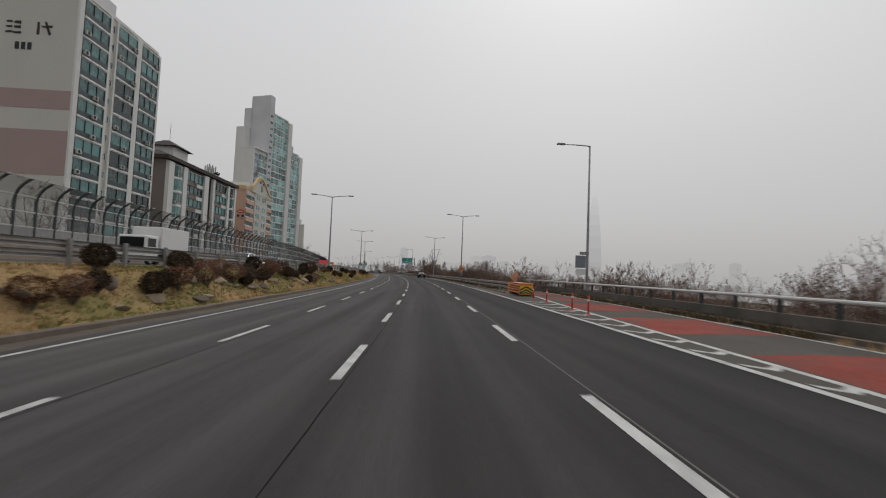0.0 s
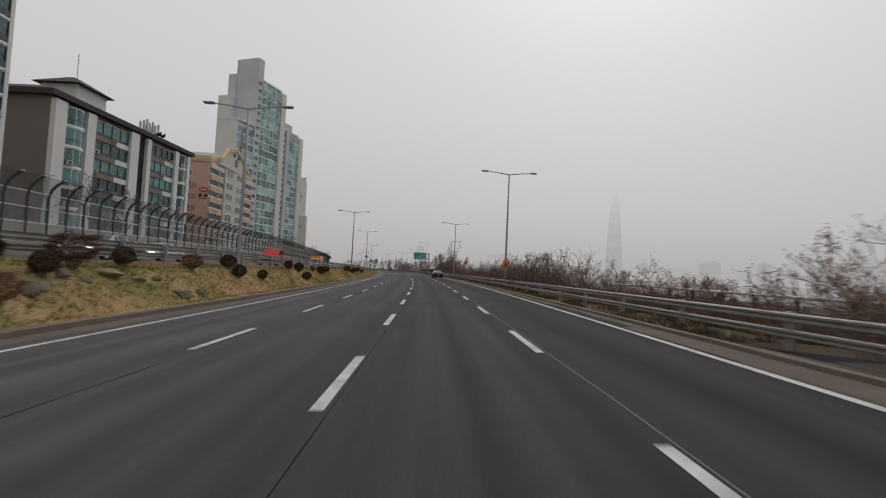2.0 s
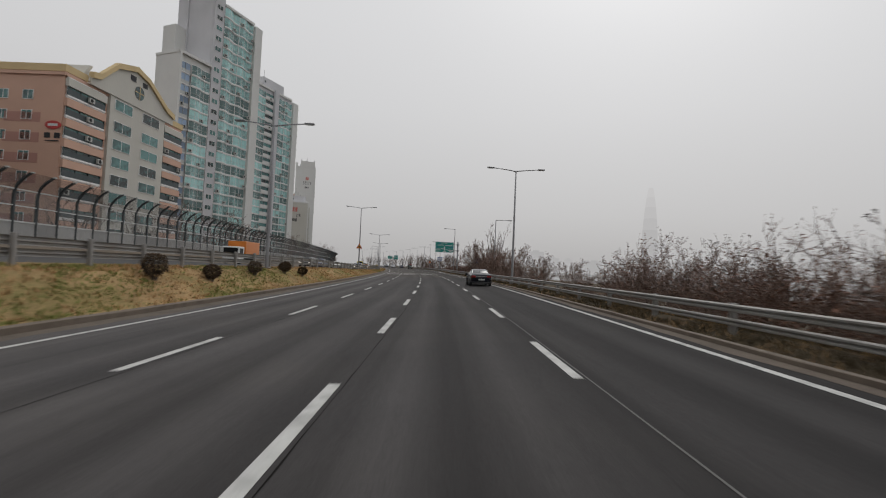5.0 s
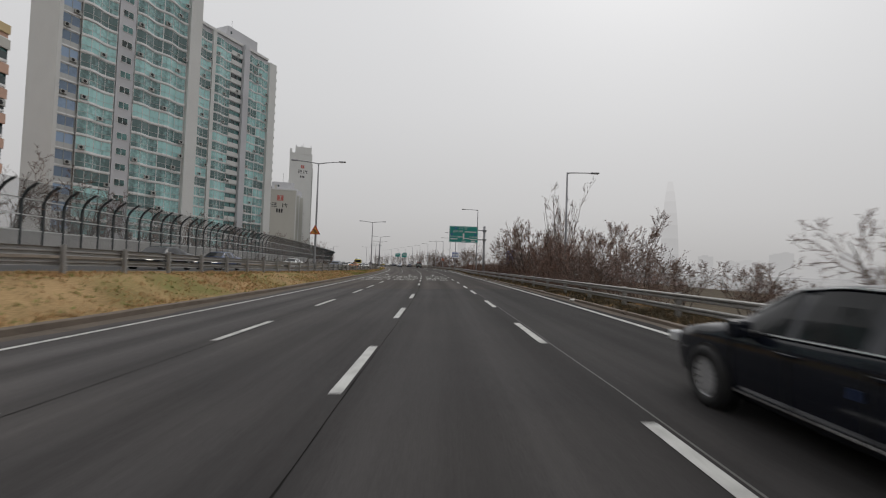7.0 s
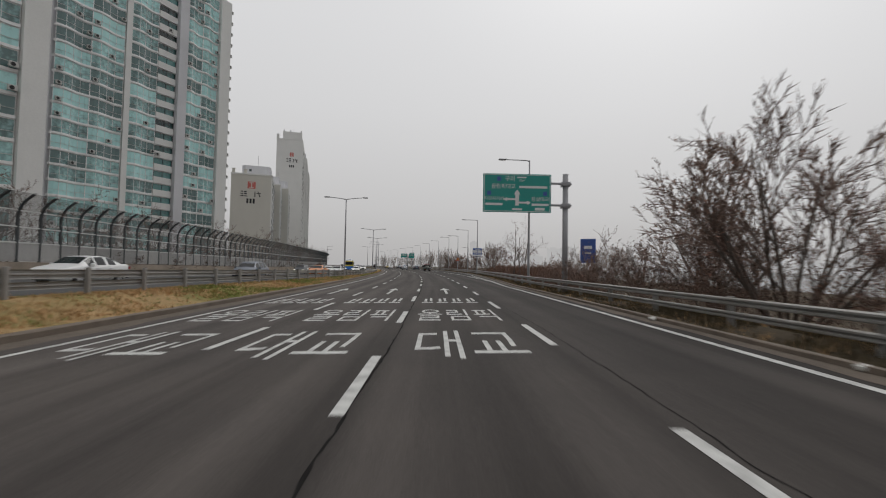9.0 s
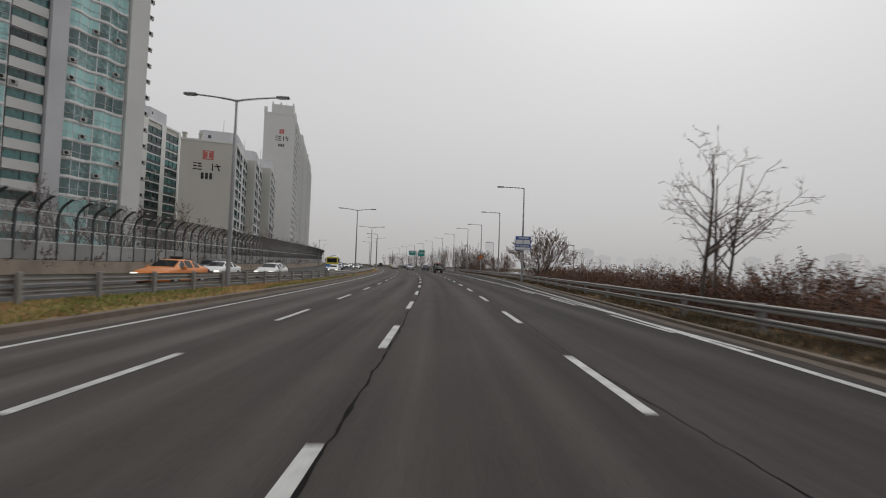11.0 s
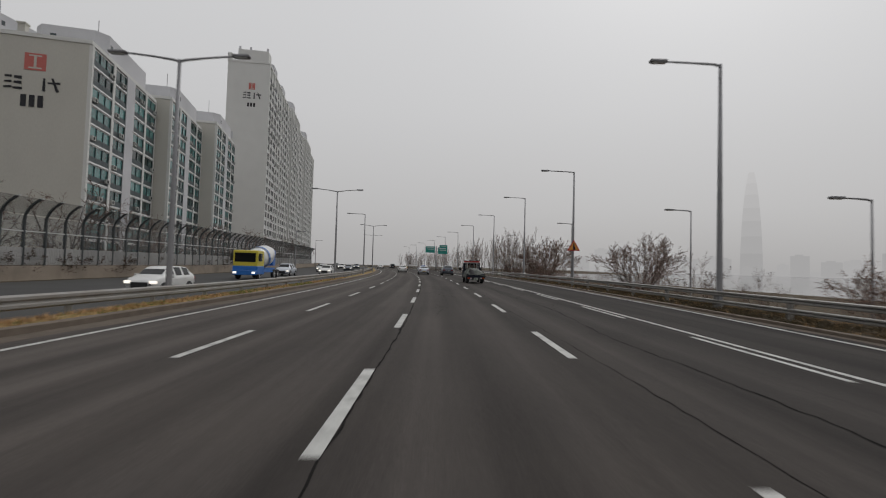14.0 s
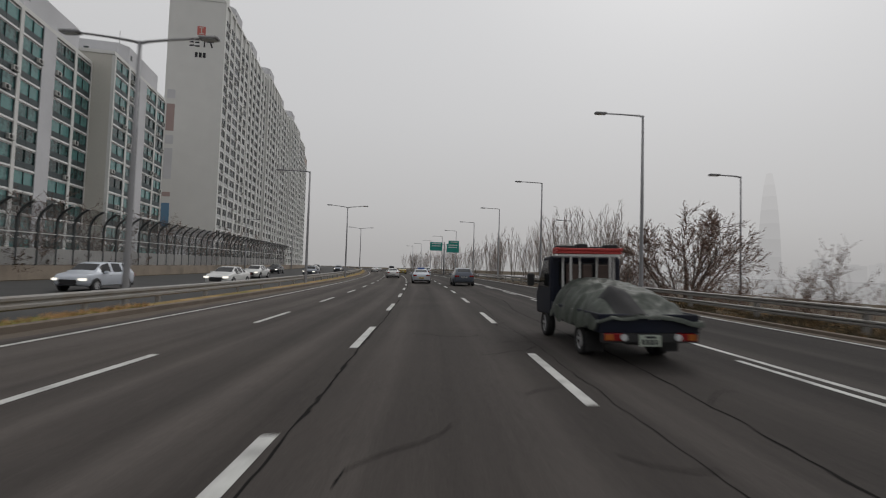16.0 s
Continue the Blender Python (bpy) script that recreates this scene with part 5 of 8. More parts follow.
def stand(ob, s, l, z, scale=1.0, turn=None, first=False):
    m = Matrix.Translation((*at(s, l).xy, z)) @ Matrix.Rotation(prnd.uniform(0, 6.28) if turn is None else turn, 4, "Z")
    size = (scale, scale, scale * prnd.uniform(0.92, 1.08), 1)
    if first:
        ob.matrix_basis = m @ Matrix.Diagonal(size)
        return ob
    c = copy_thing(ob, m)
    c.matrix_basis = m @ Matrix.Diagonal(size)
    return c


tree_wide = bare_tree(3, "wide bare tree with fine spreading twigs on the bank", 6.6, 7, (7, 6, 7), 0.50, 0.72, 0.14, 0.03, 0.2, 0.6, 0.12)
tree_tall = bare_tree(8, "slender bare tree with level branches beside the guard rail", 7.6, 1, (3, 5, 11), 0.44, 0.95, 0.10, 0.05, 0.05, 0.03, 0.095, reach=1.0)
tree_twin = bare_tree(19, "bare tree with two leaning trunks beside the guard rail", 7.0, 2, (3, 5, 9), 0.46, 0.85, 0.10, 0.05, 0.05, 0.2, 0.105, reach=0.95)
tree_round = bare_tree(21, "round bare tree with fine twigs and a few withered leaves", 7.6, 14, (6, 7, 6), 0.50, 0.62, 0.10, 0.03, 0.45, 0.85, 0.18, lsize=0.07, reach=0.60, fine=0.016)
tree_sparse = bare_tree(33, "tall slender tree with dark leaves remaining at its twig tips", 10.5, 9, (4, 4, 4), 0.36, 0.46, 0.06, 0.06, 0.6, 0.26, 0.11, lsize=0.085, reach=0.74, leaf_mat=LEAF_DARK)
tree_brown = bare_tree(36, "dense brown tree with withered leaves on its twigs", 6.6, 9, (6, 6, 5), 0.48, 0.5, 0.12, 0.07, 0.7, 0.62, 0.12, lsize=0.075, reach=0.66)
tree_poplar = bare_tree(41, "pale bare roadside tree with close upright branches", 7.8, 9, (6, 5), 0.36, 0.38, 0.05, 0.10, 1.4, 0.34, 0.08, lsize=0.08, reach=0.86, twig_mat=TWIG_PALE, fine=0.016)
tree_low = bare_tree(52, "bare garden tree behind the noise barrier", 9.6, 5, (4, 5, 5), 0.48, 0.7, 0.13, 0.05, 0.03, 0.6, 0.15, fine=0.02)
shrub_brown = shrub(5, "dense brown leafless shrub on the river bank", 3.2, 3.8, 24, 1.6, LEAF_DRY)
shrub_rust = shrub(6, "rust-brown withered shrub on the river bank", 2.5, 3.6, 24, 3.4, LEAF_RUST)
shrub_dark = shrub(12, "dense dark hedge shrub behind the noise barrier", 3.2, 3.6, 22, 4.5, LEAF_DARK, leaf_size=0.085)
shrub_grey = shrub(7, "grey-brown tangled shrub on the river bank", 3.4, 3.6, 24, 1.8, LEAF_GREY)


def ball_shrub(seed, label, radius, squash, material, count, size):
    """A clipped round bush: short stems under a dense, slightly lumpy ball of small leaves."""
    r = random.Random(seed)
    bt, bl = bmesh.new(), bmesh.new()
    mid = Vector((0, 0, radius * squash + 0.12))
    for k in range(9):
        a = r.uniform(0, 6.28)
        stick(bt, Vector((math.cos(a) * 0.05, math.sin(a) * 0.05, -0.05)), mid + Vector((math.cos(a) * radius * 0.6, math.sin(a) * radius * 0.6, r.uniform(-0.1, 0.2))), 0.022, 0.008, 4)
    for k in range(count):
        d = Vector((r.gauss(0, 1), r.gauss(0, 1), r.gauss(0, 1))).normalized()
        lump = 1 + 0.22 * noise.noise(d * 1.7 + Vector((seed, 0, 0))) + 0.1 * noise.noise(d * 5 + Vector((0, seed, 0)))
        p = d * radius * lump * r.uniform(0.55, 1.03) ** 0.5
        leaf(bl, mid + Vector((p.x, p.y, p.z * squash)), size * r.uniform(0.7, 1.5), r)
    sh = thing("shrub", label, "shrub")
    part("stem", bt, BARK, sh)
    part("crown", bl, material, sh)
    return sh


shrub_ball = ball_shrub(9, "round dark clipped shrub on the verge", 0.40, 0.9, LEAF_DARK, 2300, 0.055)
shrub_straw = ball_shrub(10, "rust-coloured dry bush on the verge", 0.52, 0.8, LEAF_RUST, 1700, 0.055)

stand(tree_wide, 83.5, 14.0, ground_right(83.5, 14.0), 1.05, first=True)
for s_, l_, k_ in ((58, 17, 0.6), (63.5, 19, 0.65), (70, 17, 0.7), (96, 13.8, 0.65), (122, 12.9, 0.7), (131.5, 12.6, 0.8), (139.5, 15, 0.5), (147.5, 13.2, 0.8), (143.6, 13.4, 0.62), (141.2, 15.2, 0.7), (193, 13.5, 0.9)):
    stand(tree_wide, s_, l_, ground_right(s_, l_), k_)
stand(tree_tall, 212.3, 10.7, ground_right(212.3, 10.7), 0.95, first=True)
stand(tree_twin, 212.8, 11.8, ground_right(212.8, 11.8), 0.95, first=True)
stand(tree_round, 252.0, 15.0, ground_right(252, 15.0), 1.22, first=True)
for s_, l_, k_ in ((281.5, 16.2, 0.85), (266, 19.5, 0.6), (312, 18.2, 1.25), (174.5, 12.8, 1.3), (181, 14.5, 1.0), (326, 21, 0.85), (334, 19, 0.75), (52, 20, 0.55)):
    stand(tree_round, s_, l_, ground_right(s_, l_), k_)
stand(tree_sparse, 163.5, 13.2, ground_right(163.5, 13.2), 1.1, first=True)
stand(tree_sparse, 167.0, 14.0, ground_right(167.0, 14.0), 0.95)
stand(tree_brown, 155.5, 12.2, ground_right(155.5, 12.2), 1.05, first=True)
for s_, l_, k_ in ((151.5, 13.6, 1.1), (158.5, 14.0, 1.1), (164.0, 12.4, 0.9), (168.5, 13.0, 0.95), (171.5, 14.5, 0.9), (37.0, 17.0, 0.62), (44.0, 16.0, 0.55), (186, 13.0, 0.8)):
    stand(tree_brown, s_, l_, ground_right(s_, l_), k_)
stand(tree_poplar, 318.0, 15.6, ground_right(318, 15.6), 0.8, first=True)
for k_ in range(48):
    s_ = 319.5 + k_ * 2.5 * (1 + 0.016 * k_) + prnd.uniform(-0.9, 0.9)
    l_ = rail_right(s_) + prnd.uniform(3.0, 7.5)
    stand(tree_poplar, s_, l_, ground_right(s_, l_), prnd.uniform(0.85, 1.15))
# scrub along the bank
stand(shrub_brown, 100, 12.4, ground_right(100, 12.4), 1.0, first=True)
stand(shrub_rust, 4, 16.0, ground_right(4, 16.0), 1.0, first=True)
stand(shrub_grey, 90, 12.5, ground_right(90, 12.5), 1.0, first=True)
for k_ in range(140):
    s_ = -6 + k_ * 1.75 * (1 + 0.0024 * k_) + prnd.uniform(-0.7, 0.7)
    pick_ = prnd.random()
    if s_ < 45:
        kinds_, big_ = [shrub_rust, shrub_brown, shrub_brown, shrub_grey], 0.95
    elif s_ < 62:
        kinds_, big_ = [shrub_rust, shrub_brown, shrub_grey, shrub_rust], 0.85
        if pick_ < 0.3:
            continue
    elif s_ < 112:
        kinds_, big_ = [shrub_brown, shrub_grey, shrub_brown, shrub_rust], 1.05
    elif s_ < 146:
        kinds_, big_ = [shrub_brown, shrub_grey, shrub_rust], 0.58
        if pick_ < 0.5:
            continue
    elif s_ < 200:
        kinds_, big_ = [shrub_brown, shrub_grey, shrub_brown], 0.95
    elif s_ < 252:
        kinds_, big_ = [shrub_rust, shrub_rust, shrub_brown], 0.85
    elif s_ < 300:
        kinds_, big_ = [shrub_grey, shrub_brown, shrub_grey], 0.72
        if pick_ < 0.35:
            continue
    else:
        kinds_, big_ = [shrub_brown, shrub_grey, shrub_rust], 0.85
    e_ = (rail_right(s_) if s_ > 42 else 15.0)
    l_ = e_ + prnd.uniform(1.7, 4.2)
    stand(prnd.choice(kinds_), s_, l_, ground_right(s_, l_), big_ * prnd.uniform(0.78, 1.18))
for k_ in range(18):
    s_ = 63 + k_ * 2.6 + prnd.uniform(-0.5, 0.5)
    l_ = rail_right(s_) + prnd.uniform(1.6, 3.6)
    stand(prnd.choice([shrub_brown, shrub_grey, shrub_brown, shrub_rust]), s_, l_, ground_right(s_, l_), prnd.uniform(0.9, 1.15))
for k_ in range(34):
    s_ = 201 + k_ * 1.5 + prnd.uniform(-0.5, 0.5)
    l_ = rail_right(s_) + prnd.uniform(3.5, 6.0)
    stand(shrub_rust, s_, l_, ground_right(s_, l_), prnd.uniform(1.15, 1.45))
for k_ in range(34):
    s_ = 0 + k_ * 7.2 + prnd.uniform(-1.5, 1.5)
    if 112 < s_ < 147 or 205 < s_:
        continue
    e_ = (rail_right(s_) if s_ > 42 else 15.0)
    l_ = e_ + prnd.uniform(4.5, 8)
    stand(prnd.choice([shrub_grey, shrub_brown]), s_, l_, ground_right(s_, l_), prnd.uniform(0.9, 1.25))
# bare planting between the noise barrier and the blocks
stand(tree_low, 6, -35, z_left(6) - 0.1, 1.1, first=True)
for k_ in range(34):
    s_ = 10 + k_ * 11 + prnd.uniform(-2, 2)
    l_ = prnd.uniform(-38, -33.0)
    stand(tree_low, s_, l_, z_left(s_) - 0.1, prnd.uniform(0.85, 1.2))

for k_ in range(36):
    s_ = 150 + k_ * 7.4 + prnd.uniform(-2, 2)
    stand(tree_low, s_, prnd.uniform(-32.8, -31.2), z_left(s_) - 0.1, prnd.uniform(0.9, 1.2))
stand(shrub_dark, 203.0, -31.2, z_left(203) - 0.1, 1.1, first=True)
for k_ in range(58):
    s_ = 205 + k_ * 2.3 + prnd.uniform(-0.6, 0.6)
    stand(shrub_dark, s_, prnd.uniform(-31.6, -30.9), z_left(s_) - 0.1, prnd.uniform(0.95, 1.2))

# boulders and low shrubs set into the verge
def boulder_mesh(seed):
    r = random.Random(seed)
    bm = bmesh.new()
    for k in range(13):
        v = Vector((r.gauss(0, 1), r.gauss(0, 1), r.gauss(0, 0.8))).normalized() * r.uniform(0.4, 0.56)
        bm.verts.new((v.x, v.y, v.z * 0.72))
    hull = bmesh.ops.convex_hull(bm, input=list(bm.verts))
    bmesh.ops.delete(bm, geom=[g for g in hull["geom_unused"] if isinstance(g, bmesh.types.BMVert)], context="VERTS")
    bevelled(bm, 0.035, 1)
    return finish(bm)


BOULDERS = [boulder_mesh(k) for k in range(6)]
for me_ in BOULDERS:
    me_.materials.append(STONE)


def verge_z(s, l):
    g = rail_left(s)
    zl = z_left(s)
    return at(s, l, float(np.interp(l, [g - 0.6, g + 0.9, -9.3, -8.6, -8.18], [zl - cross(s, -11) + 0.02, 0.2 + 0.85 * (zl - cross(s, -10) - 0.2), 0.2 + 0.35 * (zl - cross(s, -9) - 0.2), 0.2, 0.17]))).z


for k_ in range(95):
    s_ = 2 + 0.98 * k_ + prnd.uniform(-0.5, 0.5)
    if s_ > 55 and prnd.random() < 0.55:
        continue
    l_ = prnd.uniform(-10.1, -8.75)
    sz_ = prnd.uniform(0.4, 0.95) if s_ < 55 else prnd.uniform(0.2, 0.45)
    ob_ = part("boulder", BOULDERS[k_ % 6], None)
    ob_.matrix_world = Matrix.Translation((*at(s_, l_).xy, verge_z(s_, l_) + 0.02 * sz_)) @ Euler((prnd.uniform(-0.2, 0.2), prnd.uniform(-0.2, 0.2), prnd.uniform(0, 6.28))).to_matrix().to_4x4() @ Matrix.Diagonal((sz_ * prnd.uniform(0.9, 1.5), sz_, sz_ * prnd.uniform(0.7, 1.1), 1))
    tagged(ob_, "weathered brown boulder set into the verge", "rock", group="verge boulders")
stand(shrub_ball, 20, -9.6, verge_z(20, -9.6), 1.0, first=True)
stand(shrub_straw, 26, -10.2, verge_z(26, -10.2), 1.0, first=True)
for k_ in range(58):
    s_ = 3 + k_ * 1.35 + prnd.uniform(-0.6, 0.6)
    if s_ > 50 and prnd.random() < 0.5:
        continue
    l_ = prnd.uniform(-10.6, -9.0)
    stand(shrub_straw if prnd.random() < 0.25 else shrub_ball, s_, l_, verge_z(s_, l_), prnd.uniform(0.75, 1.45) if s_ < 55 else prnd.uniform(0.6, 1.1))
for s_, l_, k_ in ((82, -9.6, 1.2), (86, -9.9, 0.9), (102, -9.8, 1.2), (106, -9.5, 1.0), (112, -9.8, 1.1), (118, -9.9, 1.1), (121, -9.4, 1.0)):
    stand(shrub_ball, s_, l_, verge_z(s_, l_), k_)


def grass_sheet(name, label, material, spots, hmin, hmax, seed):
    r = random.Random(seed)
    vs, fs = [], []
    for s, l in spots:
        b = at(s, l)
        z = verge_z(s, l) - 0.02
        for _ in range(5):
            a, h = r.uniform(0, 6.28), r.uniform(hmin, hmax)
            w = 0.02
            dx, dy = math.cos(a), math.sin(a)
            ox, oy = r.uniform(-0.12, 0.12), r.uniform(-0.12, 0.12)
            k = len(vs)
            vs += [(b.x + ox - dy * w, b.y + oy + dx * w, z), (b.x + ox + dy * w, b.y + oy - dx * w, z), (b.x + ox + dx * h * 0.5, b.y + oy + dy * h * 0.5, z + h * 0.85)]
            fs.append((k, k + 1, k + 2))
    me = bpy.data.meshes.new("grass")
    me.from_pydata(vs, [], fs)
    ob = part(name, me, material)
    return tagged(ob, label, "grass", kind="stuff")


def patches(n, s0, s1, test, seed):
    r = random.Random(seed)
    out = []
    while len(out) < n:
        s = r.uniform(s0, s1)
        l = r.uniform(rail_left(s) - 0.3, -8.25)
        if test(noise.noise(Vector((s * 0.16, l * 0.55, seed % 2))), r, s, l):
            out.append((s, l))
    return out


grass_sheet("grass", "patches of dry straw-coloured grass on the verge", GRASS_DRY, patches(20000, 0, 300, lambda n, r, s, l: n > -0.1 or r.random() < 0.2, 2), 0.06, 0.2, 4)
grass_sheet("grass", "patches of fresh green grass on the verge", GRASS_GREEN, patches(24000, 0, 300, lambda n, r, s, l: (n < 0.05 and not 116 < s < 180) or r.random() < 0.12, 4), 0.05, 0.17, 5)


def rough_grass(name, label, material, n, s0, s1, seed, hmin, hmax):
    """Rough tufts on the strip under and behind the right guard rail, and beside the ramp."""
    r = random.Random(seed)
    vs, fs = [], []
    while len(fs) < n * 5:
        s = r.uniform(s0, s1)
        l = (rail_right(s) + r.uniform(-0.9, 1.8)) if s > 44 else (ramp_outer_edge(s) + r.uniform(0.1, 1.1))
        if noise.noise(Vector((s * 0.45, l * 0.9, seed))) < -0.15:
            continue
        b = at(s, l)
        for _ in range(5):
            a, h, w = r.uniform(0, 6.28), r.uniform(hmin, hmax), 0.014
            dx, dy = math.cos(a), math.sin(a)
            ox, oy = r.uniform(-0.13, 0.13), r.uniform(-0.13, 0.13)
            k = len(vs)
            vs += [(b.x + ox - dy * w, b.y + oy + dx * w, b.z - 0.04), (b.x + ox + dy * w, b.y + oy - dx * w, b.z - 0.04), (b.x + ox + dx * h * 0.6, b.y + oy + dy * h * 0.6, b.z + h * 0.8)]
            fs.append((k, k + 1, k + 2))
    me = bpy.data.meshes.new("grass")
    me.from_pydata(vs, [], fs)
    return tagged(part(name, me, material), label, "grass", kind="stuff")


def ramp_outer_edge(s):
    return along(s, [(-60, 9.9), (9, 10.95), (18, 11.5), (27, 11.8), (37, 12.3), (60, 13.2)])


GRASS_DULL = mat("dull_winter_grass", (0.085, 0.068, 0.042), 0.95, vary=0.45, scale=1.0, island=0.4, bump=0, spec=0.1)
rough_grass("grass", "dull brown winter grass under the guard rail", GRASS_DULL, 36000, 0, 310, 31, 0.08, 0.32)
rough_grass("grass", "straw-coloured weeds under the guard rail", GRASS_DRY, 5000, 0, 310, 32, 0.1, 0.3)


# ---- vehicles ----
def paint(name, color, rough=0.28, metal=0.0):
    return mat(name, color, rough, metal=metal, vary=0.05, scale=1.5, fine=20, bump=0.0, coat=0.15, spec=0.4)


CAR_SILVER = paint("silver_white_paint", (0.52, 0.55, 0.60), 0.3, 0.15)
CAR_WHITE = paint("white_paint", (0.66, 0.66, 0.65))
CAR_BLACK = paint("blue_black_paint", (0.006, 0.008, 0.014), 0.12)
CAR_GREY = paint("slate_grey_paint", (0.11, 0.125, 0.155), 0.3, 0.2)
CAR_RED = paint("red_paint", (0.52, 0.035, 0.025))
CAR_ORANGE = paint("orange_paint", (0.62, 0.19, 0.03))
CAR_BLUE = paint("dark_blue_paint", (0.035, 0.06, 0.14))
CAR_YELLOW = paint("dull_yellow_paint", (0.36, 0.27, 0.05))
TRUCK_NAVY = mat("dark_navy_paint", (0.009, 0.012, 0.024), 0.5, vary=0.15, scale=2, fine=20, bump=0.0, spec=0.2, dirt=(0.03, 0.028, 0.026), dirt_amount=0.4)
CAR_GLASS = mat("tinted_car_glass", (0.008, 0.009, 0.010), 0.08, vary=0.1, bump=0, spec=0.3)
REAR_GLASS = mat("grey_rear_glass", (0.05, 0.055, 0.06), 0.08, vary=0.1, bump=0, spec=0.7)
CHROME = mat("chrome", (0.62, 0.62, 0.62), 0.18, metal=0.95, vary=0.05, bump=0)
ALLOY = mat("alloy_rim", (0.50, 0.50, 0.51), 0.4, metal=0.4, vary=0.1, bump=0)
TAIL_RED = mat("red_tail_lamp", (0.22, 0.012, 0.012), 0.2, vary=0.15, bump=0)
AMBER = mat("amber_lamp", (0.32, 0.09, 0.015), 0.25, vary=0.1, bump=0)
LAMP_CLEAR = mat("clear_lamp", (0.55, 0.56, 0.57), 0.15, vary=0.1, bump=0)
HEAD_ON = plain_glow("lit_headlamp", (1.0, 0.95, 0.85), 1.3)
TRIM = mat("black_plastic", (0.02, 0.02, 0.021), 0.6, vary=0.1, bump=0.05)
PLATE_WHITE = mat("white_number_plate", (0.58, 0.6, 0.58), 0.5, vary=0.05, bump=0)
PLATE_YELLOW = mat("yellow_number_plate", (0.60, 0.40, 0.04), 0.5, vary=0.05, bump=0)
PLATE_GREEN = mat("pale_green_number_plate", (0.42, 0.47, 0.40), 0.5, vary=0.05, bump=0)


def lerp_rows(table, n):
    """Resample stations (y, half width, bottom, belt, roof, roof half width) to n rows, smoothly."""
    a = np.array(table, float)
    y = np.linspace(a[0, 0], a[-1, 0], n)
    return [[float(v)] + [float(np.interp(v, a[:, 0], a[:, k])) for k in range(1, 6)] for v in y]


def section(w, zb, zt, zr, wr):
    """Right half of a body section, from the sill up to the roof's middle."""
    return [(0.0, zb), (w * 0.86, zb), (w * 0.95, zb + 0.07), (w * 0.985, zb + 0.22), (w, zb + 0.45 * (zt - zb) + 0.05), (w * 0.992, zt - 0.12), (w * 0.965, zt - 0.025), (w * 0.935, zt), (wr + (w * 0.935 - wr) * 0.5, zt + (zr - zt) * 0.5 + 0.015 * (zr > zt + 0.05)), (wr, zr - 0.03 * (zr > zt + 0.05)), (wr * 0.86, zr), (0.0, zr + 0.015)]


def wheel(parent, x, y, side, r=0.335, width=0.22, spokes=10):
    """A wheel standing on the ground; side +1 faces +x."""
    w = part("wheel", tube(bmesh.new(), [(-0.1 * side, 0, 0), (0.02 * side, 0, 0)], r * 0.62, 20), TRIM, parent)
    w.matrix_local = Matrix.Translation((x, y, r))
    bm = bmesh.new()
    seg, prof = 28, [(r * 0.66, -width / 2), (r * 0.93, -width / 2), (r, -width / 2 + 0.03), (r, width / 2 - 0.03), (r * 0.93, width / 2), (r * 0.66, width / 2), (r * 0.64, 0.0)]
    rings = [[bm.verts.new((px * 1.0, rad * math.cos(2 * math.pi * j / seg), rad * math.sin(2 * math.pi * j / seg))) for rad, px in prof] for j in range(seg)]
    for j in range(seg):
        a, b = rings[j], rings[(j + 1) % seg]
        for k in range(len(prof)):
            bm.faces.new((a[k], a[(k + 1) % len(prof)], b[(k + 1) % len(prof)], b[k]))
    bmesh.ops.recalc_face_normals(bm, faces=list(bm.faces))
    part("tyre", bm, BLACK, w, smooth=True)
    bm = bmesh.new()
    xo = side * (width / 2 - 0.03)
    tube(bm, [(xo - side * 0.05, 0, 0), (xo + side * 0.012, 0, 0)], r * 0.15, 12)
    for k in range(spokes):
        a = 2 * math.pi * k / spokes
        c, s_ = math.cos(a), math.sin(a)
        wd = r * 0.055
        v = [bm.verts.new((xo + dx, c * rr - s_ * ww, s_ * rr + c * ww)) for dx in (-side * 0.03, side * 0.004) for rr, ww in ((r * 0.1, -wd * 1.4), (r * 0.66, -wd), (r * 0.66, wd), (r * 0.1, wd * 1.4))]
        for f in ((0, 1, 2, 3), (7, 6, 5, 4), (0, 4, 5, 1), (2, 6, 7, 3), (1, 5, 6, 2)):
            bm.faces.new([v[i] for i in f])
    seg = 24
    for j in range(seg):
        a0, a1 = 2 * math.pi * j / seg, 2 * math.pi * (j + 1) / seg
        v = [bm.verts.new((xo + dx, math.cos(a) * rr, math.sin(a) * rr)) for a in (a0, a1) for rr, dx in ((r * 0.60, 0.0), (r * 0.675, side * 0.012))]
        bm.faces.new((v[0], v[1], v[3], v[2]))
    bmesh.ops.recalc_face_normals(bm, faces=list(bm.faces))
    part("rim", bm, ALLOY, w)
    return w


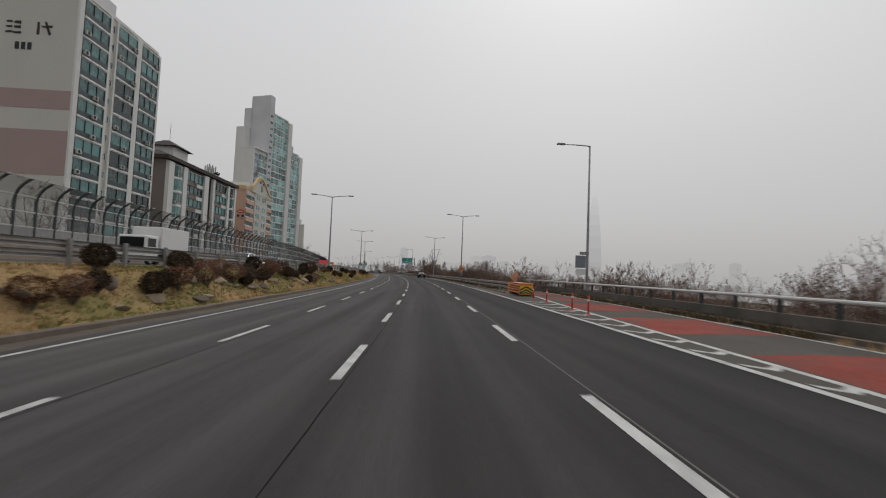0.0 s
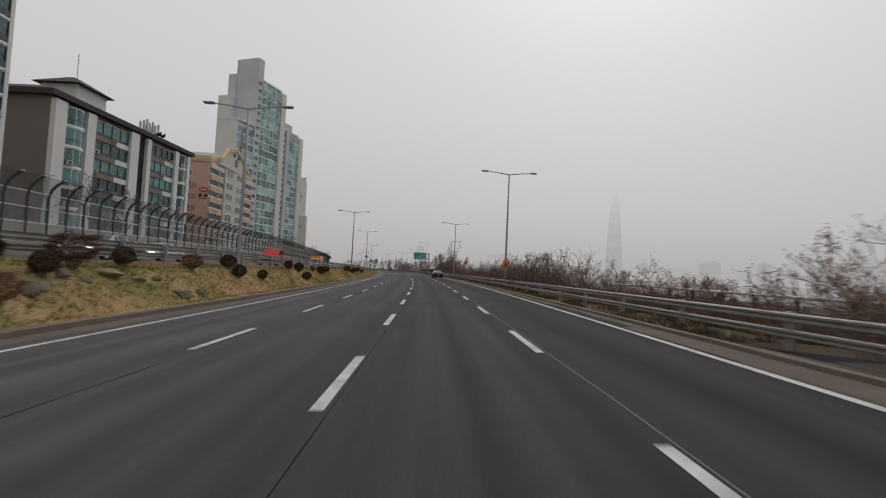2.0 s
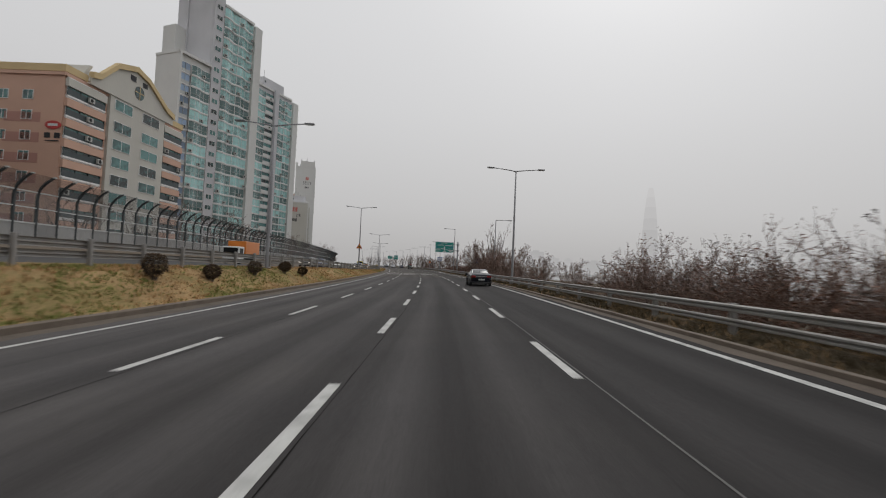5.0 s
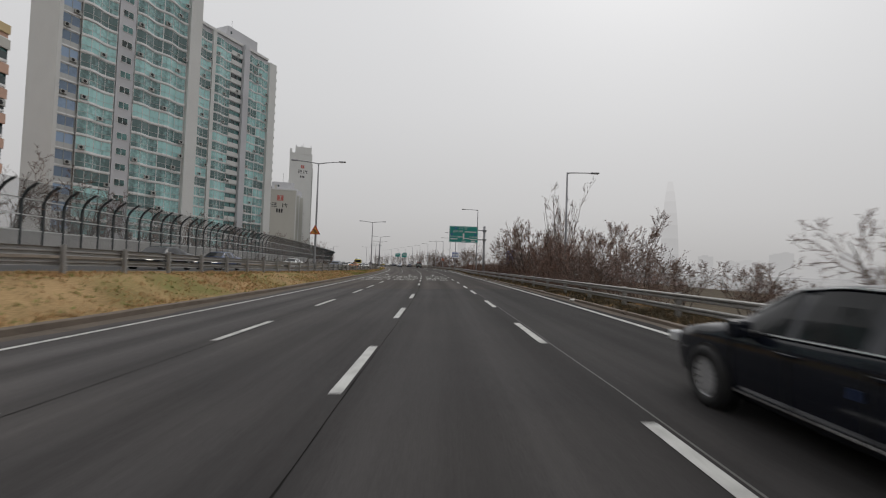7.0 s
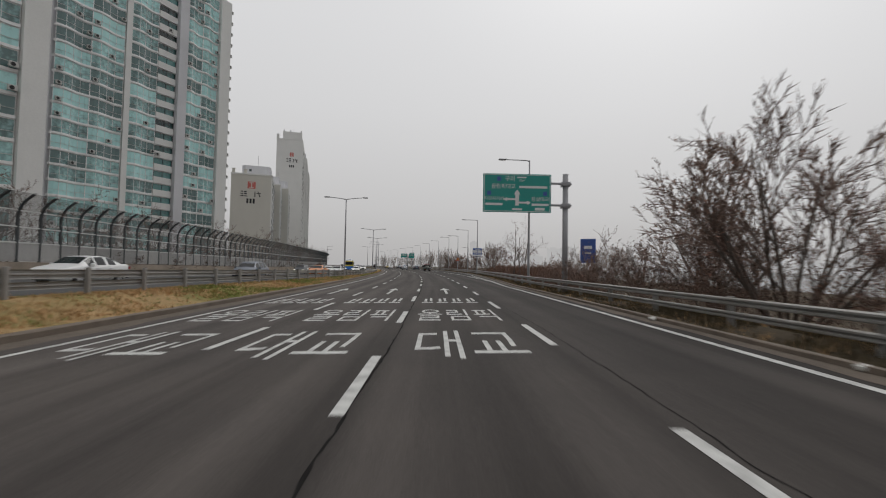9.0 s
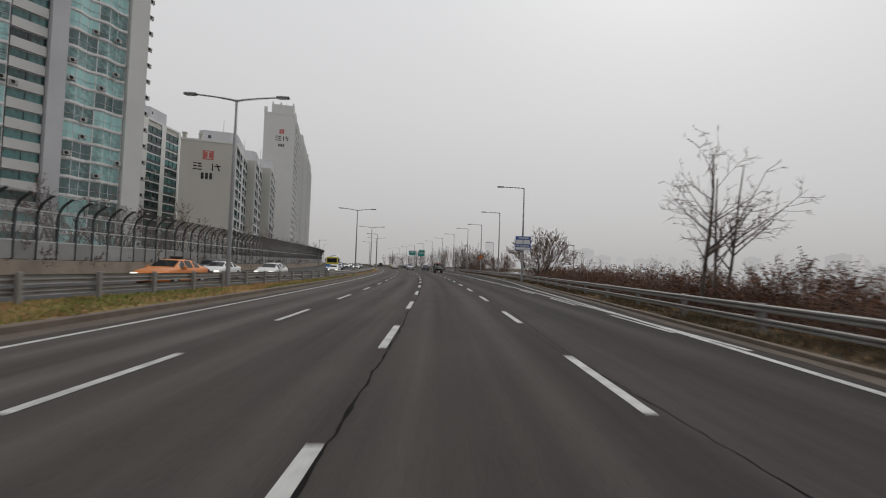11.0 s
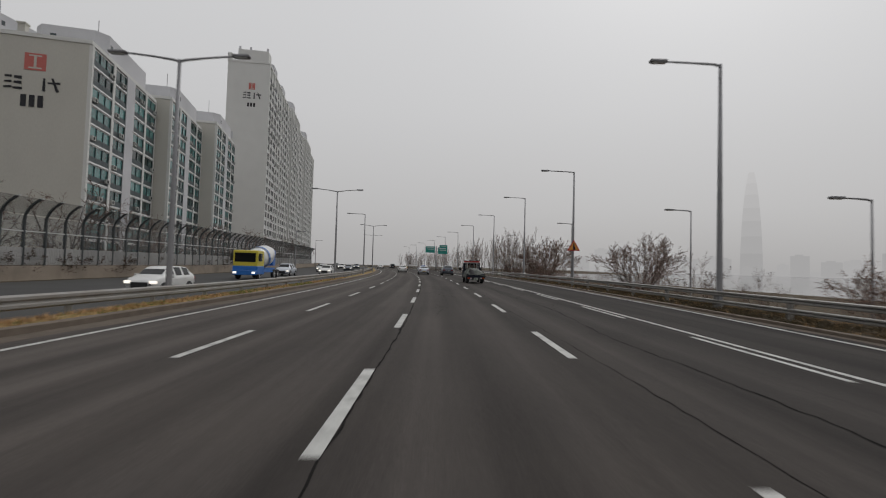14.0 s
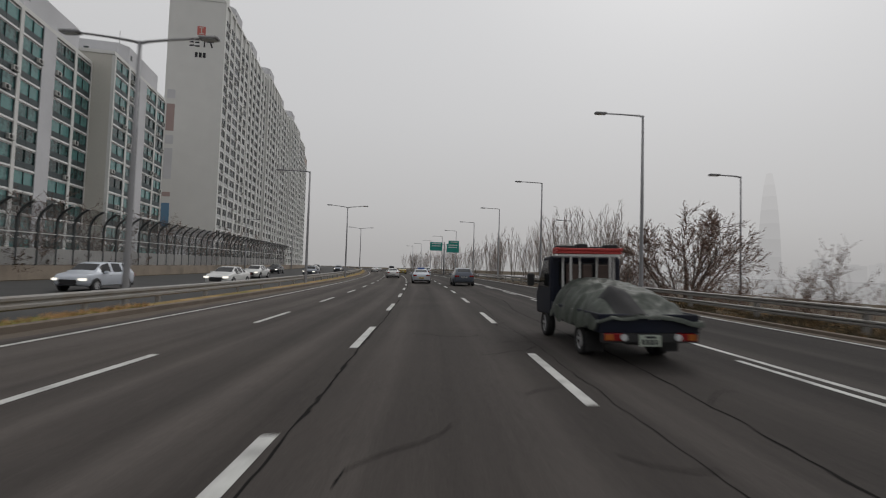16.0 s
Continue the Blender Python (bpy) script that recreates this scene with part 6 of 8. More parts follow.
def skin(rows, j0, j1, y0, y1, out, sides=(1, -1)):
    """A strip of the body's surface between section points j0 and j1 and lengths y0 and y1, on both sides, pushed outwards."""
    bm = bmesh.new()
    rr = [r for r in rows if y0 <= r[0] <= y1]
    for side in sides:
        lines = []
        for r in rr:
            pts = section(*r[1:])
            a, b = pts[j0], pts[j1]
            line = []
            for k in range(4):
                t = 0.06 + 0.88 * k / 3
                idx = j0 + (j1 - j0) * t
                i0 = int(min(idx, j1 - 1))
                f = idx - i0
                px = pts[i0][0] * (1 - f) + pts[i0 + 1][0] * f
                pz = pts[i0][1] * (1 - f) + pts[i0 + 1][1] * f
                line.append(bm.verts.new((side * (px + out), r[0], pz + out * 0.4)))
            lines.append(line)
        for a, b in zip(lines, lines[1:]):
            for k in range(3):
                bm.faces.new((a[k], b[k], b[k + 1], a[k + 1]) if side > 0 else (a[k + 1], b[k + 1], b[k], a[k]))
    bmesh.ops.recalc_face_normals(bm, faces=list(bm.faces))
    return bm


def car(name, label, body_paint, m, stations, wheel_y, r=0.335, glass=CAR_GLASS, screens=(), side_glass=(), spokes=10, plate=PLATE_WHITE, rear_lamps="bar", fine=46, lit=False, category="car", roof_sign=None, amber=False, track=None):
    """A car along +y (front at the larger y). stations: see lerp_rows; screens: (y0, y1) spans of front and rear glass."""
    c = thing(name, label, category, m)
    rows = lerp_rows(stations, fine)
    bm = bmesh.new()
    rings = []
    for r_ in rows:
        half = section(*r_[1:])
        rings.append([bm.verts.new((x, r_[0], z)) for x, z in half] + [bm.verts.new((-x, r_[0], z)) for x, z in reversed(half[1:-1])])
    for a, b in zip(rings, rings[1:]):
        n = len(a)
        for j in range(n):
            bm.faces.new((a[j], a[(j + 1) % n], b[(j + 1) % n], b[j]))
    bm.faces.new(rings[0][::-1])
    bm.faces.new(rings[-1])
    bmesh.ops.recalc_face_normals(bm, faces=list(bm.faces))
    part("body", bm, body_paint, c, smooth=True)
    w = max(s[1] for s in stations)
    # dark wheel housings and wheels
    tr = track or w - 0.062
    for y in wheel_y:
        for side in (1, -1):
            part("wheel_arch", tube(bmesh.new(), [(side * (w - 0.16), y, r * 1.02), (side * (w + 0.003), y, r * 1.02)], r * 1.1, 24), TRIM, c)
            wheel(c, side * tr, y, side, r, spokes=spokes)
    for y0, y1 in side_glass:
        for side in (1, -1):
            part("side_window", skin(rows, 7, 9, y0, y1, 0.006, (side,)), glass, c)
    for y0, y1 in screens:
        bm = bmesh.new()
        rr = [q for q in rows if y0 <= q[0] <= y1]
        lines = []
        for q in rr:
            wr = q[5] * 0.93
            lines.append([bm.verts.new((wr * t, q[0], q[4] + 0.02 - 0.014 * t * t)) for t in (-1, -0.5, 0, 0.5, 1)])
        for a, b in zip(lines, lines[1:]):
            for k in range(4):
                bm.faces.new((a[k], a[k + 1], b[k + 1], b[k]))
        bmesh.ops.recalc_face_normals(bm, faces=list(bm.faces))
        part("windscreen" if y0 > 0 else "rear_window", bm, REAR_GLASS if y0 < 0 else glass, c, smooth=True)
    y_b, y_f = rows[0][0], rows[-1][0]
    zt = rows[1][3]
    # rear: lamps, bumper, plate
    for side in (1, -1):
        x0, x1 = sorted((side * w * 0.52, side * w * 0.93))
        part("tail_lamp", bevelled(boxes((x0, x1, y_b - 0.03, y_b + 0.14, zt - 0.24, zt - 0.09)), 0.02), TAIL_RED, c)
        if amber and side > 0:
            part("indicator", boxes((x0 + 0.22, x1 - 0.04, y_b - 0.036, y_b - 0.031, zt - 0.2, zt - 0.13)), AMBER, c)
        mir = part("mirror", bevelled(boxes((min(side * w, side * (w + 0.2)), max(side * w, side * (w + 0.2)), 0.62, 0.78, zt - 0.1, zt + 0.08)), 0.04, 2), body_paint, c)
        part("mirror_arm", boxes((min(side * (w - 0.1), side * (w + 0.03)), max(side * (w - 0.1), side * (w + 0.03)), 0.66, 0.76, zt - 0.09, zt - 0.03)), TRIM, mir)
        x0, x1 = sorted((side * w * 0.55, side * w * 0.92))
        part("headlamp", bevelled(boxes((x0, x1, y_f - 0.22, y_f + 0.0, 0.6, 0.74)), 0.02), HEAD_ON if lit else LAMP_CLEAR, c)
        for yh in (0.18, -0.75):
            part("door_handle", bevelled(boxes((min(side * (w - 0.02), side * (w + 0.03)), max(side * (w - 0.02), side * (w + 0.03)), yh - 0.11, yh + 0.11, zt - 0.2, zt - 0.165)), 0.008), body_paint, c)
        part("sill_trim", boxes((min(side * (w - 0.03), side * (w + 0.012)), max(side * (w - 0.03), side * (w + 0.012)), wheel_y[0] + 0.5, wheel_y[1] - 0.5, 0.31, 0.335)), CHROME, c)
    part("rear_bumper", bevelled(boxes((-w * 0.84, w * 0.84, y_b - 0.045, y_b + 0.1, 0.24, 0.4)), 0.03, 2), TRIM, c)
    part("front_grille", bevelled(boxes((-w * 0.5, w * 0.5, y_f - 0.1, y_f + 0.02, 0.35, 0.66)), 0.02), TRIM, c)
    if rear_lamps == "bar":
        part("trim_bar", boxes((-w * 0.52, w * 0.52, y_b - 0.012, y_b + 0.05, zt - 0.16, zt - 0.13)), CHROME, c)
    pz = 0.52 if rear_lamps != "high" else 0.75
    pl = part("number_plate", bevelled(boxes((-0.26, 0.26, y_b - 0.035, y_b + 0.02, pz, pz + 0.11)), 0.008), plate, c)
    part("plate_bars", boxes(*[(-0.21 + 0.07 * k, -0.16 + 0.07 * k, y_b - 0.039, y_b - 0.0355, pz + 0.03, pz + 0.085) for k in range(6)]), INK, pl)
    part("aerial", boxes((-0.02, 0.02, rows[0][0] + 1.0, rows[0][0] + 1.22, rows[len(rows) // 3][4] - 0.02, rows[len(rows) // 3][4] + 0.07)), TRIM, c)
    if roof_sign:
        zr = max(q[4] for q in rows)
        part("roof_sign", bevelled(boxes((-0.36, 0.36, -0.35, -0.17, zr, zr + 0.17)), 0.04, 2), roof_sign, c, "blue taxi roof sign")
    return c


# stations: y, half width, bottom, belt, roof, roof half width
SEDAN = [(-2.43, 0.62, 0.42, 0.86, 0.86, 0.55), (-2.36, 0.82, 0.30, 1.00, 1.01, 0.70), (-2.1, 0.90, 0.24, 1.02, 1.05, 0.72), (-1.75, 0.925, 0.20, 1.0, 1.10, 0.70), (-1.15, 0.93, 0.19, 0.98, 1.36, 0.60), (-0.75, 0.93, 0.19, 0.97, 1.445, 0.60), (-0.1, 0.93, 0.19, 0.96, 1.47, 0.61), (0.45, 0.93, 0.19, 0.95, 1.42, 0.61), (1.25, 0.925, 0.19, 0.94, 1.0, 0.70), (1.75, 0.91, 0.20, 0.90, 0.92, 0.72), (2.2, 0.86, 0.22, 0.80, 0.82, 0.66), (2.4, 0.70, 0.28, 0.70, 0.71, 0.55), (2.46, 0.5, 0.36, 0.6, 0.6, 0.4)]
SUV = [(-2.15, 0.70, 0.5, 1.0, 1.02, 0.6), (-2.1, 0.86, 0.36, 1.06, 1.2, 0.62), (-1.75, 0.92, 0.28, 1.06, 1.56, 0.62), (-1.2, 0.925, 0.26, 1.04, 1.62, 0.63), (0.2, 0.925, 0.26, 1.02, 1.63, 0.63), (0.6, 0.925, 0.26, 1.01, 1.55, 0.63), (1.25, 0.92, 0.26, 1.0, 1.08, 0.70), (1.8, 0.90, 0.28, 0.96, 0.98, 0.7), (2.1, 0.80, 0.34, 0.84, 0.85, 0.6), (2.2, 0.6, 0.4, 0.7, 0.7, 0.5)]
VAN = [(-2.5, 0.78, 0.4, 1.15, 1.85, 0.68), (-2.42, 0.92, 0.32, 1.15, 1.95, 0.74), (-1.0, 0.95, 0.3, 1.12, 2.0, 0.75), (0.9, 0.95, 0.3, 1.1, 1.98, 0.75), (1.3, 0.94, 0.3, 1.08, 1.75, 0.74), (2.0, 0.92, 0.3, 1.05, 1.12, 0.78), (2.4, 0.84, 0.34, 0.9, 0.92, 0.7), (2.52, 0.66, 0.42, 0.7, 0.72, 0.5)]
HATCH = [(-1.95, 0.66, 0.44, 0.9, 0.92, 0.55), (-1.88, 0.82, 0.32, 0.98, 1.1, 0.6), (-1.4, 0.86, 0.24, 0.98, 1.42, 0.58), (-0.8, 0.87, 0.22, 0.96, 1.49, 0.59), (0.2, 0.87, 0.22, 0.95, 1.49, 0.59), (0.55, 0.87, 0.22, 0.94, 1.4, 0.6), (1.2, 0.86, 0.22, 0.93, 1.0, 0.66), (1.65, 0.83, 0.25, 0.86, 0.88, 0.64), (1.92, 0.72, 0.3, 0.72, 0.73, 0.55), (2.0, 0.5, 0.38, 0.6, 0.6, 0.4)]
KW = dict(sedan=dict(stations=SEDAN, wheel_y=(-1.42, 1.42), screens=((0.5, 1.2), (-1.72, -0.85)), side_glass=((-1.28, -0.62), (-0.54, 0.18), (0.24, 0.92))),
          suv=dict(stations=SUV, wheel_y=(-1.3, 1.33), r=0.35, screens=((0.65, 1.2), (-2.08, -1.76)), side_glass=((-1.75, -1.0), (-0.92, -0.1), (-0.02, 0.85)), rear_lamps="high"),
          van=dict(stations=VAN, wheel_y=(-1.5, 1.6), r=0.34, screens=((1.32, 1.95),), side_glass=((-2.2, -1.0), (-0.9, 0.4), (0.5, 1.5)), rear_lamps="high"),
          hatch=dict(stations=HATCH, wheel_y=(-1.2, 1.25), r=0.31, screens=((0.6, 1.15), (-1.86, -1.45)), side_glass=((-1.4, -0.7), (-0.62, 0.1), (0.16, 0.9))))


def on_road(s, l, turn=0.0):
    return road_pose(s, l, 0.0, turn, True)


def oncoming(s, l):
    m = Matrix.Translation((*at(s, l).xy, z_left(s))) @ pose(0, 0, 0, 0, 0, math.degrees(heading(s)) + 180)
    return m


# traffic of the near carriageway
k7 = car("sedan", "glossy blue-black saloon car with chrome window trim in the outer lane", CAR_BLACK, on_road(125.25, 5.36), spokes=14, **dict(KW["sedan"], r=0.345))
for side_ in (1, -1):
    bm = bmesh.new()
    rows_ = lerp_rows(SEDAN, 46)
    pts_ = []
    for q_ in rows_:
        if -1.5 <= q_[0] <= 1.0:
            p9 = section(*q_[1:])[9]
            pts_.append((side_ * (p9[0] + 0.012), q_[0], p9[1] + 0.006))
    tube(bm, pts_, 0.014, 5)
    pts_ = [(side_ * (section(*q_[1:])[7][0] + 0.016), q_[0], section(*q_[1:])[7][1] + 0.012) for q_ in rows_ if -1.5 <= q_[0] <= 1.0]
    tube(bm, pts_, 0.013, 5)
    part("window_trim", bm, CHROME, k7, "chrome window surround")
    part("door_seam", boxes(*[(min(side_ * 0.922, side_ * 0.937), max(side_ * 0.922, side_ * 0.937), y - 0.006, y + 0.006, 0.34, 0.92) for y in (-0.58, 0.21, 1.0)]), DARK, k7)
    part("door_guard", boxes((min(side_ * 0.925, side_ * 0.95), max(side_ * 0.925, side_ * 0.95), -0.50, -0.46, 0.62, 0.70)), CAR_BLUE, k7, "small blue door-edge guard")
car("taxi", "silver-white taxi saloon with yellow plate and blue roof sign", CAR_SILVER, on_road(332.5, 1.55), plate=PLATE_YELLOW, roof_sign=SIGN_BLUE, amber=True, rear_lamps="none", **KW["sedan"])
car("sedan", "white saloon car with a black rear lamp bar", CAR_WHITE, on_road(354.5, -1.85), rear_lamps="none", **KW["sedan"])
car("sports_utility_car", "slate grey compact sports utility car in the outer lane", CAR_GREY, on_road(326.5, 5.3), **KW["suv"])
car("taxi", "dull yellow and black taxi far ahead", CAR_YELLOW, on_road(394, 1.0), **KW["sedan"])
car("sedan", "dark saloon car far ahead in traffic", CAR_GREY, on_road(380, 5.0), **KW["sedan"])
car("sedan", "white saloon car far ahead in the fast lane", CAR_WHITE, on_road(428, -5.0), **KW["sedan"])
car("sedan", "white saloon car far ahead in the fast lane", CAR_WHITE, on_road(463, -1.6), **KW["sedan"])
car("sports_utility_car", "white sports utility car on the far outer lane", CAR_WHITE, on_road(406, 8.6), **KW["suv"])
car("van", "dark van far ahead in traffic", CAR_BLACK, on_road(448, 1.8), **KW["van"])

# oncoming traffic
car("taxi", "bright orange taxi saloon on the opposite carriageway", CAR_ORANGE, oncoming(222.2, -14.0), roof_sign=TRIM, lit=True, **KW["sedan"])
car("sedan", "white saloon car on the opposite carriageway", CAR_WHITE, oncoming(236, -17.4), lit=True, **KW["sedan"])
car("sedan", "white saloon car close behind the guard rail", CAR_WHITE, oncoming(240.4, -14.4), lit=True, **KW["sedan"])
car("sports_utility_car", "black sports utility car on the opposite carriageway", CAR_BLACK, oncoming(242.5, -21.0), lit=True, **KW["suv"])
car("hatchback", "white hatchback on the opposite carriageway", CAR_WHITE, oncoming(251, -17.6), lit=True, **KW["hatch"])
car("sedan", "dark saloon car on the opposite carriageway", CAR_GREY, oncoming(264, -21.0), **KW["sedan"])
car("hatchback", "white hatchback on the opposite carriageway", CAR_WHITE, oncoming(274.5, -14.2), lit=True, **KW["hatch"])
car("sedan", "dark blue saloon car behind the guard rail", CAR_BLUE, oncoming(158.5, -16.2), lit=True, **KW["sedan"])
car("sedan", "dark grey saloon car behind the guard rail", CAR_BLACK, oncoming(150.5, -16.2), lit=True, **KW["sedan"])
car("sedan", "silver saloon car on the opposite carriageway", CAR_SILVER, oncoming(45.5, -16.0), **KW["sedan"])
car("sedan", "dark grey saloon car on the opposite carriageway", CAR_GREY, oncoming(61.0, -17.6), lit=True, **KW["sedan"])
car("sedan", "silver saloon car on the opposite carriageway", CAR_SILVER, oncoming(72.5, -21.0), lit=True, **KW["sedan"])
car("sedan", "white saloon car on the opposite carriageway", CAR_WHITE, oncoming(184, -17.6), lit=True, **KW["sedan"])
car("hatchback", "grey hatchback on the opposite carriageway", CAR_GREY, oncoming(198, -14.2), lit=True, **KW["hatch"])
car("sports_utility_car", "teal-grey sports utility car on the opposite carriageway", CAR_SILVER, oncoming(311, -17.8), lit=True, **KW["suv"])
car("sedan", "white saloon car low behind the guard rail", CAR_WHITE, oncoming(320.5, -14.0), lit=True, **KW["sedan"])
for k_, (s_, l_) in enumerate(((338, -17.5), (353, -14), (360, -21), (376, -17.5), (392, -14), (410, -21))):
    car("sedan", "distant car in oncoming traffic", (CAR_WHITE, CAR_GREY, CAR_BLACK)[k_ % 3], oncoming(s_, l_), lit=True, fine=24, **KW["sedan"])


def pickup(m):
    c = thing("pickup_truck", "bright red four-door pickup truck on the opposite carriageway", "pickup truck", m)
    bm = boxes((-0.95, 0.95, -2.7, 2.6, 0.55, 1.12))
    part("body", bevelled(bm, 0.07, 2), CAR_RED, c)
    bm = bmesh.new()
    prism(bm, [(-0.75, 1.1), (1.25, 1.1), (0.75, 1.82), (-0.55, 1.84)], -0.82, 0.82)
    part("cabin", bevelled(bm, 0.05, 2), CAR_RED, c)
    for side in (1, -1):
        bm = bmesh.new()
        prism(bm, [(-0.6, 1.2), (0.12, 1.2), (0.12, 1.74), (-0.5, 1.74)], min(side * 0.815, side * 0.83), max(side * 0.815, side * 0.83))
        prism(bm, [(0.2, 1.2), (1.08, 1.2), (0.7, 1.74), (0.2, 1.74)], min(side * 0.815, side * 0.83), max(side * 0.815, side * 0.83))
        part("side_window", bm, CAR_GLASS, c)
        part("fender", bevelled(boxes((min(side * 0.9, side * 1.0), max(side * 0.9, side * 1.0), 1.2, 2.3, 0.75, 1.0)), 0.03), TRIM, c)
        part("headlamp", tube(bmesh.new(), [(side * 0.62, 2.58, 0.88), (side * 0.62, 2.63, 0.88)], 0.1, 12), LAMP_CLEAR, c)
        for y in (-1.75, 1.72):
            wheel(c, side * 0.84, y, side, 0.41, 0.26, 8)
    part("grille", boxes((-0.5, 0.5, 2.59, 2.63, 0.7, 1.05)), TRIM, c)
    part("bumper", bevelled(boxes((-0.9, 0.9, 2.6, 2.8, 0.5, 0.68)), 0.02), TRIM, c)
    part("bed_liner", boxes((-0.82, 0.82, -2.6, -0.8, 1.1, 1.135)), TRIM, c)
    return c


pickup(oncoming(84.0, -15.2))


def box_truck(m, box_mat, label, box_len=3.2, cab=CAR_WHITE):
    c = thing("box_truck", label, "truck", m)
    part("cab", bevelled(boxes((-0.9, 0.9, 1.2, 2.7, 0.45, 1.95)), 0.12, 3), cab, c)
    part("windscreen", bevelled(boxes((-0.78, 0.78, 2.66, 2.715, 1.15, 1.8)), 0.02), CAR_GLASS, c)
    for side in (1, -1):
        part("side_window", boxes((min(side * 0.88, side * 0.91), max(side * 0.88, side * 0.91), 1.6, 2.5, 1.2, 1.75)), CAR_GLASS, c)
        for y in (-1.4, 2.0):
            wheel(c, side * 0.75, y, side, 0.34, 0.24, 8)
    part("cargo_box", bevelled(boxes((-1.0, 1.0, 1.1 - box_len, 1.1, 0.85, 2.6)), 0.03), box_mat, c)
    part("chassis", boxes((-0.4, 0.4, -2.2, 2.4, 0.45, 0.8)), TRIM, c)
    return c


box_truck(oncoming(33.0, -17.6), CAR_WHITE, "white box truck on the opposite carriageway", 3.6)
box_truck(oncoming(137, -20.8), CAR_ORANGE, "truck with an orange cargo box on the opposite carriageway", 4.2)


def mixer_truck(m):
    c = thing("concrete_mixer_truck", "blue and yellow concrete mixer truck with a white drum", "truck", m)
    blue, yellow = paint("bright_blue_paint", (0.03, 0.16, 0.50)), paint("lemon_yellow_paint", (0.62, 0.52, 0.06))
    part("cab", bevelled(boxes((-1.22, 1.22, 2.2, 4.2, 1.3, 2.95)), 0.1, 2), yellow, c, "yellow upper cab")
    part("cab_base", bevelled(boxes((-1.23, 1.23, 2.1, 4.25, 0.5, 1.38)), 0.08, 2), blue, c, "blue lower cab")
    part("windscreen", bevelled(boxes((-1.05, 1.05, 4.16, 4.215, 1.75, 2.7)), 0.03), CAR_GLASS, c)
    part("bumper", bevelled(boxes((-1.2, 1.2, 4.2, 4.4, 0.45, 0.95)), 0.04), blue, c)
    for side in (1, -1):
        part("side_window", boxes((min(side * 1.2, side * 1.235), max(side * 1.2, side * 1.235), 2.8, 3.9, 1.85, 2.65)), CAR_GLASS, c)
        part("headlamp", boxes((min(side * 0.75, side * 1.1), max(side * 0.75, side * 1.1), 4.4, 4.43, 0.6, 0.8)), HEAD_ON, c)
        part("mirror", boxes((min(side * 1.3, side * 1.5), max(side * 1.3, side * 1.5), 4.0, 4.1, 1.9, 2.6)), TRIM, c)
        for y in (3.2, -1.6, -2.9):
            wheel(c, side * 1.02, y, side, 0.5, 0.3, 8)
        part("side_guard", boxes((min(side * 1.1, side * 1.2), max(side * 1.1, side * 1.2), -0.8, 2.0, 0.7, 1.2)), blue, c)
    part("chassis", boxes((-0.5, 0.5, -3.8, 3.8, 0.7, 1.15)), blue, c)
    bm = bmesh.new()
    tube(bm, [(0, 1.9, 1.95), (0, 1.3, 2.05), (0, 0.2, 2.25), (0, -1.4, 2.55), (0, -2.8, 2.85), (0, -3.4, 3.0)], [0.55, 1.0, 1.2, 1.15, 0.75, 0.45], 24)
    part("drum", bm, CAR_WHITE, c, "white mixing drum", smooth=True)
    bm = bmesh.new()
    tube(bm, [(0, 0.5, 2.2), (0, 0.1, 2.27)], 1.225, 24, caps=False)
    part("drum_band", bm, blue, c)
    part("chute", bevelled(boxes((-0.4, 0.4, -4.2, -3.3, 1.4, 3.2)), 0.05), blue, c)
    return c


mixer_truck(oncoming(299.5, -17.6))


CLOTH_BROWN = mat("dull_brown_cloth", (0.09, 0.065, 0.055), 0.9, vary=0.3, scale=5, bump=0.2)


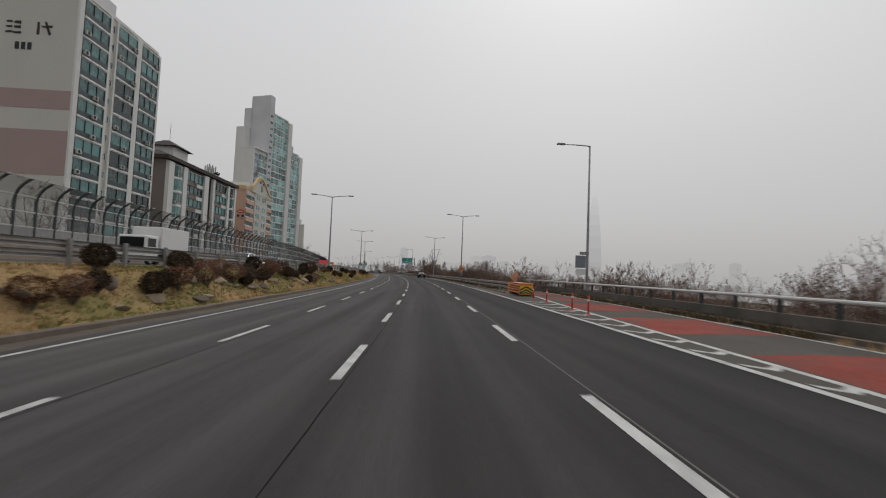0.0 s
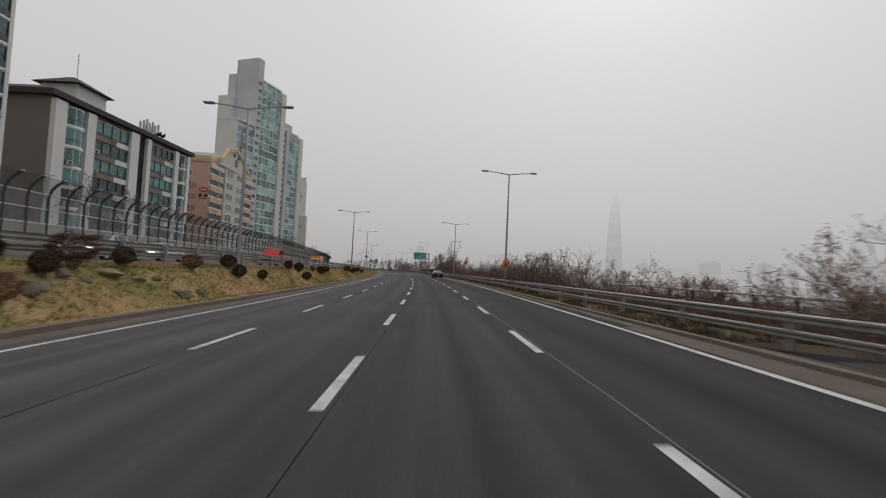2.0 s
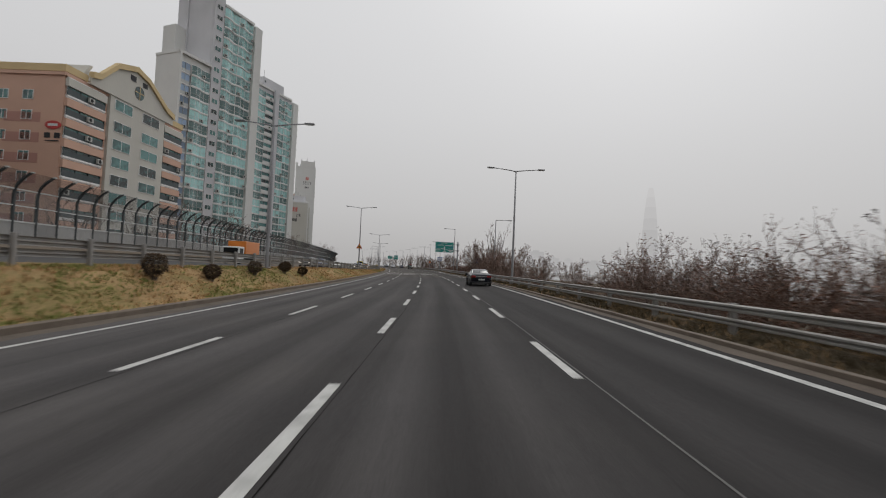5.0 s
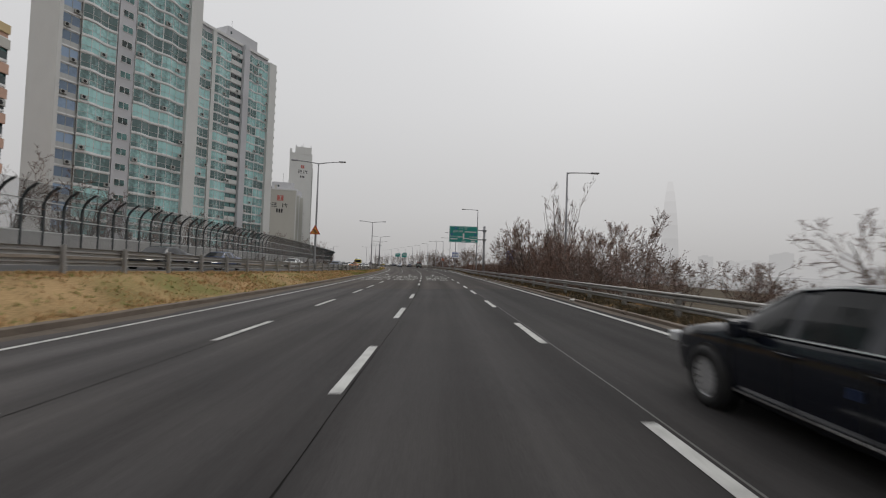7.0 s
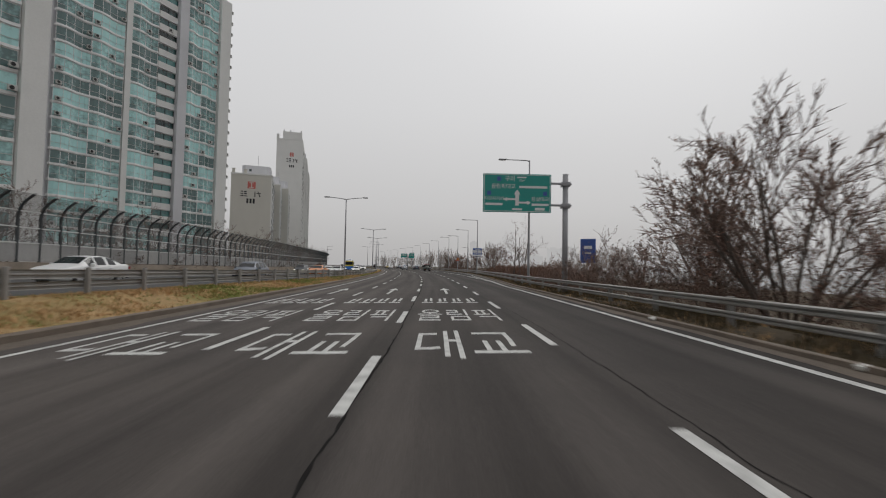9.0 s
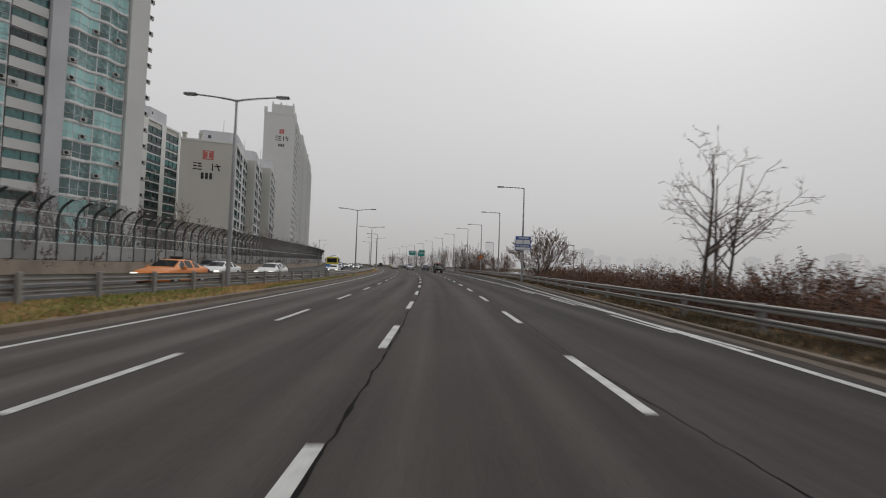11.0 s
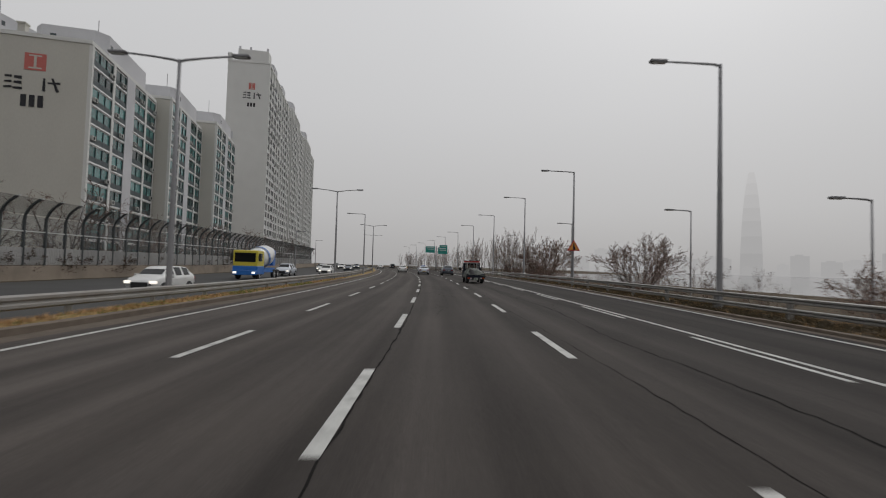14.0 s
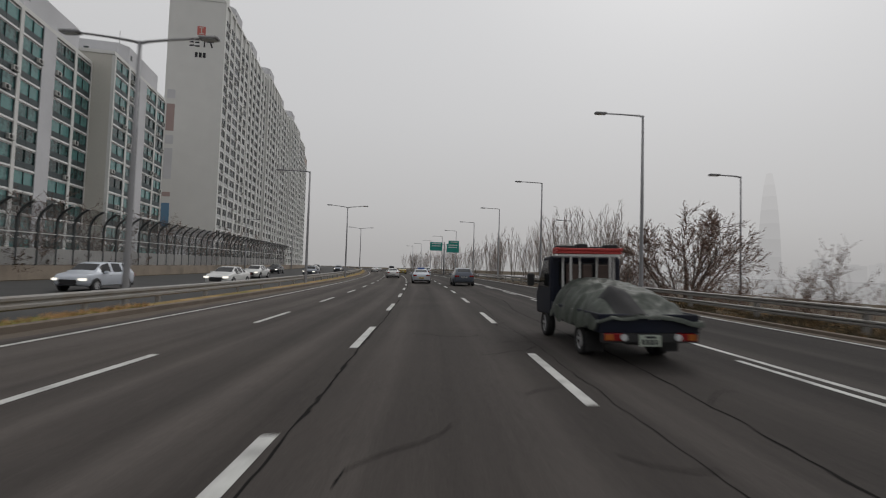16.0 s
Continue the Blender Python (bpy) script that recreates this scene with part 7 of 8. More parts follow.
def flatbed(m):
    """Small flatbed truck with a tarpaulin load and a rack behind the cab."""
    c = thing("flatbed_truck", "dark navy flatbed truck with green tarpaulin load and red rack", "truck", m)
    bm = bmesh.new()
    prism(bm, [(1.15, 0.55), (2.45, 0.5), (2.52, 0.95), (2.42, 1.15), (1.75, 1.93), (1.2, 1.96), (1.12, 1.85)], -0.84, 0.84)
    part("cab", bevelled(bm, 0.06, 2), TRUCK_NAVY, c)
    part("rear_window", bevelled(boxes((-0.66, 0.66, 1.085, 1.125, 1.25, 1.8)), 0.015), CAR_GLASS, c)
    for side in (1, -1):
        bm = bmesh.new()
        prism(bm, [(1.3, 1.2), (2.25, 1.2), (1.74, 1.84), (1.3, 1.84)], min(side * 0.835, side * 0.85), max(side * 0.835, side * 0.85))
        part("side_window", bm, CAR_GLASS, c)
        mi = part("mirror", bevelled(boxes((min(side * 0.98, side * 1.16), max(side * 0.98, side * 1.16), 2.1, 2.2, 1.2, 1.52)), 0.03), TRIM, c)
        part("mirror_arm", boxes((min(side * 0.82, side * 1.0), max(side * 0.82, side * 1.0), 2.13, 2.17, 1.3, 1.34)), TRIM, mi)
        wheel(c, side * 0.73, 1.75, side, 0.31, 0.2, 6)
        wheel(c, side * 0.70, -0.72, side, 0.29, 0.26, 6)
        part("side_board", bevelled(boxes((min(side * 0.82, side * 0.87), max(side * 0.82, side * 0.87), -1.78, 1.0, 0.56, 0.88)), 0.012), TRUCK_NAVY, c)
        part("board_latch", boxes((min(side * 0.87, side * 0.885), max(side * 0.87, side * 0.885), -0.5, -0.44, 0.6, 0.86), (min(side * 0.87, side * 0.885), max(side * 0.87, side * 0.885), 0.5, 0.56, 0.6, 0.86)), STEEL, c)
        x0, x1 = sorted((side * 0.45, side * 0.80))
        lamp = part("tail_lamp", bevelled(boxes((x0, x1, -1.88, -1.80, 0.43, 0.56)), 0.015), TAIL_RED, c)
        part("indicator", boxes((side * 0.72 - 0.075, side * 0.72 + 0.075, -1.886, -1.881, 0.445, 0.545)), AMBER, lamp)
        part("reversing_lamp", tube(bmesh.new(), [(side * 0.47, -1.90, 0.495), (side * 0.47, -1.87, 0.495)], 0.06, 14), LAMP_CLEAR, lamp)
        part("mud_flap", boxes((side * 0.7 - 0.16, side * 0.7 + 0.16, -1.2, -1.18, 0.14, 0.5)), BLACK, c)
        part("rack_post", boxes(*[(side * 0.6 - d - 0.022, side * 0.6 - d + 0.022, y - 0.022, y + 0.022, 0.6, 1.98) for d, y in ((0, 1.0), (side * 0.14, 0.86))]), WHITE_RAIL, c, "white steel rack posts")
        part("rack_post", boxes((side * 0.2 - 0.02, side * 0.2 + 0.02, 0.98, 1.02, 0.6, 1.98)), WHITE_RAIL, c)
    part("bed_floor", boxes((-0.83, 0.83, -1.78, 1.02, 0.58, 0.63)), TRIM, c)
    part("chassis", boxes((-0.34, 0.34, -1.7, 2.3, 0.34, 0.57)), TRIM, c)
    part("tailgate", bevelled(boxes((-0.87, 0.87, -1.84, -1.79, 0.56, 0.88)), 0.012), TRUCK_NAVY, c)
    part("tailgate_mark", boxes((-0.04, 0.42, -1.846, -1.841, 0.79, 0.845)), PLATE_WHITE, c, "plain white maker's mark")
    part("rear_frame", bevelled(boxes((-0.84, 0.84, -1.86, -1.78, 0.40, 0.555)), 0.012), TRIM, c)
    pl = part("number_plate", boxes((-0.2, 0.17, -1.885, -1.862, 0.345, 0.535)), PLATE_GREEN, c)
    part("plate_bars", boxes((-0.1, 0.08, -1.89, -1.8855, 0.48, 0.515), *[(-0.16 + 0.075 * k, -0.11 + 0.075 * k, -1.89, -1.8855, 0.37, 0.46) for k in range(4)]), INK, pl)
    # red rack on top, with a lamp bar
    red = mat("faded_red_paint", (0.42, 0.035, 0.03), 0.5, vary=0.15, bump=0)
    rk = part("roof_rack", bevelled(boxes((-0.8, 0.72, 0.8, 1.14, 1.99, 2.06), (-0.8, -0.74, 0.75, 1.15, 2.06, 2.13), (0.66, 0.72, 0.75, 1.15, 2.06, 2.13), (-0.8, 0.72, 0.78, 0.83, 2.06, 2.12)), 0.01), red, c, "red steel rack")
    for x0, x1, h in ((-0.78, -0.36, 0.12), (-0.3, -0.05, 0.16), (0.0, 0.3, 0.1), (0.36, 0.66, 0.15)):
        part("bundle", bevelled(boxes((x0, x1, 0.86, 1.12, 2.062, 2.062 + h)), 0.03, 2), BLACK, rk, "black bundle")
    part("rack_beam", boxes((-0.72, 0.66, 0.82, 0.88, 1.93, 1.985)), WHITE_RAIL, c)
    for x0, x1 in ((-0.5, -0.2), (-0.12, 0.1), (0.2, 0.5)):
        part("cloth_bundle", bevelled(boxes((x0, x1, 1.02, 1.08, 1.15 + 0.2 * x1, 1.75)), 0.02), CLOTH_BROWN, c, "dull brown cloth bundle")
    # tarpaulin over a lumpy load
    tarp = mat("green_tarpaulin", (0.034, 0.042, 0.034), 0.5, vary=0.4, scale=2.0, fine=14, bump=0.25, spec=0.35, tint=(0.05, 0.06, 0.048))

    def sheet_z(u, y):
        """Height of the sheet over the load; u: -1 to 1 across the bed."""
        top = float(np.interp(y, [-1.90, -1.72, -1.42, -0.5, 0.5, 0.82, 0.95], [0.86, 0.98, 1.26, 1.42, 1.49, 1.45, 1.0]))
        if u > 0:
            top -= 0.16 * u * u
        side = max(0.0, 1 - abs(u) ** 3.2) ** 0.62
        z = 0.80 + (top - 0.80) * side
        pull = abs(noise.noise(Vector((u * 1.6 + y * 0.9, y * 1.5, 7.0)))) + 0.6 * abs(noise.noise(Vector((u * 3.1 - y * 1.8, y * 3.0, 2.0)))) + 0.3 * abs(noise.noise(Vector((u * 8.0, y * 7.0, 4.0))))
        drape = abs(math.sin(y * 5.2 + 1.6 * noise.noise(Vector((y * 2.0, u, 1.0))))) * max(0.0, abs(u) - 0.55)
        return z - 0.13 * pull * (0.35 + 0.65 * min(1, (top - 0.8) * 2)) - 0.16 * drape

    bm = bmesh.new()
    nx, ny = 56, 76
    grid = []
    for i in range(nx + 1):
        col = []
        for j in range(ny + 1):
            u, y = -1 + 2 * i / nx, -1.90 + 2.85 * j / ny
            col.append(bm.verts.new((u * (0.90 + 0.03 * abs(noise.noise(Vector((y * 3, u, 6))))), y, sheet_z(u, y))))
        grid.append(col)
    for i in range(nx):
        for j in range(ny):
            bm.faces.new((grid[i][j], grid[i + 1][j], grid[i + 1][j + 1], grid[i][j + 1]))
    skirt = [grid[i][0] for i in range(nx + 1)] + [grid[nx][j] for j in range(1, ny + 1)] + [grid[i][ny] for i in range(nx - 1, -1, -1)] + [grid[0][j] for j in range(ny - 1, 0, -1)]
    low = []
    for v in skirt:
        hang = 0.10 + 0.16 * abs(noise.noise(Vector((v.co.x * 1.6, v.co.y * 1.3, 0.5))))
        if v.co.y < -1.8:
            hang = 0.03 + 0.05 * max(0.0, v.co.x)
        low.append(bm.verts.new((v.co.x * 1.015, v.co.y - (0.012 if v.co.y < -1.8 else 0), v.co.z - hang)))
    for k in range(len(skirt)):
        k2 = (k + 1) % len(skirt)
        bm.faces.new((skirt[k], low[k], low[k2], skirt[k2]))
    bmesh.ops.recalc_face_normals(bm, faces=list(bm.faces))
    part("tarpaulin", bm, tarp, c, "creased dark green tarpaulin", smooth=True)
    # raised black patch: paints the dark inside of an opening under the sheet
    bm = bmesh.new()
    rows = []
    for j in range(9):
        y = -1.86 + 0.62 * j / 8
        w0, w1 = -0.66 + 0.10 * (1 - j / 8), -0.20 + 0.14 * (1 - j / 8)
        rows.append([bm.verts.new((w0 + (w1 - w0) * i / 8, y, sheet_z((w0 + (w1 - w0) * i / 8) / 0.9, y) + 0.015 + 0.09 * math.sin(math.pi * i / 8) * j / 8)) for i in range(9)])
    for a, b in zip(rows, rows[1:]):
        for i in range(8):
            bm.faces.new((a[i], a[i + 1], b[i + 1], b[i]))
    part("opening_shade", bm, BLACK, c, "black patch painting the shade inside an opening of the sheet", smooth=True)
    return c


flatbed(on_road(292.9, 5.22, 1.0))


# ---- exit ramp, gore, crash cushion ----
def gore_outer(s):
    return along(s, [(-60, 2.4), (6, 7.35), (16, 7.85), (24, 8.35), (31, 9.1), (40, 10.2)])


def ramp_outer(s):
    return along(s, [(-60, 9.9), (9, 10.95), (18, 11.5), (27, 11.8), (37, 12.3), (60, 13.2)])


ramp = part("road", ribbon(S_A, 42, 2, lambda s: [(6.82, 0.003), (min(8.98, max(gore_outer(s), 6.9)), 0.003), (9.0, 0.003), (ramp_outer(s) + 0.5, 0.003)]), ASPHALT_RAMP)
tagged(ramp, "faded brownish asphalt of the exit ramp", "road", kind="structure")
for k_ in range(11):
    a_ = -40 + 7.4 * k_
    ob_ = part("red_surface", ribbon(a_, a_ + 4.4, 0.3, lambda s: [(max(gore_outer(s), 6.9) + 0.14 + 0.05 * noise.noise(Vector((s * 2.2, k_, 0))), 0.006), (max(9.0, gore_outer(s) + 0.3), 0.006), (ramp_outer(s) - 0.15, 0.006)]), RED_ROAD)
    tagged(ob_, "worn red anti-skid band across the exit ramp", "road marking", kind="structure")
road_marking(marking(-30, 40, ramp_outer, 0.15, 0.008, 2), "solid white edge line of the exit ramp")
road_marking(marking(2, 31, gore_outer, 0.15, 0.008, 2), "solid white line of the gore")
for k_ in range(13):
    s_ = 4.6 + 1.33 * k_ * (1 + 0.02 * k_)
    w_ = gore_outer(s_) - 6.9
    if w_ < 0.3:
        continue
    bm = bmesh.new()
    l0_, l2_ = 6.88, gore_outer(s_) - 0.05
    l1_ = l0_ + (l2_ - l0_) * 0.5
    rise_ = 0.8 * (l2_ - l0_)
    for (sa, la), (sb, lb) in (((s_ + rise_, l0_), (s_, l1_)), ((s_, l1_), (s_ + 0.45 * rise_, l2_))):
        f_ = [bm.verts.new(at(a, b, 0.010)) for a, b in ((sa, la), (sb, lb), (sb + 0.26, lb), (sa + 0.26, la))]
        bm.faces.new(f_)
    bmesh.ops.recalc_face_normals(bm, faces=list(bm.faces))
    road_marking(bm, "white painted chevron of the gore")
gore_dirt = part("gutter_dirt", ribbon(33, 47, 1, lambda s: [(6.95, 0.006), (along(s, [(33, 9.2), (47, 8.2)]), 0.007)]), DIRT)
tagged(gore_dirt, "brown grit collected behind the gore", "dirt", kind="structure")

BOLLARD = mat("orange_red_plastic", (0.50, 0.075, 0.045), 0.5, vary=0.12, bump=0)
boll = thing("delineator_post", "red flexible delineator post standing in the gore", "bollard", road_pose(17.3, 7.62, 0), group="gore posts")
part("post", tube(bmesh.new(), [(0, 0, 0.05), (0, 0, 0.7), (0, 0, 0.75)], [0.04, 0.037, 0.02], 10), BOLLARD, boll, smooth=True)
part("base", tube(bmesh.new(), [(0, 0, 0), (0, 0, 0.035), (0, 0, 0.05)], [0.12, 0.1, 0.05], 12), BOLLARD, boll)
part("band", tube(bmesh.new(), [(0, 0, 0.52), (0, 0, 0.60)], 0.042, 10), SIGN_WHITE, boll)
for s_, l_ in ((19.7, 7.8), (24.5, 8.02), (28.1, 8.2)):
    copy_thing(boll, road_pose(s_, l_, 0))

CUSHION = mat("orange_steel_panels", (0.56, 0.155, 0.03), 0.5, vary=0.12, scale=2, bump=0.05, dirt=(0.25, 0.11, 0.06), dirt_amount=0.5, dirt_scale=2)
SAFETY_YELLOW = mat("safety_yellow", (0.55, 0.40, 0.03), 0.5, vary=0.1, bump=0)
cc = thing("crash_cushion", "orange steel crash cushion with a black and yellow chevron nose", "crash cushion", road_pose(31.0, 8.42, 0, -3.5))
for k_ in range(4):
    bm = bmesh.new()
    y0_, y1_ = 0.1 + k_ * 1.25, 1.42 + k_ * 1.25
    for side_ in (1, -1):
        for j in range(4):
            z_ = 0.13 + 0.17 * j
            x_ = side_ * (0.40 + 0.02 * k_)
            prism_pts = [(x_, z_), (x_ + side_ * 0.07, z_ + 0.045), (x_ + side_ * 0.07, z_ + 0.11), (x_, z_ + 0.155)]
            a_ = [bm.verts.new((x, y0_, z)) for x, z in prism_pts]
            b_ = [bm.verts.new((x + side_ * 0.02, y1_, z)) for x, z in prism_pts]
            for i in range(3):
                bm.faces.new((a_[i], a_[i + 1], b_[i + 1], b_[i]))
            bm.faces.new((a_[3], a_[0], b_[0], b_[3]))
    bmesh.ops.recalc_face_normals(bm, faces=list(bm.faces))
    part("side_panel", bm, CUSHION, cc)
    part("lid", bevelled(boxes((-0.44 - 0.02 * k_, 0.44 + 0.02 * k_, y0_, y1_ - 0.05, 0.83, 0.88)), 0.015), CUSHION, cc)
    part("diaphragm", boxes((-0.38, 0.38, y1_ - 0.12, y1_ - 0.06, 0.04, 0.83)), TRIM, cc)
nose = part("nose", bevelled(boxes((-0.47, 0.47, -0.12, 0.1, 0.06, 0.9)), 0.05, 2), CUSHION, cc)
part("nose_panel", boxes((-0.43, 0.43, -0.135, -0.121, 0.14, 0.72)), SAFETY_YELLOW, nose)
bm = bmesh.new()
for k_ in range(3):
    z_ = 0.14 + 0.2 * k_
    for side_ in (1, -1):
        v_ = [(0.0, z_ + 0.16), (0.0, z_ + 0.06 + 0.0), (side_ * 0.43, max(0.14, z_ - 0.2)), (side_ * 0.43, max(0.14, z_ - 0.08))]
        v_ = [(x, min(0.72, z)) for x, z in v_]
        f_ = [bm.verts.new((x, -0.1395, z)) for x, z in v_]
        bm.faces.new(f_ if side_ > 0 else f_[::-1])
part("chevron", bm, INK, nose, "black chevrons")
part("foot", boxes((-0.4, -0.2, -0.05, 5.0, 0.0, 0.06), (0.2, 0.4, -0.05, 5.0, 0.0, 0.06)), TRIM, cc)
# striped end of the guard rail
et = thing("rail_end_marker", "black and yellow striped end plate of the guard rail", "road marker", road_pose(38.6, 8.85, 0))
part("plate", bevelled(boxes((-0.16, 0.16, -0.04, 0.0, 0.2, 0.82)), 0.01), SAFETY_YELLOW, et)
part("stand", boxes((-0.05, 0.05, 0.0, 0.06, -0.3, 0.8)), STEEL, et)
bm = bmesh.new()
for k_ in range(3):
    z_ = 0.24 + 0.2 * k_
    f_ = [bm.verts.new((x, -0.046, z)) for x, z in ((-0.15, z_), (0.15, z_ + 0.1), (0.15, min(0.8, z_ + 0.2)), (-0.15, z_ + 0.1))]
    bm.faces.new(f_)
part("stripe", bm, INK, et)
# orange diamond board
ds = thing("diamond_sign", "small faded orange diamond board behind the crash cushion", "road sign", road_pose(41.2, 9.9, 0))
bm = boxes((-0.36, 0.36, -0.02, 0.0, -0.36, 0.36))
bmesh.ops.rotate(bm, verts=bm.verts, cent=(0, 0, 0), matrix=Matrix.Rotation(radians(45), 3, "Y"))
bmesh.ops.translate(bm, verts=bm.verts, vec=(0, 0, 1.25))
part("panel", bm, mat("faded_orange", (0.55, 0.27, 0.17), 0.6, vary=0.1), ds)
part("post", boxes((-0.025, 0.025, 0.0, 0.04, -0.05, 1.2)), STEEL_POLE, ds)
# retaining wall and pipe rail along the ramp
rw = thing("ramp_parapet", "low stained concrete wall with a pale pipe rail along the ramp", "parapet", Matrix())
part("wall", ribbon(S_A, 62, 3, lambda s: [(ramp_outer(s) + 1.15, -0.4), (ramp_outer(s) + 1.15, 0.5), (ramp_outer(s) + 1.4, 0.5), (ramp_outer(s) + 1.4, -0.9)], closed=True), PARAPET, rw)
part("pipe_rail", ribbon(S_A, 66, 3, lambda s: [(ramp_outer(s) + 1.27 + 0.06 * math.cos(a), 0.98 + 0.06 * math.sin(a)) for a in [2 * math.pi * j / 8 for j in range(8)]], closed=True), WHITE_RAIL, rw, "pale pipe rail")
me_ = finish(boxes((-0.05, 0.05, -0.05, 0.05, 0.4, 0.96)))
me_.materials.append(DARK_POST)
for k_ in range(42):
    p_ = part("rail_post", me_, None, rw)
    p_.matrix_world = road_pose(-30 + 2.2 * k_, ramp_outer(-30 + 2.2 * k_) + 1.27, 0)
part("kerb", ribbon(S_A, 46, 3, lambda s: [(ramp_outer(s) + 0.55, 0.0), (ramp_outer(s) + 0.55, 0.13), (ramp_outer(s) + 0.75, 0.14), (ramp_outer(s) + 0.75, 0.0)], closed=True), KERB, rw)

# ---- second lane lines, road lettering, seams and cracks ----
road_marking(marking(205, 478, lambda s: 7.45, 0.13, 0.006), "solid white line of the merging lane")
for k_ in range(30):
    road_marking(marking(207.4 + 8 * k_, 211.6 + 8 * k_, 7.14, 0.12))


def road_text(body, s, l, width, length):
    me = text_mesh(body, 1.0, 0.0)
    xs = [v.co.x for v in me.vertices]
    ys = [v.co.y for v in me.vertices]
    if not xs or max(xs) - min(xs) < 1e-6:
        return
    cx, cy = (max(xs) + min(xs)) / 2, (max(ys) + min(ys)) / 2
    kx, ky = width / (max(xs) - min(xs)), length / (max(ys) - min(ys))
    for v in me.vertices:
        p = at(s + (v.co.y - cy) * ky, l + (v.co.x - cx) * kx, 0.007)
        v.co = p
    ob = part("road_lettering", me, PAINT)
    tagged(ob, "white painted lane lettering stretched along the road", "road marking", kind="structure")


for l_ in (-5.1, -1.7, 1.75):
    road_text("대교", 169.3, l_, 2.2, 3.4)
    road_text("올림픽", 174.8, l_, 2.6, 3.4)
    bm = bmesh.new()
    for k_ in range(4):
        for (da, db, sa, sb) in ((0.0, 0.5, 0.0, 0.35), (0.1, 0.22, 0.6, 2.4), (0.34, 0.46, 0.9, 2.8)):
            f_ = [bm.verts.new(at(179.6 + a, l_ - 1.3 + 0.66 * k_ + b, 0.007)) for a, b in ((sa, da), (sa, db), (sb, db), (sb, da))]
            bm.faces.new(f_)
    road_marking(bm, "white painted bars of unreadable lane lettering")
for l_ in (-5.1, -1.7, 1.75):
    bm = bmesh.new()
    bm.faces.new([bm.verts.new(at(a, l_ + b, 0.007)) for a, b in ((186, -0.08), (186, 0.08), (190, 0.08), (190, -0.08))])
    bm.faces.new([bm.verts.new(at(a, l_ + b, 0.007)) for a, b in ((190, -0.35), (190, 0.35), (192.4, 0.0))])
    road_marking(bm, "white painted lane arrow")


def crack(s0, s1, l, wid, seed, label, wander=0.12, step=0.6):
    off = seed * 7.3
    lf = lambda s: l + wander * noise.noise(Vector((s * 0.12, off, 0))) + min(0.05, 0.4 * wander) * noise.noise(Vector((s * 1.3, off, 3))) + min(0.05, 0.3 * wander) * noise.noise(Vector((s * 4.3, off, 5)))
    wf = lambda s: wid * (0.35 + 1.9 * abs(noise.noise(Vector((s * 1.7, off, 9)))))
    ob = part("road_seam", ribbon(s0, s1, step, lambda s: [(lf(s) - wf(s), 0.0045), (lf(s) + wf(s), 0.0045)]), TAR)
    return tagged(ob, label, "road seam", kind="structure")


crack(S_A, SEAM, 0.14, 0.009, 1, "thin dark seam beside the lane line", 0.03)
crack(S_A, SEAM, -3.25, 0.007, 2, "thin dark seam beside the lane line", 0.03)
ob_ = part("road_seam", ribbon(S_A, SEAM, 3, lambda s: [(3.60 + 0.012 * math.sin(s), 0.0045), (3.628 + 0.012 * math.sin(s), 0.0045)]), mat("pale_seam", (0.10, 0.097, 0.094), 0.8, vary=0.2))
tagged(ob_, "thin pale seam beside the lane line", "road seam", kind="structure")
crack(SEAM, 420, 0.12, 0.024, 3, "wide tar-filled crack along the lane line", 0.10, 0.2)
crack(SEAM, 420, 3.75, 0.009, 4, "dark ragged crack along the lane line", 0.3, 0.2)
crack(222, 338, 5.1, 0.017, 5, "dark wandering crack across the outer lane", 1.0, 0.2)
web = bmesh.new()
wr_ = random.Random(91)
for k_ in range(46):
    s_, l_ = wr_.uniform(264, 296), wr_.uniform(0.6, 6.2)
    ang_ = wr_.uniform(0, 6.28)
    prev_ = None
    for i in range(wr_.randint(4, 8)):
        wd_ = wr_.uniform(0.006, 0.014)
        ns_, nl_ = -math.sin(ang_) * wd_, math.cos(ang_) * wd_
        cur_ = [web.verts.new(at(s_ + ns_, l_ + nl_, 0.0045)), web.verts.new(at(s_ - ns_, l_ - nl_, 0.0045))]
        if prev_:
            web.faces.new((prev_[0], prev_[1], cur_[1], cur_[0]))
        prev_ = cur_
        ang_ += wr_.uniform(-0.7, 0.7)
        s_ += math.cos(ang_) * 0.28
        l_ += math.sin(ang_) * 0.28
tagged(part("road_seam", web, TAR), "web of fine cracks in the worn lane", "road seam", kind="structure")
joint = part("road_seam", ribbon(SEAM - 0.015, SEAM + 0.015, 0.03, lambda s: [(-8.0, 0.004), (8.0, 0.004)]), TAR)
tagged(joint, "dark cross joint where the surfacing changes", "road seam", kind="structure")
# ---- litter along the outer kerb ----
LITTER = mat("pale_litter", (0.5, 0.49, 0.46), 0.8, vary=0.2)
for k_, (s_, l_) in enumerate(((136.5, 7.55), (142.0, 7.5), (149.0, 7.7), (157.6, 7.45), (166.5, 7.6), (173, 7.5), (239, 10.3), (255, 11.2))):
    r_ = random.Random(50 + k_)
    bm = bmesh.new()
    bmesh.ops.create_icosphere(bm, subdivisions=1, radius=0.12)
    for v in bm.verts:
        v.co = Vector((v.co.x * r_.uniform(0.8, 2.0), v.co.y * r_.uniform(0.8, 1.6), v.co.z * 0.6))
    ob_ = part("litter", bm, LITTER if k_ % 3 else DIRT)
    ob_.matrix_world = Matrix.Translation(at(s_, l_, 0.05))
    tagged(ob_, "crumpled pale scrap of litter by the kerb", "litter", group="litter")

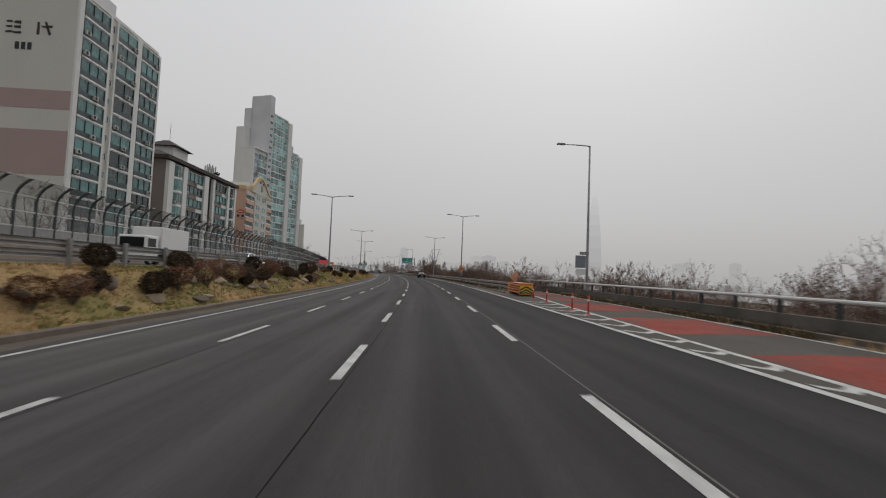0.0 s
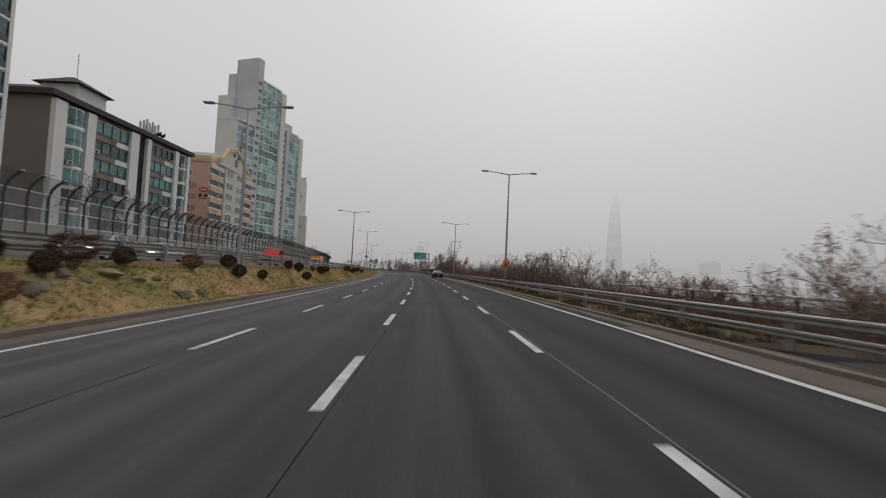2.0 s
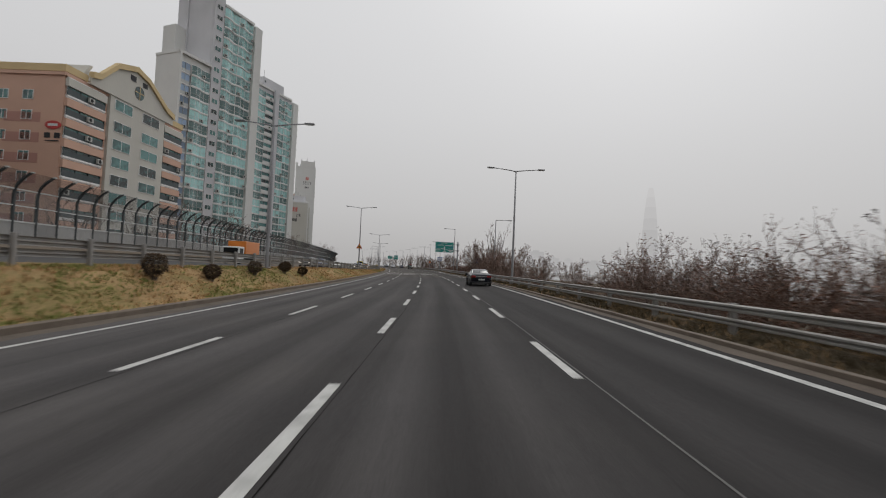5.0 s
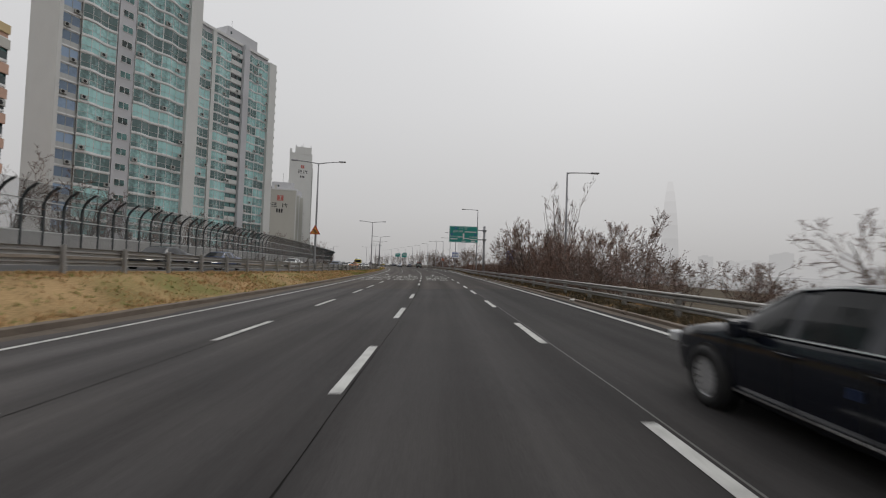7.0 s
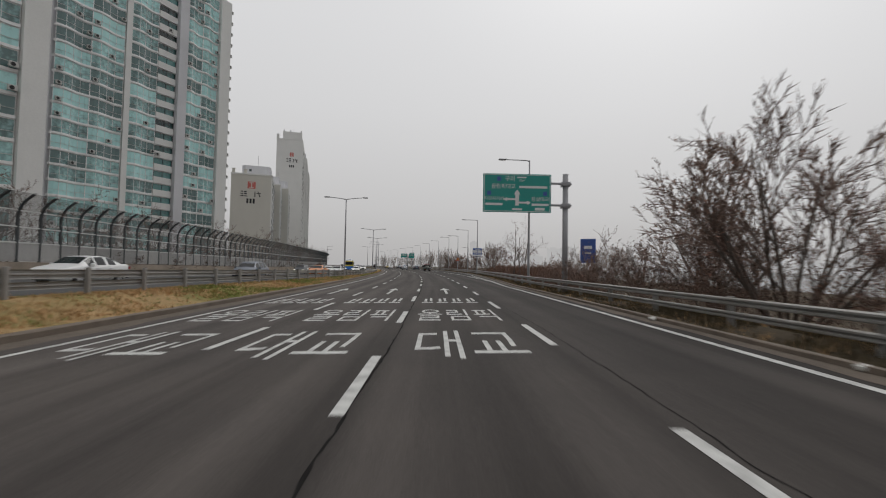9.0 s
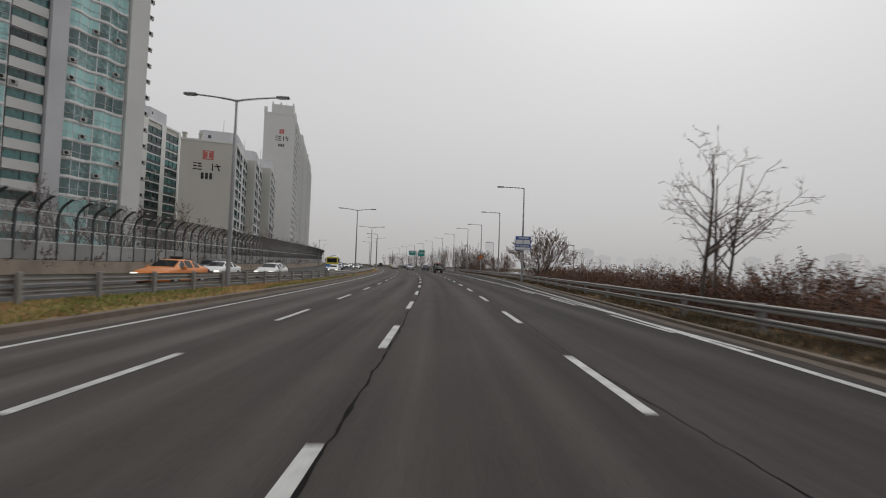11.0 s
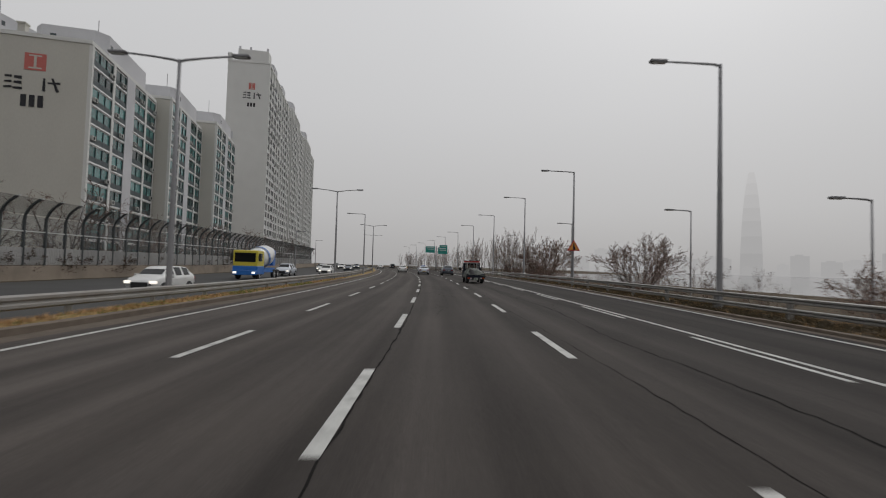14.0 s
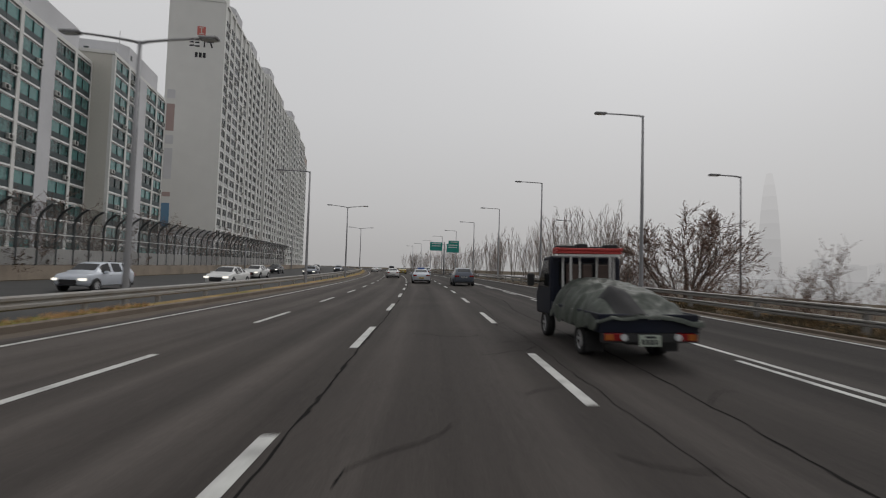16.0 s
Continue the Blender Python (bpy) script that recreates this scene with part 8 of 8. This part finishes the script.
# ---- far side of the river; its mist is painted as a grey glow ----
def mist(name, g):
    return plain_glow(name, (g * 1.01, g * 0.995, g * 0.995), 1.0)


MIST_GLOW_A, MIST_GLOW_B = mist("mist_glow_far", 0.435), mist("mist_glow_mid", 0.405)
TOWER_B = 0.352279   # bearing of the tall tower to the right of the road's start, radians
tw = Vector((3100 * math.sin(TOWER_B), 3100 * math.cos(TOWER_B), 0))
sky_tower = thing("distant_tower", "very tall tapering tower, a glowing silhouette with mist painted in", "tower", Matrix.Translation(tw))
# haze painted in: each stage glows paler with height, towards the sky's tone
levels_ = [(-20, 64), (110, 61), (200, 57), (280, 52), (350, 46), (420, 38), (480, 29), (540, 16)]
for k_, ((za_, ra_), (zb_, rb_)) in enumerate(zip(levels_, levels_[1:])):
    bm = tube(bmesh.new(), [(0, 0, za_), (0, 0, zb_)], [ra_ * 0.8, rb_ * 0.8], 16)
    part("tower_stage", bm, mist("mist_glow_tower", 0.395 + 0.027 * k_), sky_tower, smooth=True)
brnd = random.Random(77)
for k_ in range(70):
    b_ = -0.55 + k_ * 0.031 + brnd.uniform(-0.01, 0.01)
    d_ = brnd.uniform(2300, 2900)
    if b_ < -0.1:
        continue
    h_ = brnd.choice([45, 60, 75, 90, 110]) * brnd.uniform(0.7, 1.1)
    w_ = brnd.uniform(25, 70)
    m_ = Matrix.Translation((d_ * math.sin(b_), d_ * math.cos(b_), 0)) @ Matrix.Rotation(-b_ + brnd.uniform(-0.4, 0.4), 4, "Z")
    ob_ = part("distant_building", boxes((-w_ / 2, w_ / 2, -12, 12, -20, h_), (-w_ / 4, w_ / 6, -6, 6, h_, h_ + 6)), MIST_GLOW_B if k_ % 3 else MIST_GLOW_A)
    ob_.matrix_world = m_
    tagged(ob_, "glowing pale apartment silhouette across the river, mist painted in", "backdrop", kind="structure")
ob_ = part("backdrop", boxes((-4200, 4200, 3300, 3310, -20, 26)), MIST_GLOW_A)
tagged(ob_, "faint glowing far shore, mist painted in", "backdrop", kind="structure")
ob_ = part("backdrop", boxes((3300, 3310, -2500, 4200, -20, 30)), MIST_GLOW_A)
tagged(ob_, "faint glowing far shore, mist painted in", "backdrop", kind="structure")
